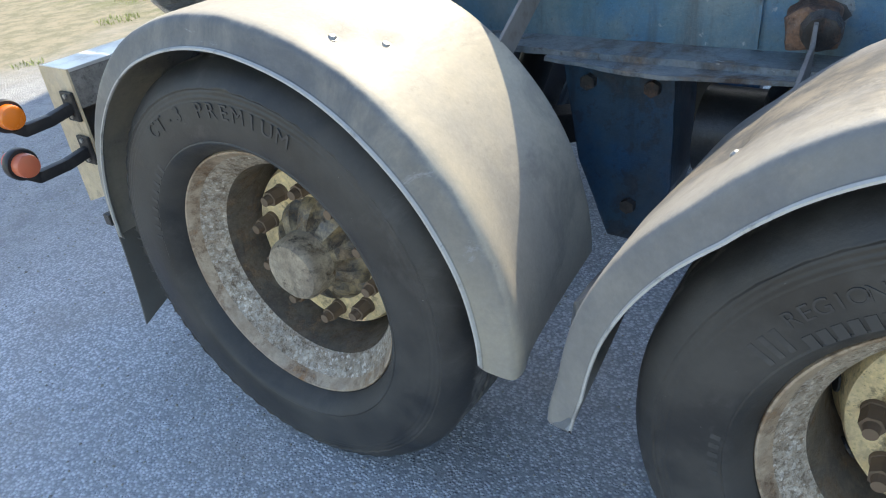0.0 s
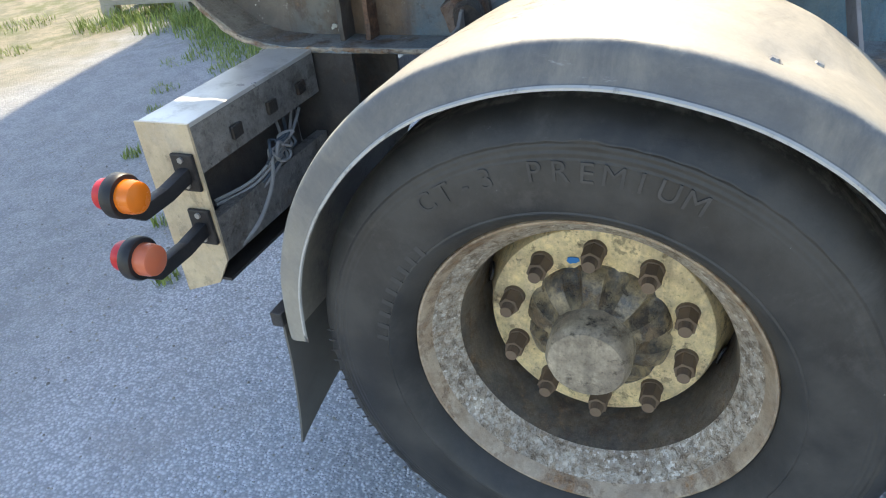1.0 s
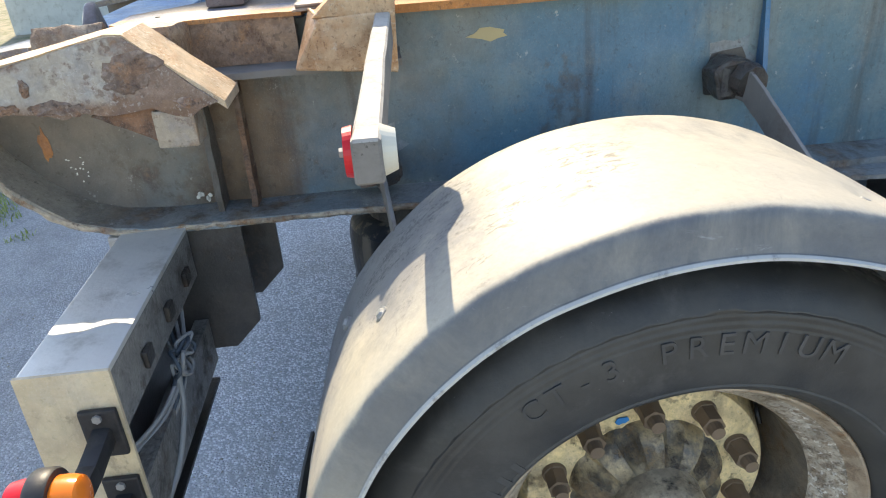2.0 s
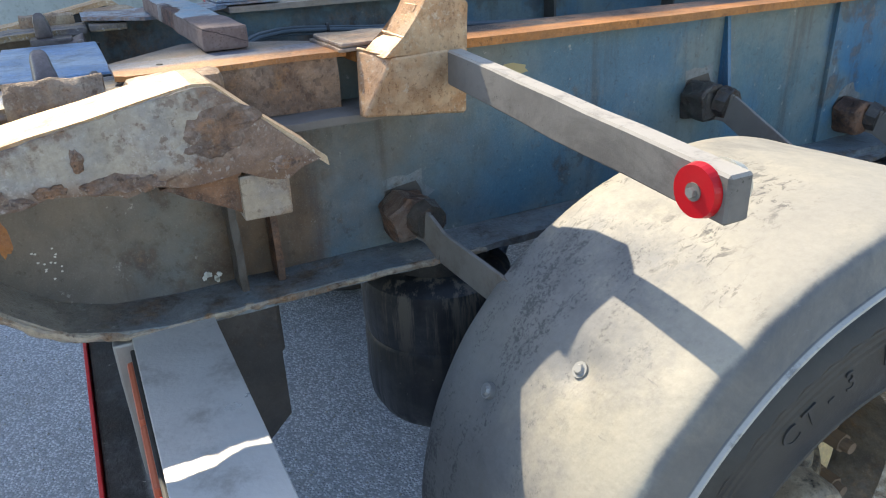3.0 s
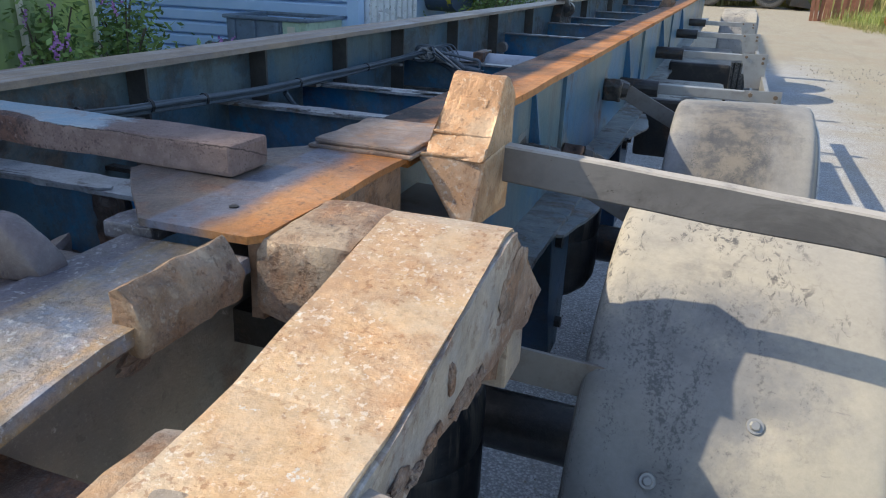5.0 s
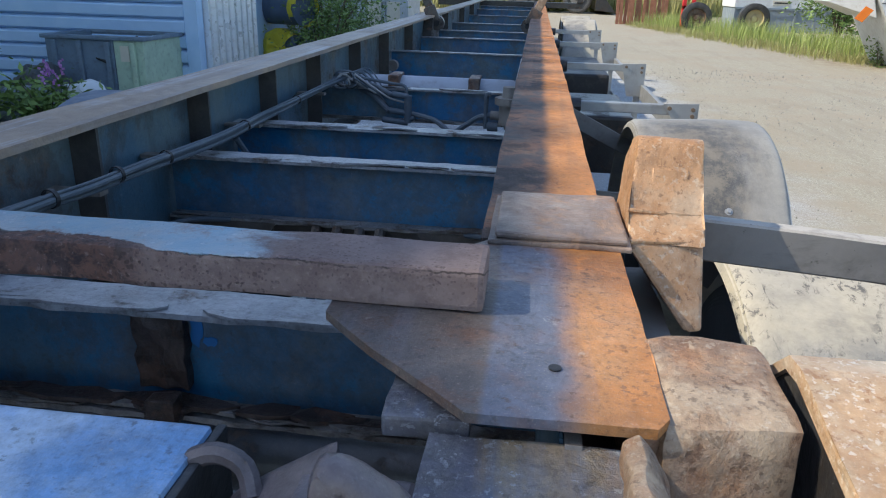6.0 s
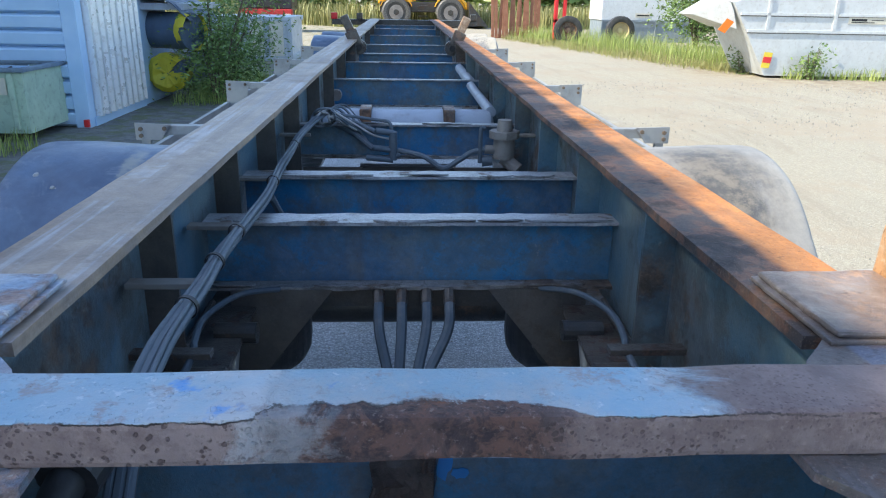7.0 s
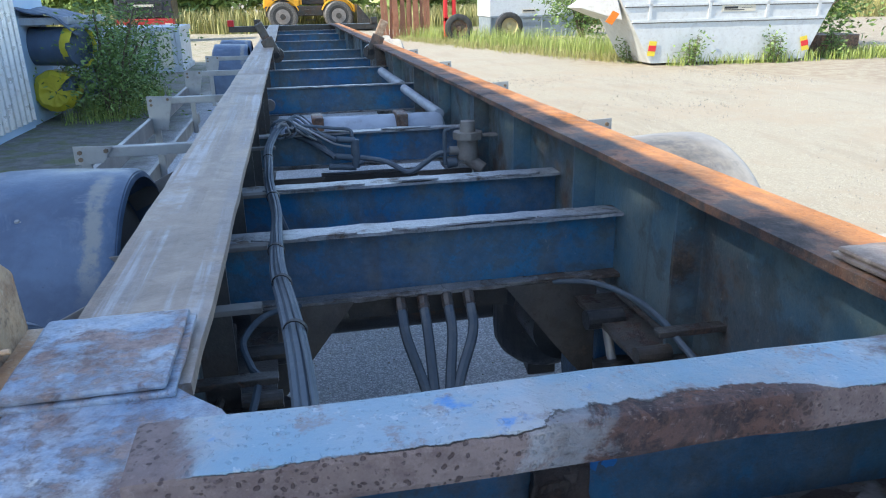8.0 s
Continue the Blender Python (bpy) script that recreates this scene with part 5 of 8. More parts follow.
WM = wheel_meshes()
WORDS = letters("CT-3 PREMIUM", 0.398, 124.5, 67.5, 0.046, 0.0250) + bars(0.358, 172, 136, 9, 0.010, 0.026, 0.0240) + bars(0.468, 176, 215, 14, 0.003, 0.024, 0.012)
WORDS2 = letters("REGIONAL", 0.385, 137.0, 115.0, 0.034, 0.0250) + bars(0.362, 188, 176, 5, 0.010, 0.020, 0.0240) + bars(0.357, 137, 118, 7, 0.014, 0.022, 0.0250) + bars(0.376, 147.5, 141.5, 3, 0.009, 0.040, 0.0250)


RIB = worn_steel("oily_yellowed_rib", (0.40, 0.31, 0.18), (0.10, 0.095, 0.09), 0.40, r_dark=(0.05, 0.04, 0.032), r_light=(0.20, 0.14, 0.08), size=0.25, dust=0.1, dust_colour=(0.16, 0.13, 0.10))
LETTER = plain("scuffed_raised_rubber", (0.055, 0.054, 0.053), 0.6, 0, 0.3, 80, (0.11, 0.105, 0.10), 0.5)


def wheel(s, y, words, turn=0.0):
    base = pose(sx(s, 1.222), WY + y, WZ, 0, 0, 0 if s > 0 else 180)
    rim = part("wheel", WM["rim"], RIM, TRAILER, "dusty dished steel wheel with ten rusty nuts", base)
    part("tyre", WM["tyre"], TYRE, rim, "worn black truck tyre")
    part("rim_well", WM["well"], RIM_WELL, rim, "chipped whitish rim well")
    part("rim_barrel", WM["barrel"], BARREL, rim)
    spin = Matrix.Rotation(turn, 4, "X")
    part("disc", WM["disc"], DISC, rim, "yellowed cream wheel disc", spin)
    part("hub", WM["hub"], HUB, rim, "greasy hub with round cap", spin)
    part("hub_ring", WM["lobes"], RIB, rim, "lobed hub flange, oily and yellowed", spin)
    for i in range(10):
        part("hand_hole", WM["hole"], BLACK, rim, "", spin @ Matrix.Rotation(radians(18 + 36 * i), 4, "X"))
        part("wheel_nut", WM["nut"], NUT, rim, "", spin @ Matrix.Rotation(radians(90 + 36 * i), 4, "X") @ Matrix.Translation((0, 0.1675, 0)))
    for name, me, m in words:
        part(name, me, LETTER, rim, "", m)
    return rim


for k, y in enumerate(AXLES):
    for side in (1, -1):
        wheel(side, y, (WORDS, WORDS2)[k] if side > 0 else [], radians((3, 17)[k]))


GUARD_BOLTS = ((-0.165, 138.5), (-0.30, 150.0), (-0.146, 60.5), (-0.075, 67.0))


def guard_mesh(low=1.0, name="mudguard"):
    """Half-round mudguard shell about the wheel centre: flat crown, rounded outer shoulder, rolled lip, rounded ends and dents about its bolts."""
    crown = [(-0.405 + 0.0225 * i, 0.567 + 0.014 * min(1.0, i / 12)) for i in range(17)]
    prof = [(-0.425, 0.542), (-0.420, 0.558)] + crown + [(-0.025, 0.581), (-0.008, 0.5803), (0.004, 0.5785), (0.012, 0.575), (0.0165, 0.569), (0.019, 0.563), (0.0225, 0.550), (0.0275, 0.533), (0.031, 0.5255), (0.0355, 0.5240), (0.0385, 0.5225), (0.0390, 0.5190), (0.0340, 0.5180)]
    inner = [(x - 0.004, r - 0.006) for x, r in prof[:-5][::-1]]
    bm = bmesh.new()
    lathe(bm, prof + inner, 132, True, radians(-1), radians(181 + low))
    bmesh.ops.holes_fill(bm, edges=[e for e in bm.edges if e.is_boundary], sides=0)
    for v in bm.verts:
        a, x = math.atan2(v.co.z, v.co.y), v.co.x
        a = a + 2 * math.pi if a < -1.5 else a
        r = math.hypot(v.co.y, v.co.z) * (1 + 0.006 * noise.noise(Vector((x * 3, a * 2.4, 0.7))) + 0.002 * noise.noise(Vector((x * 9, a * 7, 3.1))))
        for bx, ba in GUARD_BOLTS:
            d2 = (x - bx) ** 2 + (0.58 * (a - radians(ba))) ** 2
            r -= 0.010 * math.exp(-d2 / 0.0005) + 0.005 * math.exp(-d2 / 0.004)
        deg = math.degrees(a)
        # a ridge along the shoulder that sharpens towards the front end
        ridge = max(0.0, min(1.0, (60 - deg) / 44))
        r -= 0.026 * ridge * (1 - math.exp(-max(0.0, -0.018 - x) / 0.06))
        # front end: longest at the shoulder, cut back towards the rail and rounded at the lip
        near = max(0.0, min(1.0, (10 - deg) / 11))
        deg += near * (-2.6 + 2.6 * max(0.0, -x - 0.03) / 0.38 + 3.0 * max(0.0, (x - 0.012) / 0.026) ** 2)
        if low <= 5:
            near = max(0.0, min(1.0, (deg - 174) / 8))
            deg += near * (1.5 - 4.0 * max(0.0, (x - 0.014) / 0.024) ** 2)
        else:
            near = max(0.0, min(1.0, (deg - 183) / 6))
            deg -= near * (3.2 * max(0.0, (0.018 - x) / 0.02) ** 2 if x > -0.03 else 6.0)
            deg -= near * 1.2 * max(0.0, (x - 0.030) / 0.008) ** 2
        a = radians(deg)
        v.co.y, v.co.z = r * math.cos(a), r * math.sin(a)
        if v.co.y > 0:
            v.co.y *= 1.0 + 0.05 * min(1.0, v.co.y / 0.5)
        elif low > 5:
            # the rear end splays outwards; its crown is cut off above the lip's tip
            up, r = math.degrees(math.atan2(v.co.z, -v.co.y)), math.hypot(v.co.y, v.co.z)
            r += 0.0013 * max(0.0, 42 - up) + 0.002 * max(0.0, -up)
            if v.co.x < -0.06 and up < 14:
                up = 14 - 0.25 * (14 - up)
            v.co.y, v.co.z = -r * math.cos(radians(up)), r * math.sin(radians(up))
    return mesh_of(bm, name, True)


GUARD_MESH, GUARD_MESH_LOW, GUARD_MESH_BLUE = guard_mesh(), guard_mesh(9.0, "mudguard_low"), guard_mesh(1.0, "mudguard_blue")
STUD = bmesh.new()
rod(STUD, (0, 0, -0.010), (0, 0, 0.001), 0.0135, 0.012, 14)
rod(STUD, (0, 0, 0.001), (0, 0, 0.005), 0.0085, 0.006, 8)
STUD = mesh_of(STUD, "guard_bolt")


BOSS = worn_steel("grimy_boss", (0.060, 0.056, 0.052), (0.088, 0.074, 0.063), 0.40, r_dark=(0.035, 0.027, 0.024), r_light=(0.15, 0.085, 0.055), size=0.4, dust=0.35, dust_colour=(0.15, 0.135, 0.12))


def mudguard(s, y):
    base = pose(sx(s, 1.222), WY + 0.006 + y, 0.517, 0, 0, 0 if s > 0 else 180)
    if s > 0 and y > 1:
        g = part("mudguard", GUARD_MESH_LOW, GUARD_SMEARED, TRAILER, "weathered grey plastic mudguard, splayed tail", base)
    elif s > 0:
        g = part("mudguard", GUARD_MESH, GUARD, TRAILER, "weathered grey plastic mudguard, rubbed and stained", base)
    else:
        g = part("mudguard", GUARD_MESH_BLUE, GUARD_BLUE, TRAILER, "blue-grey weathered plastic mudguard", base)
    for x, a in GUARD_BOLTS:
        part("guard_bolt", STUD, NUT if a < 90 else GALV, g, "", Matrix.Rotation(radians(a), 4, "X") @ Matrix.Translation((x, 0.571, 0)) @ Matrix.Rotation(radians(-90), 4, "X"))
    # bracket arms to the rail
    for dy, z0, z1 in ((-0.415, 0.938, 0.905), (0.345, 1.055, 0.90)):
        yy = WY + y + dy
        bm = bmesh.new()
        pts = [(sx(s, 0.50), yy - 0.02, z0), (sx(s, 0.575), yy + 0.005, z0 - 0.01), (sx(s, 0.62), yy + 0.012, z0 - 0.035), (sx(s, 0.90), yy + 0.03, z1 - 0.02)]
        for p, q in zip(pts, pts[1:]):
            d = Vector(q) - Vector(p)
            m = Matrix.Translation((Vector(p) + Vector(q)) / 2) @ d.to_track_quat("X", "Z").to_matrix().to_4x4()
            box(bm, (-d.length / 2 - 0.004, -0.004, -0.032), (d.length / 2 + 0.004, 0.004, 0.032), 0.002, m)
        arm = part("guard_bracket", bm, CLAMP, TRAILER, "grimy flat-bar mudguard bracket")
        a, b = span(s, 0.4805, 0.55)
        rear = dy < 0
        part("bracket_boss", fray(hull(bmesh.new(), [(x, yy + u, z0 + v) for x in (a, b) for u, v in ((-0.06, 0.02), (-0.02, 0.045), (0.035, 0.03), (0.045, -0.035), (-0.045, -0.045))], 0.008), 0.008, 32, 0.014), RUST_DARK if rear else BOSS, arm, "crusted rusty boss" if rear else "")
        part("boss_cap", fray(rod(bmesh.new(), (sx(s, 0.545), yy + 0.012, z0), (sx(s, 0.572), yy + 0.016, z0 - 0.004), 0.040, 0.034, 10), 0.004, 40), BOSS, arm)
        for k in range(3):
            w = 0.046 + 0.010 * k
            part("rust_stain", chip(sx(s, 0.4802) - (0.0004 if s > 0 else 0.0008), yy - 0.006 + 0.006 * k, z0 + 0.012 * k, w, w * 0.95, 60 + k + int(10 * y), "x", 0.0012 - 0.0003 * k), GUSSET if k < 2 else SILL, arm)
    return g


for y in AXLES:
    for side in (1, -1):
        mudguard(side, y)


def mud_flap(s, y):
    """Rubber flap below the rear end of a mudguard, its free edge curled."""
    bm = bmesh.new()
    rows = []
    for i in range(9):
        t = i / 8
        row = []
        for j in range(9):
            u = j / 8
            x = 0.88 + 0.345 * u
            z = 0.545 - t * (0.17 + 0.20 * u)
            yy = -0.572 - 0.012 * math.sin(3 * u) - 0.035 * t * t * u + 0.05 * t * (1 - u)
            row.append((sx(s, x), y + yy, z))
        rows.append(row)
    va = [[bm.verts.new(p) for p in r] for r in rows]
    vb = [[bm.verts.new((p[0], p[1] - 0.005, p[2])) for p in r] for r in rows]
    for i in range(8):
        for j in range(8):
            bm.faces.new((va[i][j], va[i][j + 1], va[i + 1][j + 1], va[i + 1][j]))
            bm.faces.new((vb[i][j], vb[i + 1][j], vb[i + 1][j + 1], vb[i][j + 1]))
    ring = [(0, j) for j in range(9)] + [(i, 8) for i in range(1, 9)] + [(8, j) for j in range(7, -1, -1)] + [(i, 0) for i in range(7, 0, -1)]
    for p, q in zip(ring, ring[1:] + ring[:1]):
        bm.faces.new((va[p[0]][p[1]], vb[p[0]][p[1]], vb[q[0]][q[1]], va[q[0]][q[1]]))
    f = part("mud_flap", bm, FLAP, TRAILER, "scuffed black rubber mud flap", smooth=True)
    part("flap_clip", box(bmesh.new(), (span(s, 1.19, 1.238)[0], y - 0.592, 0.520), (span(s, 1.19, 1.238)[1], y - 0.565, 0.552), 0.003), UNDER, f)
    return f


for side in (1, -1):
    mud_flap(side, 0.0)


# ---- running gear ----
HANGER = worn_steel("grimy_dark_blue", (0.030, 0.085, 0.155), (0.045, 0.085, 0.125), 0.35, r_dark=(0.03, 0.026, 0.024), r_light=(0.07, 0.055, 0.042), size=0.6, soft=0.12, mottle=0.08, speck=0.5, dust=0.4, dust_colour=(0.085, 0.085, 0.085), fresh=(0.015, 0.085, 0.20))


def running_gear():
    for y in AXLES:
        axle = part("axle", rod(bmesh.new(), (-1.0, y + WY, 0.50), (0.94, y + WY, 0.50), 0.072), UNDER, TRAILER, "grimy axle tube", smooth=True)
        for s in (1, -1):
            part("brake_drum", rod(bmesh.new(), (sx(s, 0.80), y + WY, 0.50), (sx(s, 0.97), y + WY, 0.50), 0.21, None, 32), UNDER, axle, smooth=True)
            a, b = span(s, 0.40, 0.50)
            bm = hull(bmesh.new(), [(x, y + yy, z) for x in (a, b) for yy, z in ((0.60, 0.67), (0.60, 0.73), (0.05, 0.60), (0.05, 0.52), (-0.36, 0.36), (-0.36, 0.41))], 0.006)
            part("trailing_arm", bm, UNDER, axle)
            # hanger with its cross gusset
            a, b = span(s, 0.405, 0.57)
            hg = part("hanger", hull(bmesh.new(), [(x, y + yy, z) for x in (a, b) for yy, z in ((0.40, 0.856), (0.665, 0.856), (0.672, 0.56), (0.625, 0.40), (0.52, 0.40), (0.44, 0.60))], 0.006, 0.002), HANGER, TRAILER, "dark blue spring hanger, grimy")
            a, b = span(s, 0.48, 0.655)
            part("sole_plate", fray(prism(bmesh.new(), [(a, y + 0.36), (b - s * 0.05, y + 0.37), (b - s * 0.01, y + 0.58), (b, y + 0.66), (b - s * 0.02, y + 0.80), (b - s * 0.05, y + 0.98), (a, y + 1.0)] if s > 0 else [(a, y + 1.0), (a, y + 0.58), (b, y + 0.37), (b, y + 0.98)], "z", 0.848, 0.857), 0.005, 14, 0.05), SILL, hg, "bent sole plate, dusty")
            for yy, z in ((0.47, 0.80), (0.62, 0.80), (0.575, 0.50)):
                part("hanger_bolt", rod(bmesh.new(), (sx(s, 0.565), y + yy, z), (sx(s, 0.588), y + yy, z), 0.019, None, 6), BOSS, hg)
            # guessed dark body, added to fill the black gap behind the hanger
            part("brake_chamber", rod(bmesh.new(), (sx(s, 0.43), y + 0.70, 0.66), (sx(s, 0.43), y + 0.92, 0.66), 0.105, None, 28), UNDER, hg, "black brake chamber", smooth=True)
            g = [(sx(s, x), z) for x, z in ((0.157, 0.925), (0.331, 0.70), (0.365, 0.66), (0.40, 0.66), (0.40, 0.925))]
            part("hanger_gusset", prism(bmesh.new(), g, "y", y + 0.434, y + 0.446), GUSSET, hg)
            # air bellows
            bm = bmesh.new()
            x0 = sx(s, 0.452)
            prof = [(0.0, 0.0), (0.0, 0.100), (0.010, 0.135), (0.030, 0.158), (0.055, 0.163), (0.120, 0.163), (0.150, 0.160), (0.158, 0.157), (0.166, 0.162), (0.275, 0.163), (0.315, 0.158), (0.350, 0.140), (0.38, 0.105), (0.39, 0.0)]
            lathe(bm, prof, 40)
            part("air_bellows", bm, BELLOWS, TRAILER, "black rubber air bellows with pale scuffs", Matrix.Translation((x0, y - 0.325, 0.812)) @ Matrix.Rotation(radians(90), 4, "Y"), smooth=True)
            part("bellows_plate", rod(bmesh.new(), (x0, y - 0.325, 0.808), (x0, y - 0.325, 0.856), 0.115, None, 28), UNDER, TRAILER)
            # damper
            dm = part("damper", rod(bmesh.new(), (sx(s, 0.362), y + 0.24, 0.80), (sx(s, 0.385), y + 0.10, 0.42), 0.047, None, 20), BLACK, TRAILER, "black damper tube", smooth=True)
            part("damper_rod", rod(bmesh.new(), (sx(s, 0.356), y + 0.275, 0.88), (sx(s, 0.362), y + 0.24, 0.79), 0.011), GALV, dm, "bright damper rod")
            part("damper_eye", rod(bmesh.new(), (sx(s, 0.31), y + 0.285, 0.885), (sx(s, 0.40), y + 0.285, 0.885), 0.024), UNDER, dm)
        part("hanger_member", fray(box(bmesh.new(), (-0.23, y + 0.455, 0.872), (0.17, y + 0.51, 0.925)), 0.002, 9, 0.1), UNDER, TRAILER)


running_gear()


def web_studs(s):
    """Blocks, studs and the flat bracket low on the inner face of the web."""
    a, b = span(s, 0.395, 0.468)
    blk = part("stud_block", hull(bmesh.new(), [(x, y, z) for x in (a, b) for y in (-0.13, -0.04) for z in (0.872, 0.925)], 0.004, 0.002), BOSS, TRAILER)
    part("stud", rod(bmesh.new(), (sx(s, 0.350), -0.09, 0.905), (sx(s, 0.40), -0.09, 0.905), 0.017), BOSS, blk)
    part("stud", rod(bmesh.new(), (sx(s, 0.325), 0.06, 0.905), (sx(s, 0.40), 0.06, 0.905), 0.017), BOSS, blk)
    a, b = span(s, 0.325, 0.467)
    part("hose_bracket", box(bmesh.new(), (a, -0.03, 0.985), (b, -0.002, 0.997), 0.002), BOSS, TRAILER)
    a, b = span(s, 0.34, 0.46)
    part("sill_plate", fray(box(bmesh.new(), (a, 0.03, 0.872), (b, 0.43, 0.884)), 0.003, 20, 0.05), BOSS, TRAILER)


for side in (1, -1):
    web_studs(side)
for side in (1, -1):
    pts = [(0.285, 0.44, 0.925), (0.36, 0.36, 0.945), (0.40, 0.22, 0.955), (0.375, 0.05, 0.98), (0.36, -0.02, 0.985), (0.385, -0.15, 0.93), (0.40, -0.30, 0.86)]
    part("brake_pipe", tube(bmesh.new(), [(sx(side, x), y, z) for x, y, z in pts], 0.007), HOSE, TRAILER, "grey brake pipe", smooth=True)
    part("brake_pipe", tube(bmesh.new(), [(sx(side, x), y, z) for x, y, z in [(0.44, 0.42, 0.90), (0.43, 0.25, 0.905), (0.445, 0.02, 0.90)]], 0.008), BOSS, TRAILER, smooth=True)

# hoses and air gear
RUN = [(-0.338, -0.62, 1.02), (-0.335, -0.50, 1.16), (-0.338, -0.40, 1.19), (-0.345, -0.272, 1.185), (-0.356, -0.123, 1.17), (-0.373, 0.078, 1.155), (-0.379, 0.31, 1.14), (-0.383, 0.546, 1.13), (-0.404, 0.865, 1.122), (-0.413, 1.129, 1.118), (-0.420, 1.40, 1.118), (-0.405, 1.62, 1.125), (-0.38, 1.76, 1.135)]
for k, (dx, dz, r) in enumerate(((0, 0, 0.0078), (0.0100, 0.003, 0.0058), (-0.0095, -0.002, 0.0058), (0.003, -0.011, 0.0052), (0.005, 0.010, 0.0032))):
    pts = []
    for x, y, z in RUN:
        w = 0.55 * math.sin(2.3 * y) + 0.25 * noise.noise(Vector((y * 3, k, 0)))
        pts.append((x + dx * math.cos(w) - dz * math.sin(w), y, z + dx * math.sin(w) + dz * math.cos(w)))
    end = [(-0.35 + 0.012 * k, 1.84 + 0.02 * k, 1.135 + 0.006 * k), (-0.30 + 0.02 * k, 1.84, 1.09)]
    part("air_hose", tube(bmesh.new(), pts + end, r), HOSE, TRAILER, "dusty blue-grey air hose", smooth=True)
elbow = part("hose_elbow", tube(bmesh.new(), [(-0.345, -0.50, 1.172), (-0.352, -0.575, 1.170), (-0.362, -0.615, 1.150), (-0.372, -0.625, 1.105), (-0.385, -0.640, 1.070), (-0.41, -0.70, 1.055)], 0.019, 12, 5), BLACK, TRAILER, "black rubber hose elbow", smooth=True)
part("elbow_collar", rod(bmesh.new(), (-0.352, -0.56, 1.171), (-0.357, -0.600, 1.164), 0.030, None, 18), BLACK, elbow)
part("elbow_collar", rod(bmesh.new(), (-0.368, -0.622, 1.128), (-0.371, -0.625, 1.108), 0.026, None, 18), BLACK, elbow)
for y, x, z in ((-0.25, -0.344, 1.184), (-0.02, -0.364, 1.165), (0.20, -0.377, 1.148), (0.70, -0.392, 1.126), (1.25, -0.416, 1.117)):
    bm = bmesh.new()
    lathe(bm, [(-0.004, 0.0168), (0.004, 0.0168), (0.004, 0.0148), (-0.004, 0.0148)], 20, closed=True)
    part("cable_tie", bm, BLACK, TRAILER, "", Matrix.Translation((x, y, z)) @ Matrix.Rotation(radians(80), 4, "Z"))
for y in (-0.03, 0.33, 0.83, 1.55):
    part("hose_bracket", box(bmesh.new(), (-0.515, y, 1.118 - 0.03 * min(y, 1)), (-0.40, y + 0.03, 1.128 - 0.03 * min(y, 1)), 0.002), CLAMP, TRAILER)
for x, w in ((-0.107, -0.075), (-0.052, -0.060), (0.008, -0.025), (0.062, -0.010)):
    part("air_hose", tube(bmesh.new(), [(x, 0.440, 0.915), (x, 0.41, 0.893), (x * 0.9 + w * 0.1, 0.36, 0.845), (w, 0.25, 0.74), (w, 0.16, 0.60), (w, 0.10, 0.45)], 0.0125), HOSE, TRAILER, "hanging air hose", smooth=True)
    part("hose_fitting", rod(bmesh.new(), (x, 0.440, 0.920), (x, 0.415, 0.896), 0.0145, None, 8), BOSS, TRAILER)
part("air_hose", tube(bmesh.new(), [(-0.38, 0.60, 1.11), (-0.36, 0.66, 1.03), (-0.33, 0.68, 0.99), (-0.27, 0.60, 0.97)], 0.009), HOSE, TRAILER, smooth=True)


COIL = random.Random(7)
for k in range(5):
    r, cx = COIL.uniform(0.035, 0.06), COIL.uniform(-0.385, -0.345)
    loop = [(cx + r * 0.9 * math.cos(t) + 0.012 * COIL.random(), 1.76 + 0.05 * math.sin(t * 1.3 + k) + 0.01 * k, 1.125 + r * 0.75 * math.sin(t)) for t in (0.3, 1.0, 1.8, 2.6, 3.4, 4.2, 5.0, 5.8, 6.6)]
    part("cable_loop", tube(bmesh.new(), loop + [(-0.30 + 0.02 * k, 1.80, 1.10 - 0.01 * k)], 0.0048, 6, 5), (HOSE, CABLE)[k % 2], TRAILER, "tangled loop of spare cable", smooth=True)
part("air_pipe", tube(bmesh.new(), [(-0.33, 1.78, 1.15), (-0.25, 1.76, 1.105), (-0.17, 1.75, 1.06), (-0.10, 1.745, 1.045)], 0.0045), CABLE, TRAILER, smooth=True)
part("air_pipe", tube(bmesh.new(), [(-0.34, 1.79, 1.14), (-0.24, 1.80, 1.125), (-0.17, 1.80, 1.115), (-0.105, 1.76, 1.11), (-0.10, 1.75, 1.06)], 0.007), HOSE, TRAILER, smooth=True)


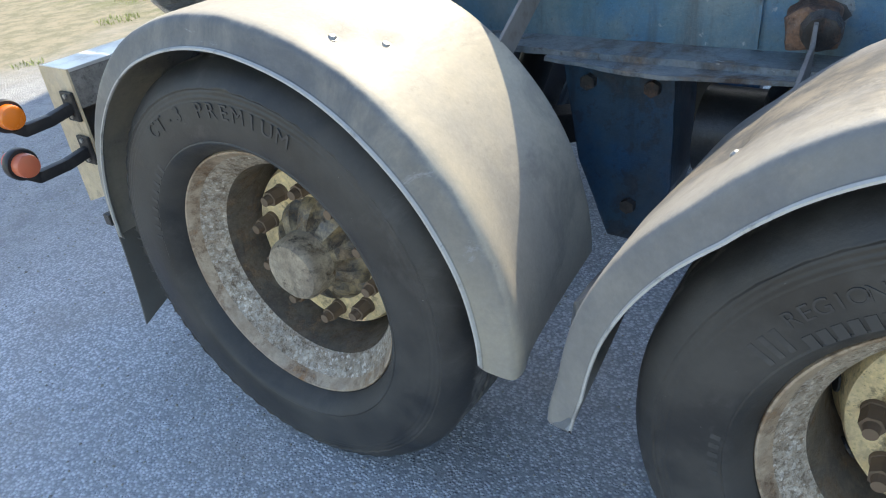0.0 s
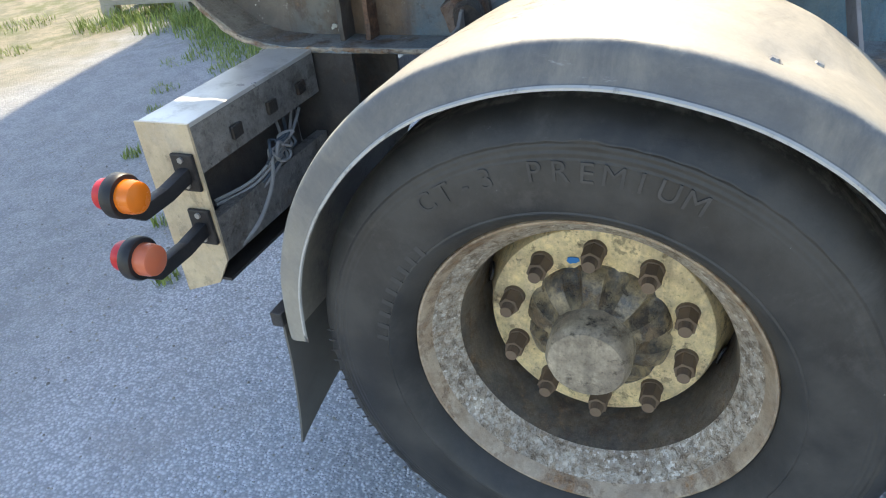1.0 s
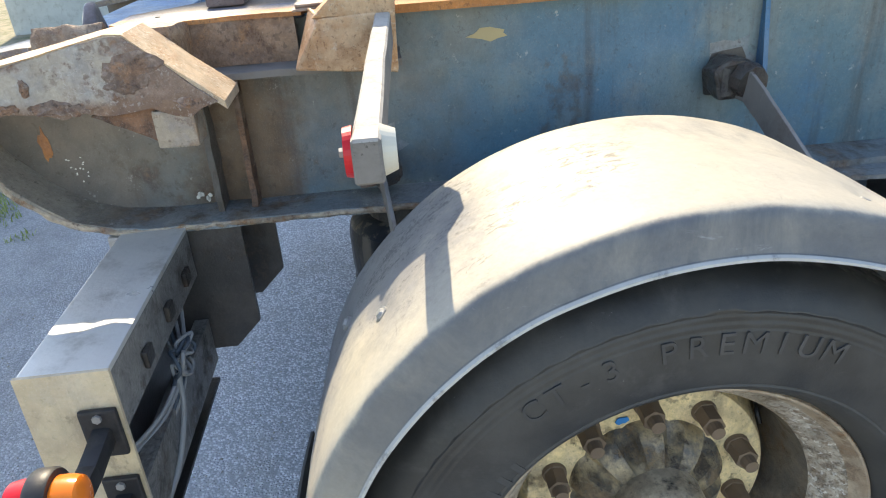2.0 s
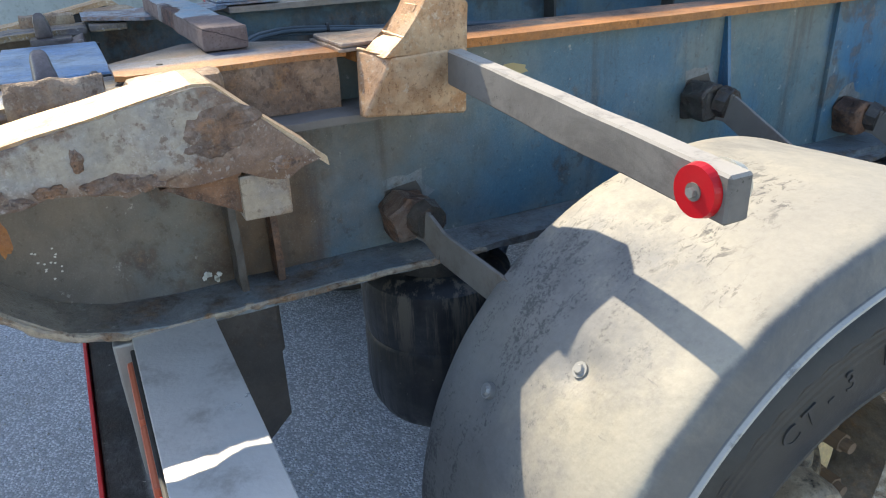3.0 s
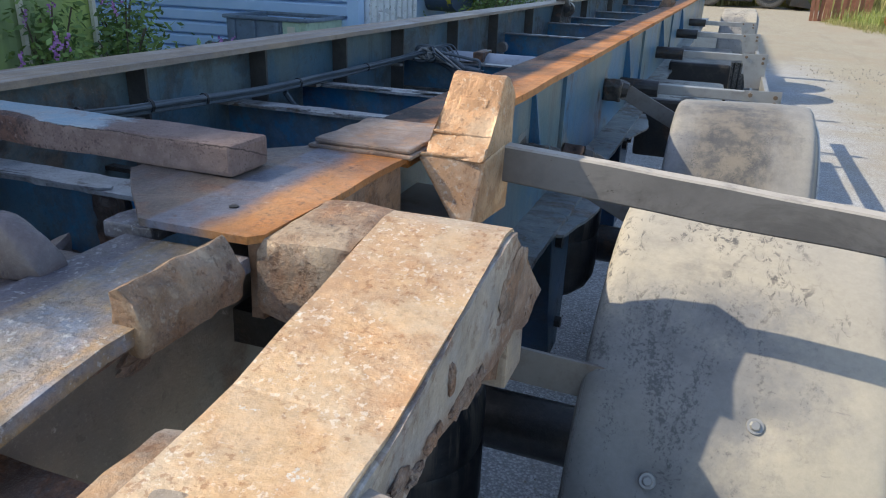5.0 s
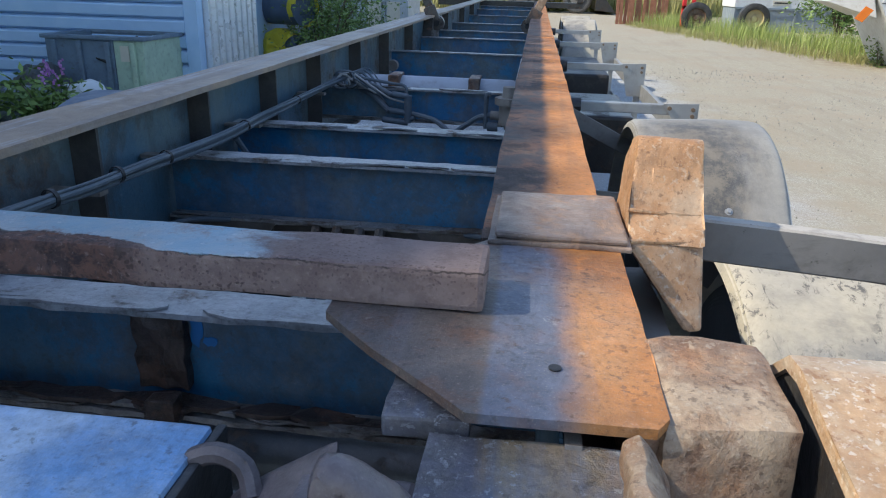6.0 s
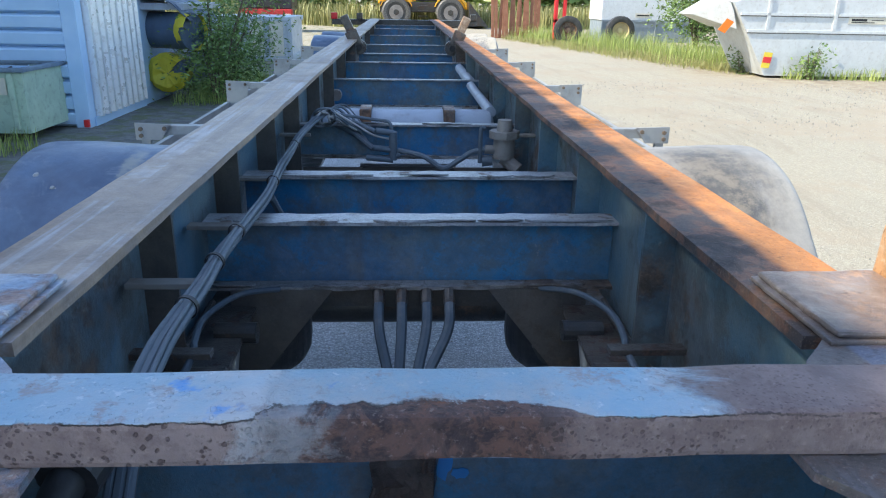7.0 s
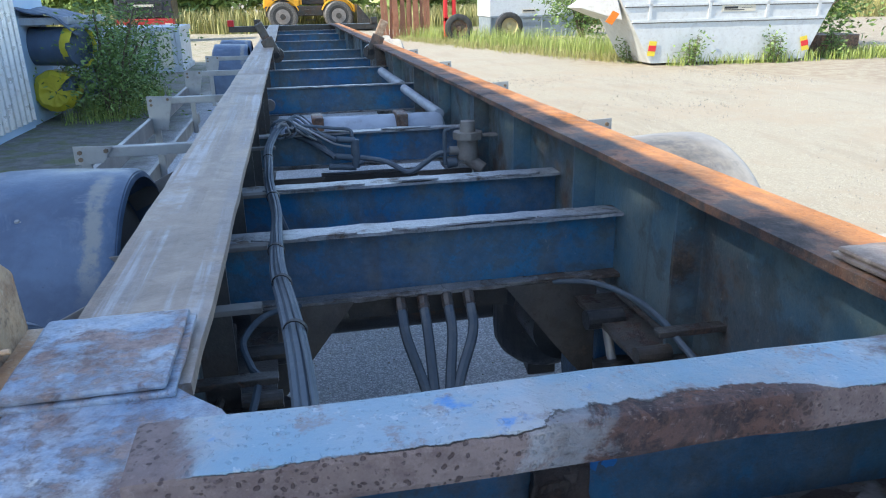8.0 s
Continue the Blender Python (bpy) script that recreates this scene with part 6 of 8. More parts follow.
def air_gear():
    # relay valve on its bracket
    v = part("relay_valve", rod(bmesh.new(), (0.345, 1.60, 1.00), (0.345, 1.60, 1.10), 0.042, None, 20), CLAMP, TRAILER, "dusty grey relay valve", smooth=True)
    part("valve_flange", rod(bmesh.new(), (0.345, 1.60, 1.080), (0.345, 1.60, 1.108), 0.060, None, 8), CLAMP, v)
    part("valve_cap", rod(bmesh.new(), (0.345, 1.60, 1.106), (0.345, 1.60, 1.150), 0.032, 0.028, 20), CLAMP, v, smooth=True)
    part("valve_port", rod(bmesh.new(), (0.345, 1.60, 1.03), (0.27, 1.60, 1.035), 0.018), CLAMP, v)
    part("valve_port", rod(bmesh.new(), (0.345, 1.60, 1.00), (0.40, 1.57, 0.96), 0.026), CLAMP, v)
    part("valve_port", rod(bmesh.new(), (0.30, 1.60, 0.99), (0.26, 1.60, 0.985), 0.020), HOSE, v)
    part("valve_bracket", box(bmesh.new(), (0.38, 1.585, 1.085), (0.467, 1.625, 1.095), 0.002), CLAMP, v)
    for z in (1.03, 1.115):
        part("air_pipe", tube(bmesh.new(), [(0.27, 1.60, z), (0.255, 1.60, z), (0.252, 1.60, z - 0.03), (0.252, 1.60, 0.98)], 0.009), HOSE, v, smooth=True)
    t = part("pipe_tee", rod(bmesh.new(), (-0.09, 1.74, 0.96), (-0.09, 1.74, 1.075), 0.017, None, 12), HOSE, TRAILER, "blue-grey pipe tee", smooth=True)
    for z, d in ((1.07, -0.07), (1.00, -0.08), (0.975, 0.03), (0.96, -0.11)):
        part("tee_branch", rod(bmesh.new(), (-0.09, 1.74, z), (-0.09 + d, 1.74, z + 0.01), 0.013, None, 12), HOSE, t, smooth=True)
    for a, b, r in (((-0.36, 1.88, 1.10), (-0.16, 1.74, 1.075), 0.010), ((-0.36, 1.87, 1.09), (-0.17, 1.74, 1.005), 0.012), ((-0.35, 1.89, 1.12), (-0.20, 1.80, 1.03), 0.006)):
        mid = tuple((p + q) / 2 + o for p, q, o in zip(a, b, (0, 0.02, 0.012)))
        part("air_pipe", tube(bmesh.new(), [a, mid, b], r), HOSE, t, smooth=True)
    part("air_pipe", tube(bmesh.new(), [(-0.07, 1.74, 1.0), (0.03, 1.70, 0.985), (0.11, 1.64, 0.95), (0.17, 1.62, 0.985), (0.22, 1.61, 1.02), (0.27, 1.60, 1.035)], 0.011), HOSE, t, smooth=True)
    tank = bmesh.new()
    lathe(tank, [(-0.40, 0.0), (-0.40, 0.06), (-0.385, 0.088), (-0.36, 0.098), (0.36, 0.098), (0.385, 0.088), (0.40, 0.06), (0.40, 0.0)], 32)
    tk = part("air_tank", tank, TANK, TRAILER, "grey-blue air tank on rusty straps", Matrix.Translation((-0.03, 2.19, 1.005)), smooth=True)
    for x in (-0.19, 0.19):
        part("tank_strap", box(bmesh.new(), (x - 0.026, -0.104, -0.02), (x + 0.026, 0.05, 0.110), 0.006), RUST_DARK, tk)
    part("steel_pipe", rod(bmesh.new(), (0.372, 2.30, 1.075), (0.372, 3.40, 1.075), 0.026, None, 24), TANK, TRAILER, "pale steel pipe along the web", smooth=True)
    part("steel_pipe", rod(bmesh.new(), (0.40, 3.65, 1.06), (0.40, 4.75, 1.06), 0.034, None, 24), TANK, TRAILER, smooth=True)
    part("port_cap", rod(bmesh.new(), (-0.46, 3.35, 1.02), (-0.46, 3.30, 1.02), 0.034, None, 20), CLAMP, TRAILER, smooth=True)


air_gear()


# ---- rear lamp bumper, markers, underrun ----
STRIP = worn_steel("grimy_strip", (0.25, 0.235, 0.21), (0.18, 0.17, 0.155), 0.35, r_dark=(0.035, 0.03, 0.027), r_light=(0.14, 0.10, 0.07), size=0.35, soft=0.1, dust=0.5, dust_colour=(0.22, 0.20, 0.18))


def bumper(s):
    a, b = span(s, 0.592, 1.080)
    top = part("lamp_bumper", box(bmesh.new(), (a, -0.935, 0.856), (b, -0.805, 0.866), 0.002), ALU, TRAILER, "dull aluminium lamp bumper with open front")
    part("rear_sheet", box(bmesh.new(), (a, -0.9345, 0.46), (b, -0.9285, 0.8555)), ALU, top)
    # added dark sheet that stands for the shade inside the open front
    part("inside_shade", box(bmesh.new(), (a, -0.900, 0.495), (b, -0.892, 0.853)), GUSSET, top)
    part("front_strip", box(bmesh.new(), (a, -0.8115, 0.755), (b, -0.8055, 0.8555)), STRIP, top)
    part("strip_lip", box(bmesh.new(), (a, -0.835, 0.755), (b, -0.812, 0.761)), STRIP, top)
    part("strip_lip", box(bmesh.new(), (a, -0.835, 0.640), (b, -0.812, 0.646)), STRIP, top)
    for x in (0.66, 0.79, 0.93):
        p, q = span(s, x, x + 0.035)
        part("strip_bracket", fray(box(bmesh.new(), (p, -0.8045, 0.782), (q, -0.795, 0.812), 0.003), 0.0015, 40, 0.02), UNDER, top)
    part("front_strip", box(bmesh.new(), (a, -0.8115, 0.54), (b, -0.8055, 0.646)), STRIP, top)
    part("under_sheet", box(bmesh.new(), (a, -0.928, 0.485), (b, -0.812, 0.492)), UNDER, top)
    c, d = span(s, 1.080, 1.0865)
    part("end_plate", prism(bmesh.new(), [(-0.938, 0.867), (-0.802, 0.867), (-0.802, 0.545), (-0.842, 0.480), (-0.942, 0.442)], "x", c, d), END, top, "scratched aluminium end plate, dented lower edge")
    for x, w in ((0.622, 0.165), (0.80, 0.14), (0.955, 0.105)):
        p, q = span(s, x, x + w)
        part("rear_lamp", box(bmesh.new(), (p, -0.951, 0.66), (q, -0.935, 0.842), 0.006), PINK_LENS if x < 0.9 else RED_LENS, top, "orange-red rear lamp lens")
    part("lamp_surround", box(bmesh.new(), (span(s, 0.605, 1.07)[0], -0.942, 0.63), (span(s, 0.605, 1.07)[1], -0.9346, 0.852), 0.003), BLACK, top)
    for k in range(4):
        pts = [(sx(s, 0.66 + 0.02 * k), -0.83 - 0.012 * k, 0.735), (sx(s, 0.74), -0.812 - 0.01 * k, 0.70 - 0.012 * k), (sx(s, 0.82), -0.80, 0.690 - 0.01 * k), (sx(s, 0.92), -0.815, 0.66 - 0.012 * k), (sx(s, 1.02), -0.85, 0.655 - 0.01 * k)]
        part("cable", tube(bmesh.new(), pts, 0.0042), CABLE if k != 2 else HOSE, top, "loose pale cable", smooth=True)
    part("cable", tube(bmesh.new(), [(sx(s, 0.85), -0.80, 0.69), (sx(s, 0.88), -0.796, 0.63), (sx(s, 0.95), -0.80, 0.57), (sx(s, 1.02), -0.81, 0.545)], 0.005), CABLE, top, smooth=True)
    part("cable", tube(bmesh.new(), [(sx(s, 0.80), -0.80, 0.70), (sx(s, 0.83), -0.79, 0.715), (sx(s, 0.84), -0.795, 0.68), (sx(s, 0.81), -0.80, 0.675)], 0.0045), CABLE, top, smooth=True)
    rnd = random.Random(21)
    for k in range(6):
        c = Vector((sx(s, 0.80 + rnd.uniform(-0.03, 0.04)), -0.800, 0.695 + rnd.uniform(-0.012, 0.012)))
        r, ph = rnd.uniform(0.014, 0.030), rnd.uniform(0, 6)
        loop = [c + Vector((r * math.cos(ph + t), 0.012 * math.sin(1.7 * t + k), 0.8 * r * math.sin(ph + t))) for t in (0, 0.9, 1.8, 2.7, 3.6, 4.5, 5.4)]
        loop.append(c + Vector((s * rnd.uniform(0.03, 0.08), -0.004, rnd.uniform(-0.05, 0.03))))
        part("cable", tube(bmesh.new(), loop, 0.0036, 7, 4), CABLE if k % 3 else HOSE, top, "knotted pale cable end", smooth=True)
    # carrier plates under the tail
    for x, y0, zb in ((0.565, -0.90, 0.56), (0.40, -0.86, 0.60)):
        c, d = span(s, x, x + 0.012)
        part("carrier_plate", prism(bmesh.new(), [(y0, 0.857), (y0 + 0.20, 0.857), (y0 + 0.20, zb + 0.06), (y0 + 0.14, zb), (y0 + 0.03, zb), (y0, zb + 0.05)], "x", c, d), GUSSET, top)
    c, d = span(s, 0.535, 0.592)
    part("carrier_post", fray(box(bmesh.new(), (c, -0.965, 0.30), (d, -0.925, 0.858), 0.004), 0.002, 14, 0.06), GALV, top, "flaking pale carrier post")


for side in (1, -1):
    bumper(side)


def marker_lamp(s, z, x, lens):
    """Double-faced marker lamp on its rubber stalk."""
    y = -0.838
    bm = bmesh.new()
    box(bm, (span(s, 1.087, 1.097)[0], -0.862, z - 0.055), (span(s, 1.087, 1.097)[1], -0.806, z + 0.030), 0.004)
    stalk = part("marker_stalk", bm, BLACK, TRAILER, "black rubber marker stalk")
    bm = bmesh.new()
    pts = [Vector((sx(s, 1.09), -0.834, z - 0.015)), Vector((sx(s, 1.16), -0.836, z - 0.028)), Vector((sx(s, x - 0.03), y, z - 0.030)), Vector((sx(s, x), y, z - 0.006))]
    for p, q in zip(pts, pts[1:]):
        d = q - p
        m = Matrix.Translation((p + q) / 2) @ d.to_track_quat("X", "Z").to_matrix().to_4x4()
        box(bm, (-d.length / 2 - 0.008, -0.014, -0.016), (d.length / 2 + 0.008, 0.014, 0.016), 0.006, m)
    part("stalk_arm", bm, BLACK, stalk, smooth=True)
    c = Vector((sx(s, x), y, z + 0.022))
    turn = Matrix.Translation(c) @ Matrix.Rotation(radians(90), 4, "Z")
    bm = bmesh.new()
    lathe(bm, [(-0.014, 0.030), (-0.014, 0.041), (-0.010, 0.0435), (0.010, 0.0435), (0.014, 0.041), (0.014, 0.030)], 36)
    part("lamp_band", bm, BLACK, stalk, "dusty rubber band", turn, smooth=True)
    for k, mat in ((1, lens), (-1, RED_LENS)):
        bm = bmesh.new()
        lathe(bm, [(0.0, 0.033), (k * 0.030, 0.0325), (k * 0.042, 0.030), (k * 0.045, 0.025), (k * 0.0455, 0.0)], 36)
        part("lens", bm, mat, stalk, "orange lens" if k > 0 else "red lens", turn, smooth=True)
    for dz in (-0.040, 0.018):
        part("stalk_bolt", rod(bmesh.new(), (sx(s, 1.096), -0.834, z + dz), (sx(s, 1.102), -0.834, z + dz), 0.007, None, 6), GALV, stalk)


for side in (1, -1):
    marker_lamp(side, 0.775, 1.262, ORANGE_LENS)
    marker_lamp(side, 0.645, 1.275, PINK_LENS)

bm = fray(box(bmesh.new(), (-0.85, -1.030, 0.47), (0.66, -0.930, 0.600), 0.004), 0.002, 10, 0.08)
UR = part("underrun_bar", bm, worn_steel("flaking_black_bar", (0.022, 0.023, 0.025), (0.035, 0.035, 0.036), 0.12, dust=0.35, dust_colour=(0.20, 0.21, 0.22), flakes=0.9, zones=((1, -0.972, -0.955, (0.45, 0.45, 0.44)),)), TRAILER, "black underrun bar with flaking white paint")
part("marker_board", box(bmesh.new(), (-0.85, -1.040, 0.455), (0.66, -1.033, 0.612), 0.001), RED_TAPE, UR, "red-edged yellow marker board")
for k in range(6):
    part("yellow_panel", box(bmesh.new(), (-0.84 + 0.25 * k, -1.0425, 0.475), (-0.62 + 0.25 * k, -1.0405, 0.592)), YELLOW_TAPE, UR)


# ---- mid and front of the trailer ----
def fold_lever(s):
    """Folding lock: an eye on the inner edge of the rail and a flat lever that leans outwards."""
    x, y0 = sx(s, 0.362), 5.15
    lv = part("lock_lever", rod(bmesh.new(), (x, y0 - 0.03, 1.19), (x, y0 + 0.03, 1.19), 0.062, None, 20), BOSS, TRAILER, "folding twist-lock lever, grey and rusty", smooth=True)
    m = Matrix.Translation((x, y0, 1.17)) @ Matrix.Rotation(radians(s * 25), 4, "Y")
    part("lever_arm", box(bmesh.new(), (-0.034, -0.028, 0.0), (0.034, 0.028, 0.30), 0.010, m), BOSS if s < 0 else CAST, lv)
    part("lever_arm", box(bmesh.new(), (-0.052, -0.056, 0.03), (0.052, -0.030, 0.17), 0.010, m), BOSS, lv)
    part("pivot", rod(bmesh.new(), (x, y0 - 0.062, 1.19), (x, y0 + 0.045, 1.19), 0.026), BLACK, lv)
    a, b = span(s, 0.385, 0.463)
    part("lever_plate", prism(bmesh.new(), [(y0 - 0.3, 0.93), (y0 + 0.3, 0.93), (y0 + 0.3, 1.236), (y0 - 0.1, 1.236)], "x", a, b), BOSS, lv)


for side in (1, -1):
    fold_lever(side)


def side_guard(s):
    """Outrigger brackets with drilled end plates and the rails they carry."""
    part("side_guard_rail", box(bmesh.new(), (span(s, 1.172, 1.198)[0], 2.0, 0.80), (span(s, 1.172, 1.198)[1], 6.3, 0.90), 0.004), GALV, TRAILER, "galvanised side guard rail")
    part("side_guard_rail", box(bmesh.new(), (span(s, 1.172, 1.198)[0], 2.0, 0.50), (span(s, 1.172, 1.198)[1], 6.3, 0.60), 0.004), GALV, TRAILER)
    for k, y in enumerate((2.12, 3.86, 5.75, 7.6)):
        a, b = span(s, 0.48, 1.145)
        arm = part("guard_outrigger", box(bmesh.new(), (a, y, 0.985), (b, y + 0.045, 1.030), 0.004), GALV, TRAILER, "galvanised side guard outrigger")
        zl = 0.965 if k == 0 else 0.82
        pl = [(sx(s, 1.03), 1.036), (sx(s, 1.190), 1.042), (sx(s, 1.190), zl), (sx(s, 1.08), zl)]
        part("end_plate", prism(bmesh.new(), pl, "y", y - 0.012, y - 0.003), GALV, arm)
        for x, z in ((1.165, 1.015), (1.165, 0.985), (1.06, 1.018)):
            part("plate_bolt", rod(bmesh.new(), (sx(s, x), y - 0.020, z), (sx(s, x), y - 0.010, z), 0.010, None, 6), NUT, arm)
        c, d = span(s, 1.13, 1.172)
        part("guard_leg", box(bmesh.new(), (c, y, 0.48), (d, y + 0.02, 1.02), 0.002), GALV, arm)
        part("outrigger_socket", rod(bmesh.new(), (sx(s, 0.48), y + 0.022, 1.005), (sx(s, 0.66), y + 0.022, 1.005), 0.040, None, 16), UNDER, arm)


for side in (1, -1):
    side_guard(side)
part("front_bolster", box(bmesh.new(), (-1.24, 11.42, 1.15), (1.18, 11.58, 1.24), 0.006), UNDER, TRAILER, "dark front bolster beam")
for x in (-1.20, -0.78, 1.12):
    part("bolster_lock", box(bmesh.new(), (x - 0.05, 11.38, 1.24), (x + 0.05, 11.5, 1.34), 0.01), UNDER if x > -1 else RED_LENS, TRAILER)
for s in (1, -1):
    for y in (9.35, 10.45):
        part("mudguard", GUARD_MESH if s > 0 else GUARD_MESH_BLUE, GUARD, TRAILER, "", pose(sx(s, 1.222), y, 0.50, 0, 0, 0 if s > 0 else 180))
        part("wheel", WM["rim"], RIM, TRAILER, "", pose(sx(s, 1.222), y, WZ, 0, 0, 0 if s > 0 else 180))
        part("tyre", WM["tyre"], TYRE, TRAILER, "", pose(sx(s, 1.222), y, WZ, 0, 0, 0 if s > 0 else 180))
part("valve_box", box(bmesh.new(), (0.55, 2.4, 0.62), (0.95, 3.2, 0.92), 0.02), UNDER, TRAILER, "dark locker beside the rail")
part("valve_box", box(bmesh.new(), (0.56, 4.1, 0.60), (0.98, 5.4, 0.93), 0.02), BLACK, TRAILER)

# ---- surroundings ----
def blades(name, spots, height, width, material, label, category, lean=0.5, seed=3):
    """Many curved blades in one mesh; spots are (x, y, radius, count) patches."""
    rnd = np.random.default_rng(seed)
    verts, faces = [], []
    for cx, cy, rad, count in spots:
        for _ in range(count):
            a, r = rnd.uniform(0, 6.283), rad * math.sqrt(rnd.uniform(0, 1))
            x, y = cx + r * math.cos(a), cy + r * math.sin(a)
            h, w, b = height * rnd.uniform(0.45, 1.15), width * rnd.uniform(0.6, 1.3), rnd.uniform(0, 6.283)
            d = Vector((math.cos(b), math.sin(b), 0))
            sd = Vector((-d.y, d.x, 0)) * w
            k, base = len(verts), Vector((x, y, -0.01))
            l = lean * rnd.uniform(0.1, 1.0) * h
            verts += [base - sd, base + sd, base + d * l * 0.3 + sd * 0.8 + Vector((0, 0, h * 0.6)), base + d * l * 0.3 - sd * 0.8 + Vector((0, 0, h * 0.6)), base + d * l + Vector((0, 0, h))]
            faces += [(k, k + 1, k + 2, k + 3), (k + 3, k + 2, k + 4)]
    me = bpy.data.meshes.new(name)
    me.from_pydata(verts, [], faces)
    me.materials.append(material)
    return tagged(new(name, me), label, category, kind="stuff")


def bush(name, at, size, leaves, label, category="bush", seed=1, leaf=0.045, material=None, flowers=0):
    """Stems that fork, with clumps of single leaves about their ends."""
    rnd = random.Random(seed)
    root = thing(name, label, category, at=at)
    tips = []
    for i in range(9):
        a, l = rnd.uniform(0, 6.28), rnd.uniform(0.55, 1.0)
        p = Vector((0.06 * math.cos(a), 0.06 * math.sin(a), 0))
        q = Vector((size[0] * 0.42 * l * math.cos(a), size[1] * 0.42 * l * math.sin(a), size[2] * rnd.uniform(0.45, 0.95)))
        mid = (p + q) / 2 + Vector((0, 0, size[2] * 0.1))
        part("stem", tube(bmesh.new(), [p, mid, q], 0.008 * size[2], 5, 3), BARK, root)
        for t in (0.3, 0.5, 0.65, 0.8, 0.95):
            c = p.lerp(q, t) + Vector((rnd.gauss(0, 0.16) * size[0], rnd.gauss(0, 0.16) * size[1], rnd.gauss(0, 0.08) * size[2]))
            tips.append((c, rnd.uniform(0.10, 0.24)))
    verts, faces = [], []
    for _ in range(leaves):
        c, r = tips[rnd.randrange(len(tips))]
        p = c + Vector((rnd.gauss(0, r) * size[0], rnd.gauss(0, r) * size[1], rnd.gauss(0, r * 0.7) * size[2]))
        p.z = max(p.z, 0.03)
        u = Vector((rnd.gauss(0, 1), rnd.gauss(0, 1), rnd.gauss(0, 0.6))).normalized()
        w = u.cross(Vector((rnd.gauss(0, 1), rnd.gauss(0, 1), rnd.gauss(0, 1)))).normalized()
        l = leaf * rnd.uniform(0.6, 1.4)
        k = len(verts)
        verts += [p - u * l, p + w * l * 0.38, p + u * l, p - w * l * 0.38]
        faces.append((k, k + 1, k + 2, k + 3))
    me = bpy.data.meshes.new("crown")
    me.from_pydata(verts, [], faces)
    part("crown", me, material or LEAF, root)
    if flowers:
        bm = bmesh.new()
        for _ in range(flowers):
            a, r = rnd.uniform(0, 6.28), rnd.uniform(0, 0.45)
            x, y, z = size[0] * r * math.cos(a), size[1] * r * math.sin(a), size[2] * rnd.uniform(0.75, 1.05)
            for j in range(9):
                m = Matrix.Translation((x + rnd.gauss(0, 0.012), y + rnd.gauss(0, 0.012), z + 0.018 * j)) @ Matrix.Rotation(rnd.uniform(0, 6), 4, "Z")
                box(bm, (-0.014, -0.004, -0.010), (0.014, 0.004, 0.010), 0.0, m)
        part("blossom", bm, PURPLE, root)
    return root


# tall works hall beside the yard; its eave shades the trailer up to the outer rail
# out of view; its place and height are read from the shade edge
HALL = plain("hall_cladding", (0.55, 0.56, 0.52), 0.6, 0, 0.3, 3, (0.20, 0.19, 0.13), 0.5)
hall = thing("works_hall", "tall works hall clad in dull green-grey sheeting", "building", at=(-9.0, 0, 0))
bm = box(bmesh.new(), (-14, -5.55, 0), (0, 19, 9.70))
part("wall", bm, HALL, hall)
bm = bmesh.new()
pts = []
for i in range(500):
    y = -5.6 + 0.05 * i
    pts.append((y, 9.93 + 0.055 * math.sin(2 * math.pi * y / 0.36)))
prism(bm, [(pts[0][0], 9.68)] + pts + [(pts[-1][0], 9.68)], "x", -14.2, 0.12)
part("roof", bm, GALV, hall, "corrugated roof edge")


# sheet fence with pale posts behind the trailer
def fence():
    n = Nodes("yellow_green_sheet", 0.6)
    m = n.done(n.mix(n.step(n.noise(1.2, 4), 0.35, 0.65), (0.30, 0.38, 0.10), (0.22, 0.30, 0.13)), 0.6)
    f = thing("sheet_fence", "yellow-green sheet fence with pale posts", "fence", at=(-5.6, 0, 0))
    for k in range(5):
        bm = bmesh.new()
        y0 = 0.4 + 0.9 * k
        out = []
        for i in range(13):
            out.append((0.012 * (i % 2), y0 + 0.88 * i / 12))
        prism(bm, out + [(x - 0.006, y) for x, y in out[::-1]], "z", 0.05, 1.9)
        part("sheet", bm, m, f)
    for k in range(6):
        part("post", box(bmesh.new(), (0.012, 0.36 + 0.9 * k, 0), (0.062, 0.41 + 0.9 * k, 2.0), 0.004), WHITE_LENS, f)


fence()


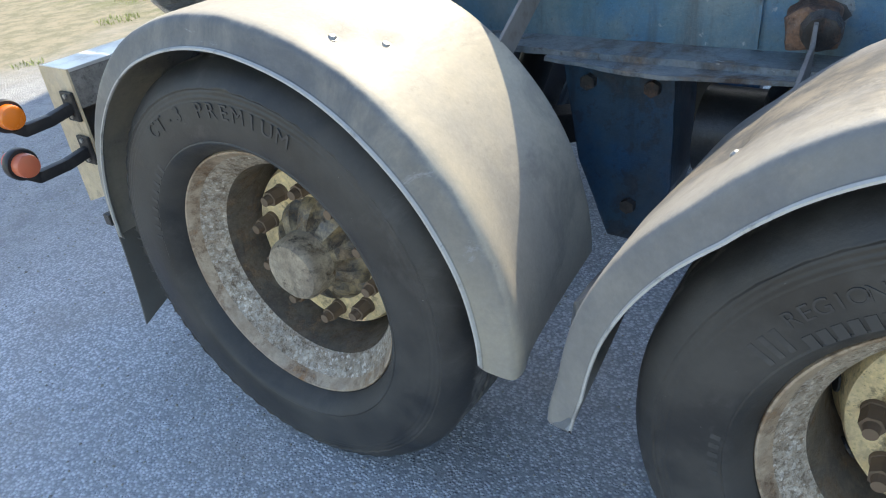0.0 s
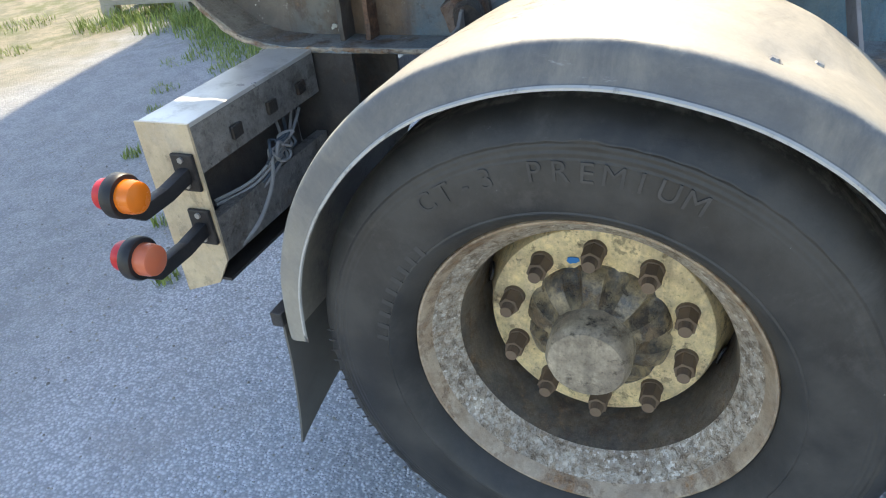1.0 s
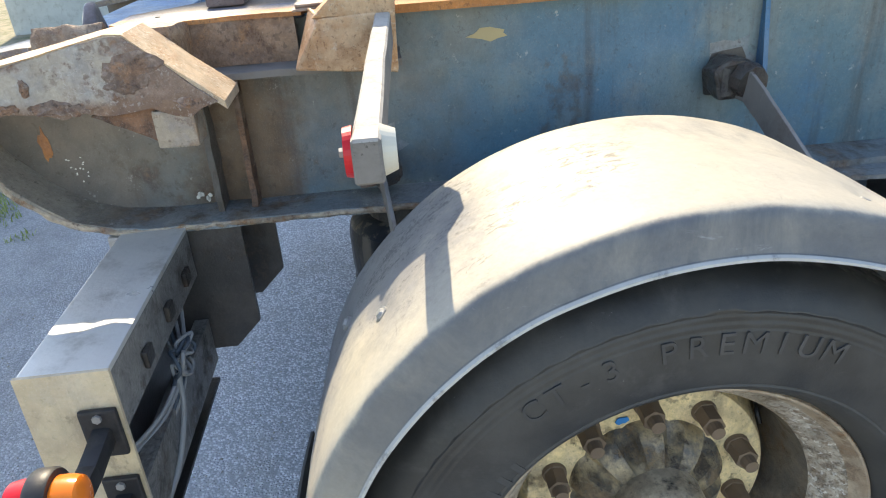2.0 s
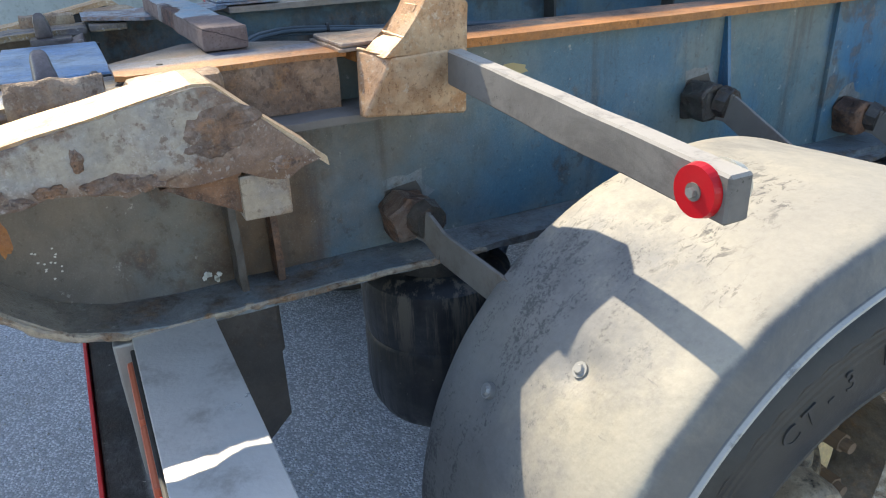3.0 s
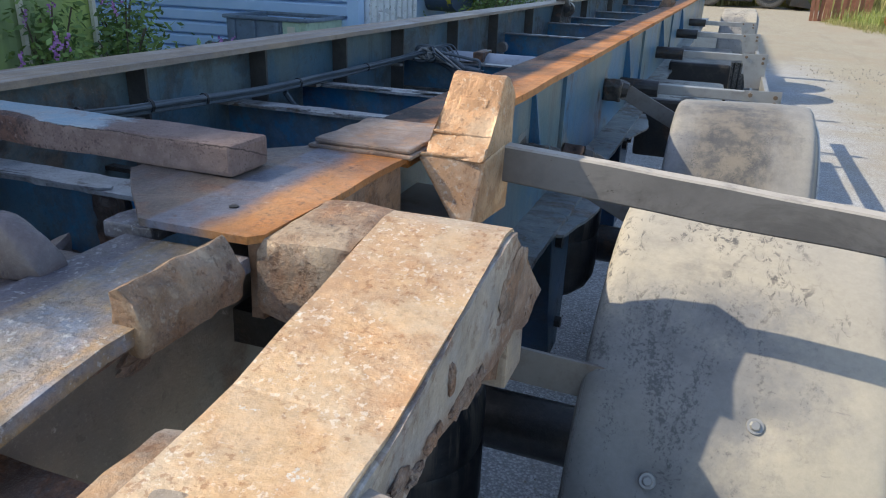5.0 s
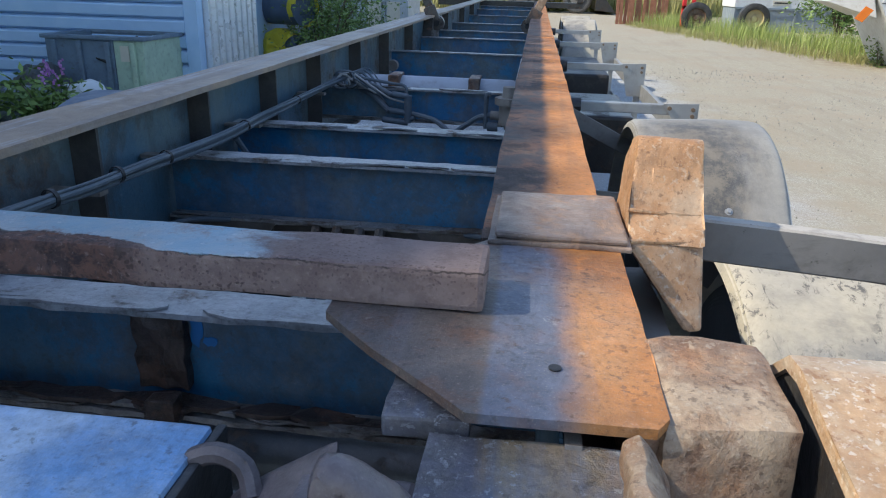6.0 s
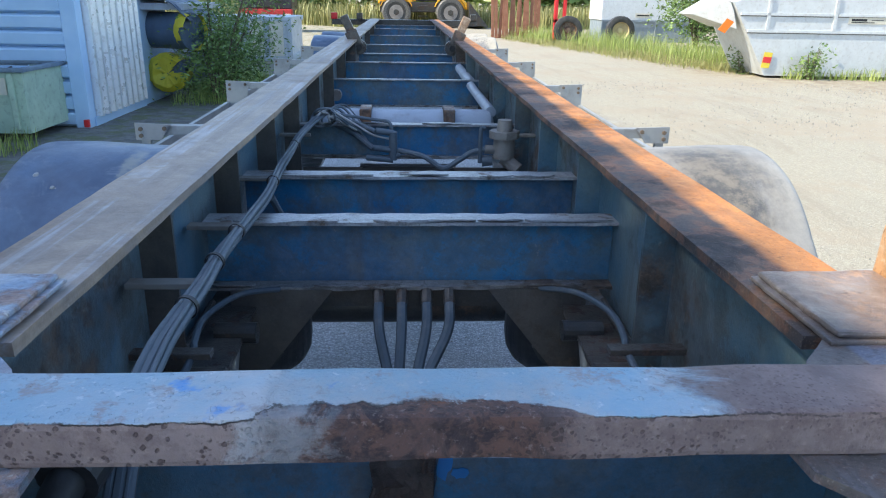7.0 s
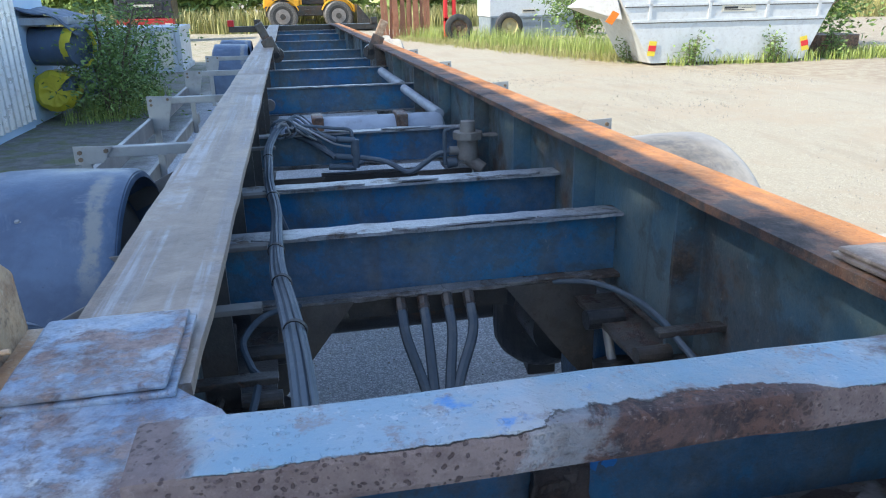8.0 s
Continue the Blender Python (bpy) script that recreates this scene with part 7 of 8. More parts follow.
def blue_shed():
    """Shed in horizontal steel boards with a pale ribbed double door on its flank."""
    x0, y0, h = -3.88, 7.95, 2.7
    n = Nodes("blue_grey_boards", 0.5)
    siding = n.done(n.mix(n.step(n.noise(1.6, 5), 0.3, 0.7), (0.36, 0.54, 0.76), (0.45, 0.62, 0.82)), 0.42, n.noise(30, 4), 0.001, 0.4)
    door_m = plain("pale_ribbed_door", (0.76, 0.79, 0.82), 0.32, 0.3, 0.25, 8, (0.28, 0.22, 0.17), 0.5)
    shed = thing("storage_shed", "blue-grey boarded shed with pale ribbed doors", "shed", at=(x0, y0, 0))
    part("wall", box(bmesh.new(), (-5.4, 0.05, 0), (-0.05, 3.4, h)), siding, shed)
    board = mesh_of(prism(bmesh.new(), [(0.02, 0.0), (-0.045, 0.030), (-0.050, 0.150), (-0.040, 0.165), (0.02, 0.185), (0.045, 0.185), (0.045, 0.0)], "x", -5.4, -0.20), "board")
    for k in range(14):
        part("board", board, siding, shed, "", Matrix.Translation((0, 0.0, 0.02 + 0.19 * k)))
    part("corner_post", box(bmesh.new(), (-0.20, -0.04, 0), (-0.02, 0.14, h), 0.008), siding, shed)
    for k, (a, b) in enumerate(((0.16, 1.00), (1.02, 1.84))):
        rib = []
        count = 8
        for i in range(count + 1):
            y = a + (b - a) * i / count
            rib += [(y, 0.0 if i % 2 else 0.055), (min(y + 0.07, b), 0.0 if i % 2 else 0.055)]
        bm = prism(bmesh.new(), [(x, y) for y, x in rib] + [(-0.03, b), (-0.03, a)], "z", 0.12, h - 0.1)
        part("door", bm, door_m, shed, "pale ribbed steel door leaf")
    part("door_frame", box(bmesh.new(), (-0.06, 0.08, 0), (0.0, 1.94, 0.12), 0.004), siding, shed)
    part("roof", box(bmesh.new(), (-5.6, -0.15, h), (0.12, 3.6, h + 0.12), 0.01), siding, shed)
    part("red_marker", box(bmesh.new(), (-0.09, -0.09, 0.02), (-0.03, -0.04, 0.11), 0.008), RED_TAPE, shed)


blue_shed()


def green_bin():
    """Open steel bin, one half green, one half grown blue-grey, scrap lying in it."""
    n = plain("green_grey_bin", (0.42, 0.55, 0.42), 0.55, 0, 0.3, 10, (0.12, 0.14, 0.13), 0.5)
    grey = plain("blue_grey_bin", (0.17, 0.235, 0.31), 0.5, 0.1, 0.4, 10, (0.09, 0.10, 0.11), 0.6)
    b = thing("waste_bin", "open blue-grey and green steel bin full of scrap", "bin", at=(-4.78, 7.45, 0))
    for k, (x0, x1, m) in enumerate(((-0.62, 0.24, grey), (0.25, 0.62, n))):
        for y0, y1 in ((-0.48, -0.455), (0.455, 0.48)):
            part("wall", box(bmesh.new(), (x0, y0, 0.10), (x1, y1, 0.76), 0.008), m, b)
    for x, m in ((-0.62, grey), (0.595, n)):
        part("wall", box(bmesh.new(), (x, -0.454, 0.10), (x + 0.025, 0.454, 0.76), 0.008), m, b)
    part("floor", box(bmesh.new(), (-0.594, -0.454, 0.10), (0.594, 0.454, 0.14)), BLACK, b)
    for lo, hi in (((-0.66, -0.52, 0.762), (0.66, -0.45, 0.81)), ((-0.66, 0.45, 0.762), (0.66, 0.52, 0.81)), ((-0.66, -0.448, 0.762), (-0.59, 0.448, 0.81)), ((0.59, -0.448, 0.762), (0.66, 0.448, 0.81))):
        part("rim", box(bmesh.new(), lo, hi, 0.012), grey, b)
    for x in (-0.5, -0.18, 0.18, 0.5):
        part("rib", box(bmesh.new(), (x - 0.03, -0.525, 0.15), (x + 0.03, -0.481, 0.745), 0.01), n if x > 0.2 else grey, b)
    part("label_plate", box(bmesh.new(), (0.33, -0.492, 0.52), (0.44, -0.4805, 0.70)), WHITE_LENS, b)
    rnd = random.Random(12)
    for k in range(9):
        m = Matrix.Translation((rnd.uniform(-0.4, 0.4), rnd.uniform(-0.3, 0.3), rnd.uniform(0.5, 0.74))) @ Euler((rnd.uniform(-0.4, 0.4), rnd.uniform(-0.3, 0.3), rnd.uniform(0, 3))).to_matrix().to_4x4()
        part("scrap_sheet", box(bmesh.new(), (-0.25, -0.08, -0.01), (0.25, 0.08, 0.01), 0.004, m), (UNDER, GALV, BLACK, RUST_DARK)[k % 4], b)


def scrap_bag(at, size, colour, label, seed):
    """Slumped, creased plastic sack."""
    bm = bmesh.new()
    bmesh.ops.create_icosphere(bm, subdivisions=4, radius=1.0)
    for v in bm.verts:
        d = noise.noise(v.co * 1.7 + Vector((seed, 0, 0))) * 0.35 + abs(noise.noise(v.co * 4.5 + Vector((0, seed, 0)))) * 0.22
        v.co *= 1 + d
        v.co = Vector((v.co.x * size[0], v.co.y * size[1], max(v.co.z, -0.55) * size[2] + 0.55 * size[2]))
    part("sack", bm, plain("sack_plastic_" + str(seed), colour, 0.4, 0, 0.3, 30, amount=0.3), thing("scrap_sack", label, "sack", "sacks by the bin", at=at), smooth=True)


scrap_bag((-4.45, 6.15, 0), (0.26, 0.24, 0.24), (0.62, 0.66, 0.70), "slumped white plastic sack beside the bin", 3)
scrap_bag((-4.95, 5.85, 0), (0.34, 0.26, 0.22), (0.20, 0.24, 0.28), "slumped blue-grey plastic sack among weeds", 5)
scrap_bag((-5.25, 6.6, 0), (0.30, 0.30, 0.30), (0.05, 0.055, 0.06), "slumped black plastic sack beside the bin", 8)
green_bin()


NAVY = plain("navy_plastic", (0.075, 0.11, 0.17), 0.5, 0, 0.3, 20)


def fabric_rolls():
    y_m = plain("yellow_wrap", (0.55, 0.47, 0.03), 0.5, 0, 0.4, 12, (0.25, 0.20, 0.04), 0.4)
    for x, z in ((-3.66, 1.06), (-3.66, 0.45)):
        r = thing("pipe_roll", "dark blue roll with torn yellow wrapping at its end", "roll", "stacked rolls", at=(x - (0 if z < 0.8 else 0.75), 11.6 - (0 if z < 0.8 else 0.75), z))
        bm = bmesh.new()
        lathe(bm, [(-1.3, 0.0), (-1.3, 0.27), (0.9, 0.27), (0.9, 0.0)], 32)
        turn = Matrix.Rotation(radians(90 if z < 0.8 else 155), 4, "Z")
        part("core", bm, NAVY, r, "", turn, smooth=True)
        bm = bmesh.new()
        low = z < 0.8
        lathe(bm, [(-1.33, 0.02 if low else 0.245), (-1.36, 0.12 if low else 0.26), (-1.37, 0.22 if low else 0.272), (-1.30, 0.29), (-1.22, 0.295), (-1.0 if low else -1.2, 0.288)], 56)
        fray(bm, 0.035 if low else 0.02, 9)
        fray(bm, 0.012, 30)
        for v in list(bm.verts):
            if noise.noise(v.co * 4.0 + Vector((0, 3, z * 9))) > (0.42 if low else 0.16) and v.co.x < -1.1:
                bm.verts.remove(v)
        part("wrapping", bm, y_m, r, "crumpled yellow wrapping", turn, smooth=True)
    bm = hull(bmesh.new(), [(x, y, z) for x in (-4.6, -3.3) for y, z in ((10.2, 1.36), (10.2, 1.46), (12.5, 1.36), (12.5, 1.46))], 0.01)
    part("board", bm, TANK, thing("grey_board", "pale grey board laid over the rolls", "board"))
    bm = bmesh.new()
    rows = []
    for i in range(15):
        x = -4.75 + 0.11 * i
        rows.append([(x, 10.1 + 0.2 * j, 1.50 + 0.16 * math.exp(-((i - 5) / 3.2) ** 2) + 0.05 * noise.noise(Vector((i * 0.5, j * 0.5, 2))) - 0.045 * max(0, i - 11) ** 1.6) for j in range(10)])
    top = [[bm.verts.new(p) for p in r] for r in rows]
    low = [[bm.verts.new((p[0], p[1], p[2] - 0.02)) for p in r] for r in rows]
    for i in range(14):
        for j in range(9):
            bm.faces.new((top[i][j], top[i + 1][j], top[i + 1][j + 1], top[i][j + 1]))
            bm.faces.new((low[i][j + 1], low[i + 1][j + 1], low[i + 1][j], low[i][j]))
    for i in range(14):
        for j in (0, 9):
            bm.faces.new((top[i][j], top[i + 1][j], low[i + 1][j], low[i][j]))
    for j in range(9):
        for i in (0, 14):
            bm.faces.new((top[i][j], top[i][j + 1], low[i][j + 1], low[i][j]))
    part("cover", bm, NAVY, thing("tarpaulin", "dark blue tarpaulin draped over the board", "tarpaulin"), smooth=True)


fabric_rolls()


def corrugated(name, at, length, height, depth, colour, label, category, turn=0.0, step=0.14):
    m = plain(name + "_paint", colour, 0.45, 0.3, 0.3, 5, (0.25, 0.24, 0.22), 0.4)
    c = thing(name, label, category, at=at)
    c.rotation_euler = (0, 0, radians(turn))
    out, k = [], int(length / step)
    for i in range(k):
        x = -length / 2 + i * step
        out += [(x, 0.0), (x + step * 0.35, 0.0), (x + step * 0.5, -0.035), (x + step * 0.85, -0.035)]
    part("wall", prism(bmesh.new(), out + [(length / 2, 0.0), (length / 2, depth), (-length / 2, depth)], "z", 0.12, height), m, c)
    part("frame", box(bmesh.new(), (-length / 2 - 0.05, -0.05, 0.0), (length / 2 + 0.05, depth, 0.13), 0.01), m, c)
    part("frame", box(bmesh.new(), (-length / 2 - 0.05, -0.05, height - 0.06), (length / 2 + 0.05, depth, height + 0.06), 0.01), m, c)
    for x in (-length / 2, length / 2):
        part("corner_post", box(bmesh.new(), (x - 0.06, -0.06, 0.0), (x + 0.06, 0.06, height), 0.01), m, c)
    return c


corrugated("low_container", (-5.25, 18.1, 0), 4.6, 1.02, 2.3, (0.50, 0.54, 0.58), "low silver-blue corrugated steel container", "container")
for x in (-3.95, -3.45):
    part("board", box(bmesh.new(), (x, 18.02, 0.12), (x + 0.34, 18.045, 0.98), 0.004), WHITE_LENS, thing("pale_board", "pale board leaning on the low silver container", "board", "boards on the container"))


def skip(at):
    """Pale open skip with sloping ends, ribs and red-yellow marker boards."""
    m = plain("pale_skip_paint", (0.58, 0.60, 0.60), 0.55, 0, 0.2, 6, (0.30, 0.25, 0.20), 0.4)
    s = thing("waste_skip", "pale grey open skip with red and yellow marker boards", "skip", at=at)
    s.rotation_euler = (0, 0, radians(-2))
    s.scale = (1.24, 1.0, 1.0)
    out = [(-2.35, 1.62), (-1.62, 0.06), (1.62, 0.06), (2.25, 1.75), (-1.95, 1.75)]
    part("body", prism(bmesh.new(), out, "y", 0.0, 1.9), m, s)
    part("nose", hull(bmesh.new(), [(-2.30, 0.1, 1.45), (-2.30, 1.8, 1.45), (-2.95, 0.5, 1.35), (-2.95, 1.4, 1.35), (-2.2, 0.1, 1.05), (-2.2, 1.8, 1.05), (-2.4, 0.1, 1.68), (-2.4, 1.8, 1.68)], 0.01), m, s)
    dark = plain("skip_rib_shadow", (0.16, 0.16, 0.16), 0.7)
    for z, a, b in ((1.02, -2.05, 1.95), (1.38, -2.2, -0.55), (1.38, -0.45, 2.1)):
        part("rib", box(bmesh.new(), (a, -0.035, z - 0.03), (b, 0.0, z + 0.03), 0.004), m, s)
        # dark strip below the rib paints in its shadow
        part("rib_shadow_gap", box(bmesh.new(), (a, -0.006, z - 0.052), (b, 0.0, z - 0.031)), dark, s)
    for x in (-1.7, -0.5, 0.7, 1.8):
        part("rib", box(bmesh.new(), (x - 0.03, -0.035, 1.03), (x + 0.03, 0.0, 1.75), 0.004), m, s)
    for x, z, t in ((-1.62, 0.40, 6), (1.58, 0.42, -14)):
        mm = Matrix.Translation((x, -0.03, z)) @ Matrix.Rotation(radians(t), 4, "Y")
        bd = part("marker_board", box(bmesh.new(), (-0.075, -0.006, -0.17), (0.075, 0.006, 0.17), 0.0, mm), YELLOW_TAPE, s, "yellow and red marker board")
        part("red_band", box(bmesh.new(), (-0.076, -0.009, -0.06), (0.076, -0.006, 0.07), 0.0, mm), RED_TAPE, bd)
    mm = Matrix.Translation((-2.45, -0.0, 1.12)) @ Matrix.Rotation(radians(30), 4, "Y")
    part("marker_board", box(bmesh.new(), (-0.075, -0.036, -0.14), (0.075, -0.02, 0.14), 0.0, mm), ORANGE_LENS, s)
    sign = part("name_sign", box(bmesh.new(), (-0.25, -0.012, 1.20), (0.45, -0.001, 1.34), 0.0), WHITE_LENS, s, "small sign with dark marks")
    for x, w, z, hh in ((-0.20, 0.28, 1.285, 0.05), (-0.20, 0.42, 1.235, 0.018), (0.16, 0.22, 1.285, 0.012)):
        part("sign_bar", box(bmesh.new(), (x, -0.015, z - hh / 2), (x + w, -0.0121, z + hh / 2)), BLACK, sign)


skip((10.1, 15.0, 0))


def loose_tyre(at, tilt, turn, label, rim_colour=None):
    t = thing("loose_tyre", label, "tyre", "tyres on the verge", at=at)
    t.rotation_euler = (radians(tilt), 0, radians(turn))
    t.scale = (1.12, 1.12, 1.12)
    bm = bmesh.new()
    lathe(bm, [(-0.14, 0.29), (-0.15, 0.33), (-0.155, 0.42), (-0.13, 0.48), (0.13, 0.48), (0.155, 0.42), (0.15, 0.33), (0.14, 0.29)], 40)
    part("tyre", bm, TYRE, t, "", smooth=True)
    bm = bmesh.new()
    lathe(bm, [(-0.12, 0.295), (-0.06, 0.27), (-0.05, 0.12), (-0.09, 0.08), (-0.09, 0.0)], 32)
    part("rim", bm, rim_colour or RUST_DARK, t, "", smooth=True)


loose_tyre((6.30, 27.6, 0.50), 0, 84, "old truck tyre on a rusty rim, standing in grass")
loose_tyre((8.35, 27.6, 0.52), 6, 88, "truck tyre with a cream rim leaning on a hutch", OLD_CREAM)


def hutch(at):
    """White site hutch over a grey-blue panelled base."""
    white = plain("hutch_white", (0.66, 0.68, 0.68), 0.5, 0, 0.2, 5, (0.34, 0.31, 0.27), 0.35)
    grey = plain("hutch_grey", (0.25, 0.30, 0.34), 0.5, 0.1, 0.3, 5, (0.17, 0.16, 0.14), 0.4)
    h = thing("steel_hutch", "white steel site hutch on a grey panelled base", "hutch", at=at)
    part("base", box(bmesh.new(), (-1.9, 0.03, 0), (1.9, 2.0, 0.86), 0.01), grey, h)
    part("body", box(bmesh.new(), (-1.95, 0.0, 0.86), (1.4, 2.05, 2.7), 0.02), white, h)
    part("side_body", box(bmesh.new(), (1.41, 0.1, 0.86), (1.9, 2.0, 2.5), 0.02), white, h)
    for x in (-1.9, -0.75, 0.35, 1.45, 1.86):
        part("post", box(bmesh.new(), (x - 0.03, -0.03, 0.0), (x + 0.03, 0.029, 0.84), 0.006), grey, h)
    part("rail", box(bmesh.new(), (-1.92, -0.05, 0.80), (1.92, -0.031, 0.88), 0.006), grey, h)
    sign = part("name_sign", box(bmesh.new(), (-0.55, -0.02, 0.98), (0.05, -0.002, 1.14)), WHITE_LENS, h)
    part("sign_bar", box(bmesh.new(), (-0.50, -0.026, 1.04), (0.0, -0.0201, 1.09)), BLACK, sign)


hutch((9.95, 29.2, 0))


def timber_stack():
    m = plain("red_brown_timber", (0.34, 0.15, 0.09), 0.8, 0, 0.5, 8, (0.20, 0.13, 0.09), 0.5)
    t = thing("timber_stack", "upright red-brown timber boards", "timber", at=(4.75, 31.0, 0))
    rnd = random.Random(4)
    for k in range(14):
        x = -0.95 + 0.15 * k
        mm = Matrix.Translation((x, 0.1 * rnd.random(), 0)) @ Matrix.Rotation(radians(rnd.uniform(-3, 3)), 4, "Y")
        part("board", box(bmesh.new(), (-0.065, 0, 0), (0.065, 0.05, 2.2 + 0.3 * rnd.random()), 0.004, mm), m, t)
    r = thing("red_implement", "red steel farm implement frame", "machine", at=(6.2, 28.6, 0))
    part("frame", box(bmesh.new(), (-0.25, 0, 0.0), (-0.12, 0.2, 2.2), 0.01), RED_TAPE, r)
    part("frame", box(bmesh.new(), (-0.25, 0, 0.75), (0.5, 0.2, 0.88), 0.01), RED_TAPE, r)
    part("frame", box(bmesh.new(), (0.1, 0, 0.6), (0.22, 0.2, 2.0), 0.01), RED_TAPE, r)


timber_stack()


def loader():
    m = plain("loader_yellow", (0.80, 0.40, 0.02), 0.5, 0, 0.2, 8, amount=0.25)
    w = thing("wheel_loader", "orange-yellow wheel loader parked far off", "loader", at=(0.25, 41.5, 0))
    w.scale = (1.1, 1.1, 1.1)
    part("chassis", box(bmesh.new(), (-1.5, 0.2, 0.75), (2.0, 2.3, 1.25), 0.05), UNDER, w)
    part("engine_hood", hull(bmesh.new(), [(x, y, z) for x, z in ((-1.6, 1.15), (-1.5, 2.15), (0.2, 2.45), (0.2, 1.15)) for y in (0.25, 2.25)], 0.06), m, w)
    part("grille", box(bmesh.new(), (-1.1, 0.20, 1.45), (-0.3, 0.249, 2.0), 0.01), BLACK, w)
    part("cab", hull(bmesh.new(), [(x, y, z) for x, z in ((0.2, 1.3), (0.25, 3.4), (1.35, 3.4), (1.6, 1.3)) for y in (0.4, 2.0)], 0.05), BLACK, w)
    for x in (0.22, 1.45):
        part("cab_post", hull(bmesh.new(), [(x + a, y, z) for a in (0.0, 0.12) for y in (0.34, 0.40) for z in (1.3, 3.4)], 0.01), m, w)
    part("cab_roof", box(bmesh.new(), (0.1, 0.3, 3.4), (1.5, 2.1, 3.55), 0.04), m, w)
    for x in (-0.65, 2.1):
        bm = bmesh.new()
        lathe(bm, [(-0.3, 0.0), (-0.3, 0.36), (-0.33, 0.42), (-0.33, 0.65), (-0.25, 0.75), (0.25, 0.75), (0.33, 0.65), (0.33, 0.0)], 36)
        for v in bm.verts:
            if math.hypot(v.co.y, v.co.z) > 0.7 and math.sin(18 * math.atan2(v.co.z, v.co.y)) > 0:
                v.co.y, v.co.z = v.co.y * 0.95, v.co.z * 0.95
        part("tyre", bm, TYRE, w, "", Matrix.Translation((x, -0.25, 0.75)) @ Matrix.Rotation(radians(90), 4, "Z"), smooth=True)
        part("rim", rod(bmesh.new(), (x, -0.60, 0.75), (x, -0.56, 0.75), 0.36, 0.30, 24), CLAMP, w)
        part("hub", rod(bmesh.new(), (x, -0.64, 0.75), (x, -0.60, 0.75), 0.14, 0.12, 18), UNDER, w)
        bm = bmesh.new()
        lathe(bm, [(-0.34, 0.82), (0.30, 0.82), (0.30, 0.86), (-0.34, 0.86)], 18, True, radians(20), radians(140))
        part("fender", bm, m, w, "", Matrix.Translation((x, -0.2, 0.75)) @ Matrix.Rotation(radians(90), 4, "Z"))
    for z in (0.55, 0.80, 1.05):
        part("ladder_step", box(bmesh.new(), (0.45, -0.35, z), (0.95, -0.05, z + 0.04), 0.005), UNDER, w)
    part("arm", hull(bmesh.new(), [(x, y, z) for x, z in ((1.5, 1.9), (1.6, 1.5), (2.4, 1.7), (3.4, 0.7), (3.3, 1.0)) for y in (0.3, 0.55)], 0.03), m, w)
    part("bucket", hull(bmesh.new(), [(3.0, -1, 0.2), (3.0, 2.8, 0.2), (4.0, -1, 0.1), (4.0, 2.8, 0.1), (3.0, -1, 1.3), (3.0, 2.8, 1.3)], 0.02), UNDER, w)


loader()


def far_truck():
    t = thing("parked_truck", "parked red and black lorry cab", "truck", at=(-6.4, 34, 0))
    part("cab", box(bmesh.new(), (-1.2, 0, 0.95), (1.2, 2.0, 3.2), 0.1), plain("truck_dark", (0.03, 0.03, 0.04), 0.35), t)
    part("bumper", box(bmesh.new(), (-1.22, -0.12, 0.45), (1.22, 0.3, 1.0), 0.05), plain("truck_red", (0.45, 0.03, 0.03), 0.35), t)
    part("grille", box(bmesh.new(), (-0.8, -0.03, 1.05), (0.8, 0.02, 1.7), 0.02), BLACK, t)
    part("badge_bar", box(bmesh.new(), (-0.45, -0.05, 1.50), (0.45, -0.031, 1.60)), WHITE_LENS, t)
    for x in (-1.0, 1.0):
        part("headlight", box(bmesh.new(), (x - 0.16, -0.14, 0.62), (x + 0.16, -0.119, 0.80), 0.01), WHITE_LENS, t)
        part("wheel", rod(bmesh.new(), (x - 0.15, 0.7, 0.5), (x + 0.15, 0.7, 0.5), 0.5, None, 28), TYRE, t)


far_truck()


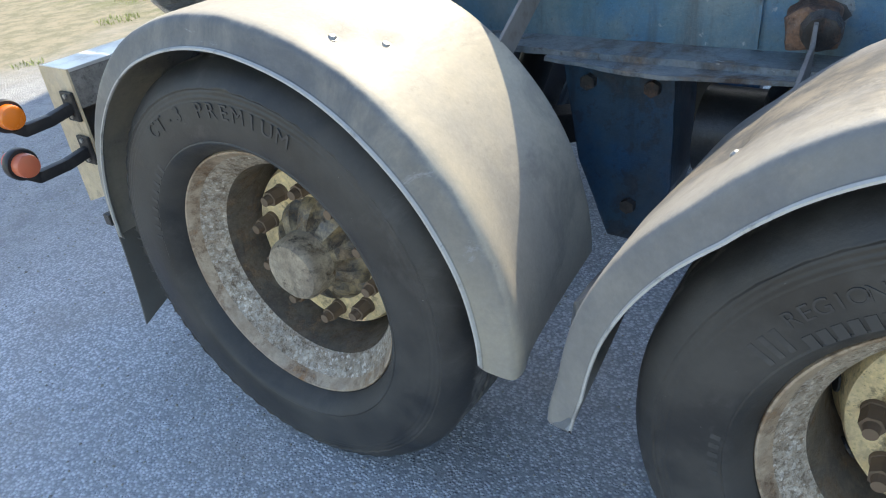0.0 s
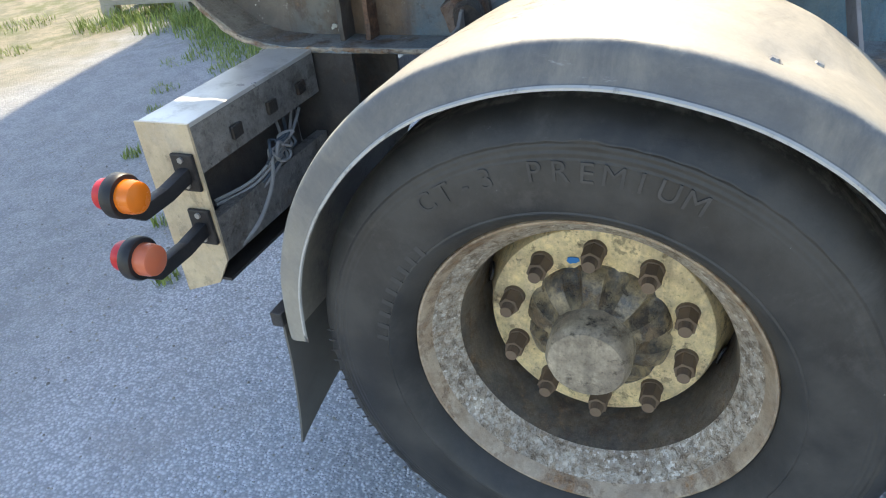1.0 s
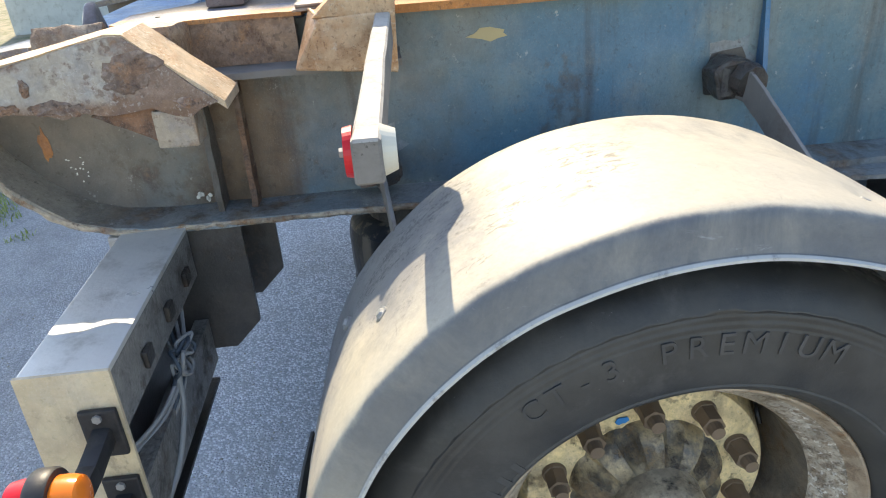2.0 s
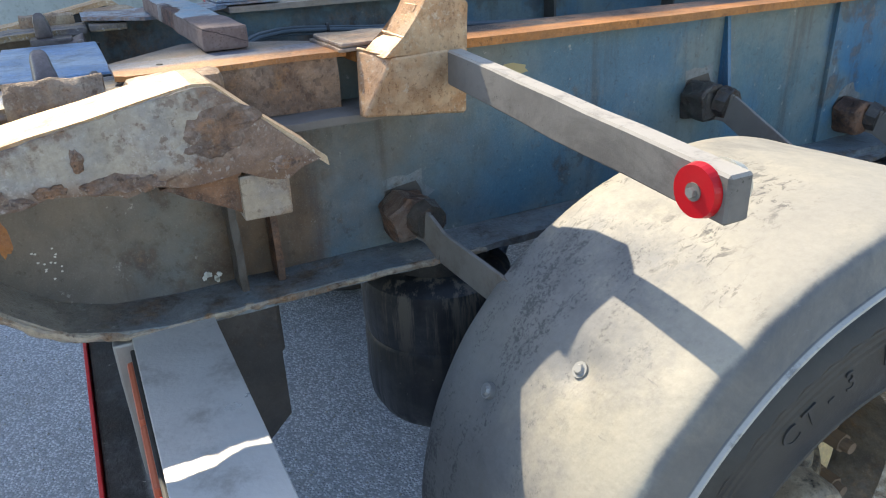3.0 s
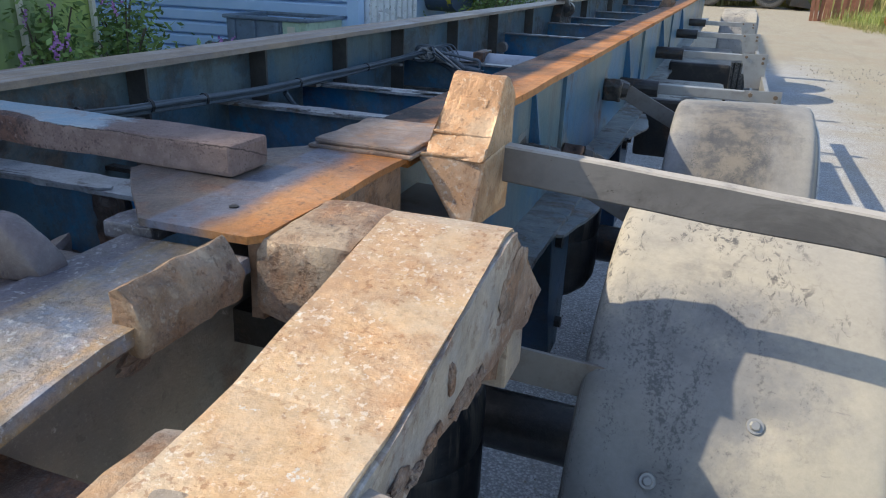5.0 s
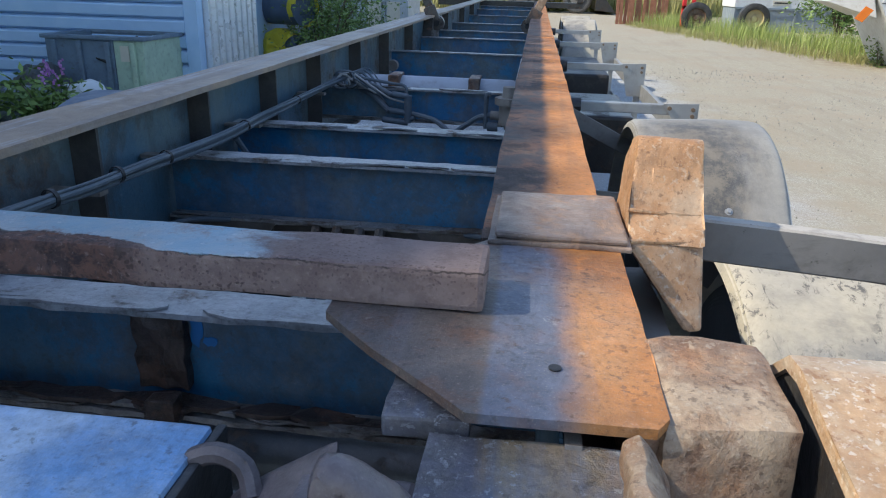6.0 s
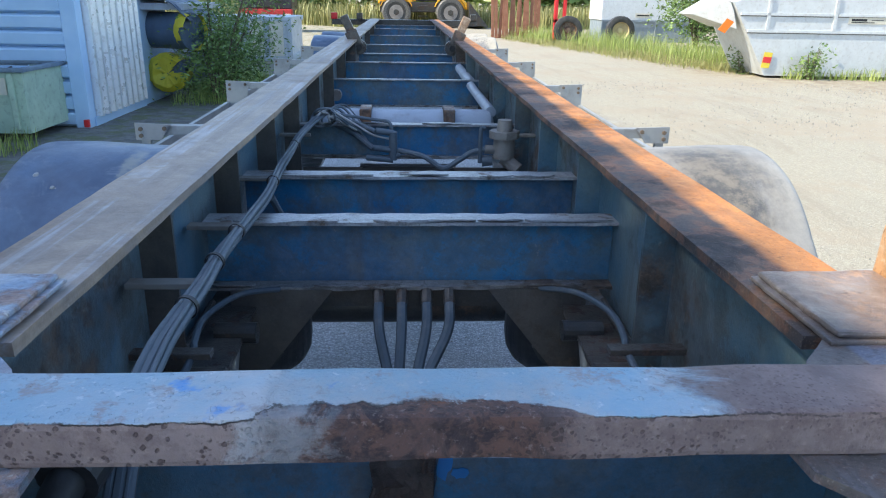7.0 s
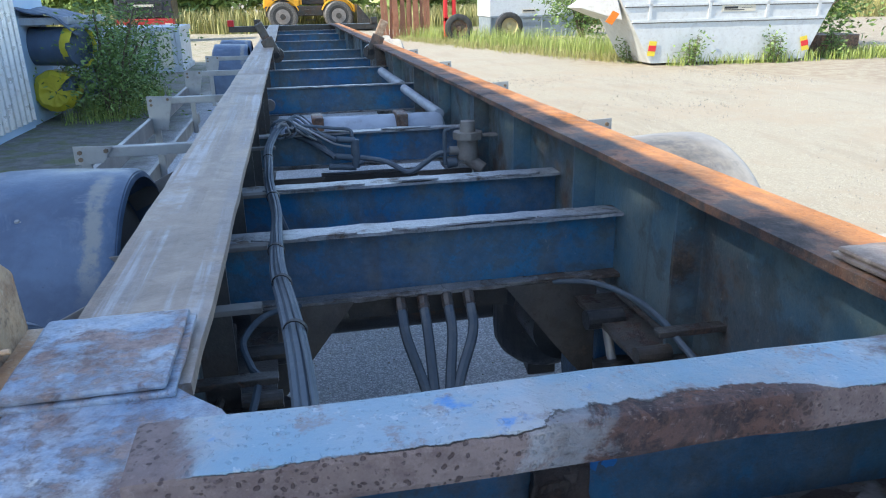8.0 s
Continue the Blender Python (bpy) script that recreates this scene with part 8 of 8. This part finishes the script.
def pallet_load():
    wood = plain("grey_pallet_wood", (0.40, 0.37, 0.32), 0.8, 0, 0.4, 30, (0.20, 0.17, 0.13), 0.5)
    p = thing("pallet", "weathered grey wooden pallet lying in grass", "pallet", at=(-3.55, -4.35, 0))
    p.rotation_euler = (0, 0, radians(8))
    for k in range(7):
        part("slat", box(bmesh.new(), (-0.62, -0.88 + 0.25 * k, 0.155), (0.62, -0.76 + 0.25 * k, 0.178), 0.003), wood, p)
    for x in (-0.56, 0.0, 0.56):
        part("runner", box(bmesh.new(), (x - 0.05, -0.88, 0.11), (x + 0.05, 0.74, 0.154), 0.003), wood, p)
        for y in (-0.82, -0.07, 0.66):
            part("block", box(bmesh.new(), (x - 0.05, y - 0.07, 0.0), (x + 0.05, y + 0.07, 0.109), 0.003), wood, p)
    r = thing("red_drum", "dented red steel drum on the pallet", "drum", at=(-3.35, -3.75, 0.18))
    bm = bmesh.new()
    lathe(bm, [(0.0, 0.0), (0.0, 0.27), (0.02, 0.285), (0.28, 0.285), (0.30, 0.295), (0.32, 0.285), (0.56, 0.285), (0.60, 0.295), (0.62, 0.285), (0.86, 0.285), (0.88, 0.28), (0.88, 0.0)], 40)
    part("shell", bm, plain("red_drum_paint", (0.55, 0.035, 0.035), 0.4, 0, 0.25, 20, (0.16, 0.05, 0.03), 0.4), r, "", Matrix.Rotation(radians(-90), 4, "Y"), smooth=True)
    b = thing("blue_barrel", "blue plastic barrel on the pallet", "drum", at=(-4.25, -4.75, 0.18))
    bm = bmesh.new()
    lathe(bm, [(0.0, 0.0), (0.0, 0.26), (0.04, 0.29), (0.84, 0.29), (0.90, 0.25), (0.90, 0.0)], 36)
    part("shell", bm, plain("blue_barrel_plastic", (0.02, 0.10, 0.38), 0.4, 0, 0.2, 20), b, "", Matrix.Rotation(radians(-90), 4, "Y"), smooth=True)


pallet_load()

# growth
strip = [(-2.6 - 0.25 * (i % 4), -4.9 + 0.17 * i, 0.30, 220) for i in range(24)]
blades("rough_grass", strip, 0.13, 0.004, GRASS, "rough green grass along the yard edge", "grass", 0.7, 5)
tuft = [(0.55, -1.62, 0.05, 60), (0.20, -1.95, 0.04, 40), (-0.35, -2.6, 0.05, 50), (-1.2, -3.1, 0.10, 70), (-0.9, -2.9, 0.06, 50), (-1.7, -3.4, 0.12, 80), (-1.5, -2.3, 0.07, 50), (-2.0, -1.6, 0.10, 80), (-0.6, -4.6, 0.12, 90), (-1.8, -5.2, 0.2, 140), (-2.6, -5.9, 0.3, 200), (0.4, -5.4, 0.1, 60)]
rear_patch = [(-1.75 - 0.16 * i, -2.75 - 0.17 * i + 0.12 * math.sin(2.3 * i), 0.34, 520) for i in range(9)] + [(-2.5 - 0.2 * i, -3.0 - 0.3 * i, 0.40, 420) for i in range(8)]
blades("rough_grass", rear_patch, 0.075, 0.0035, GRASS, "low green grass patch behind the trailer", "grass", 0.8, 6)
blades("grass_tufts", tuft, 0.055, 0.003, GRASS, "small green tufts in the gravel", "grass", 0.8, 8)
verge = []
for i in range(46):
    t = i / 45
    x = 4.2 + 4.2 * t
    y = 15.9 + 15.3 * (1 - t) ** 1.35
    verge.append((x + 0.5 + 0.35 * math.sin(3.1 * i), y + 0.7 + 0.4 * math.sin(1.7 * i), 0.85 + 0.25 * math.sin(2.3 * i), 760))
verge += [(x + 1.3, y + 1.0, 1.1, 420) for x, y, r, c in verge]
blades("verge_grass", [(x, y, r, int(0.62 * c)) for x, y, r, c in verge], 0.19, 0.004, DRY_GRASS, "dry yellow-green verge grass", "grass", 0.9, 11)
blades("verge_stalks", [(x + 0.3, y + 0.5, r * 1.2, int(0.11 * c * (1 + math.sin(5 * x)))) for x, y, r, c in verge], 0.62, 0.005, GRASS, "tall thin stalks over the verge grass", "grass", 0.5, 15)
verge2 = [(8.6 + 0.45 * i, 14.85 + 0.1 * math.sin(3 * i), 0.22, 50) for i in range(9)] + [(13.2 + 0.4 * i, 15.5, 0.8, 260) for i in range(8)]
blades("verge_grass", verge2, 0.30, 0.008, GRASS, "green weeds about the skip", "grass", 0.6, 12)
far = [(-30 + 1.6 * i, 44 + 2 * math.sin(i), 1.6, 420) for i in range(46)]
blades("far_grass", far, 1.3, 0.03, DRY_GRASS, "tall sunlit grass at the far edge", "grass", 0.4, 13)
left = [(-3.2 + 0.25 * math.sin(i), 10.3 + 0.35 * i, 0.45, 200) for i in range(12)] + [(-5.4 + 0.3 * i, 6.0 + 0.1 * i, 0.35, 160) for i in range(5)]
blades("yard_weeds", left, 0.24, 0.005, GRASS, "weeds along the shed", "grass", 0.6, 14)
bush("willow_bush", (-2.95, 10.35, 0), (1.25, 1.2, 1.75), 5200, "loose leafy green willow bush", "bush", 3, 0.034)
bush("willow_bush", (-3.1, 12.0, 0), (1.3, 1.6, 1.5), 3600, "loose leafy green willow bush", "bush", 4, 0.034)
for i, (x, y, h) in enumerate(((-5.2, 4.9, 1.05), (-4.5, 5.6, 0.55), (-5.4, 4.1, 1.1), (-5.9, 5.6, 1.15), (-4.5, 3.4, 0.7))):
    bush("fireweed", (x, y, 0), (0.7, 0.7, h), 900, "tall fireweed with purple blossom", "plant", 20 + i, 0.05, None, 5)
for i, (x, y) in enumerate(((9.0, 14.8), (11.2, 14.8), (13.2, 15.2), (8.0, 16.0))):
    bush("verge_weed", (x, y, 0), (0.5, 0.5, 0.75), 420, "leafy green roadside weed plant", "plant", 40 + i, 0.045)
for i in range(9):
    bush("hedge_bush", (-24 + 6.2 * i + (2 if i > 4 else 0), 50 + 2 * math.sin(2.1 * i), 0), (7.5, 4.0, 5.5), 7000, "far leafy green hedge bushes", "bush", 60 + i, 0.26, HEDGE)
bush("hedge_bush", (15.5, 19.5, 0), (3.0, 2.0, 2.6), 3200, "leafy green bush behind the skip", "bush", 80, 0.09)
bush("hedge_bush", (10.6, 25.5, 0), (2.4, 2.0, 3.4), 3600, "green bush beside the steel hutch", "bush", 81, 0.08)

tyres = thing("tyre_stack", "leaning stack of old black tyres", "tyres", at=(14.0, 18.0, 0))
for k in range(4):
    bm = bmesh.new()
    lathe(bm, [(-0.13, 0.28), (-0.14, 0.42), (-0.11, 0.48), (0.11, 0.48), (0.14, 0.42), (0.13, 0.28)], 36)
    part("tyre", bm, TYRE, tyres, "", Matrix.Translation((0.03 * (k % 2), 0, 0.15 + 0.28 * k)) @ Matrix.Rotation(radians(90), 4, "Y"), smooth=True)
part("block", hull(bmesh.new(), [(x, y, z) for x in (13.1, 14.2) for y in (15.6, 16.6) for z in (0, 0.55)], 0.02), RUST_DARK, thing("rusty_block", "rusty steel block on the verge", "block"))


def pebbles():
    """Loose chips lying on the seal near the trailer."""
    rnd = np.random.default_rng(9)
    verts, faces = [], []
    for _ in range(5200):
        x, y = rnd.uniform(-1.6, 2.2), rnd.uniform(-3.4, 2.6)
        r = 0.0035 * rnd.uniform(0.6, 1.9)
        k, a = len(verts), rnd.uniform(0, 6.28)
        for j in range(4):
            verts.append((x + r * math.cos(a + 1.57 * j) * rnd.uniform(0.7, 1.3), y + r * math.sin(a + 1.57 * j) * rnd.uniform(0.7, 1.3), -0.001))
        verts.append((x, y, r * rnd.uniform(0.6, 1.1)))
        faces += [(k + j, k + (j + 1) % 4, k + 4) for j in range(4)]
    for _ in range(4200):
        x, y = rnd.uniform(2.2, 9.5), 1.0 + 13.0 * rnd.uniform(0, 1) ** 1.4
        r = 0.011 * rnd.uniform(0.5, 1.9) * (0.6 + 0.05 * y)
        k, a = len(verts), rnd.uniform(0, 6.28)
        for j in range(4):
            verts.append((x + r * math.cos(a + 1.57 * j) * rnd.uniform(0.7, 1.3), y + r * math.sin(a + 1.57 * j) * rnd.uniform(0.7, 1.3), -0.02))
        verts.append((x, y, 0.012 + r * rnd.uniform(0.2, 0.6)))
        faces += [(k + j, k + (j + 1) % 4, k + 4) for j in range(4)]
    me = bpy.data.meshes.new("loose_chips")
    me.from_pydata(verts, [], faces)
    n = Nodes("chip_stone", 0.9)
    me.materials.append(n.done(n.mix(n.island(), (0.20, 0.19, 0.17), (0.36, 0.34, 0.295)), 0.9))
    tagged(new("loose_chips", me), "loose grey stone chips on the yard", "gravel", kind="stuff")


pebbles()
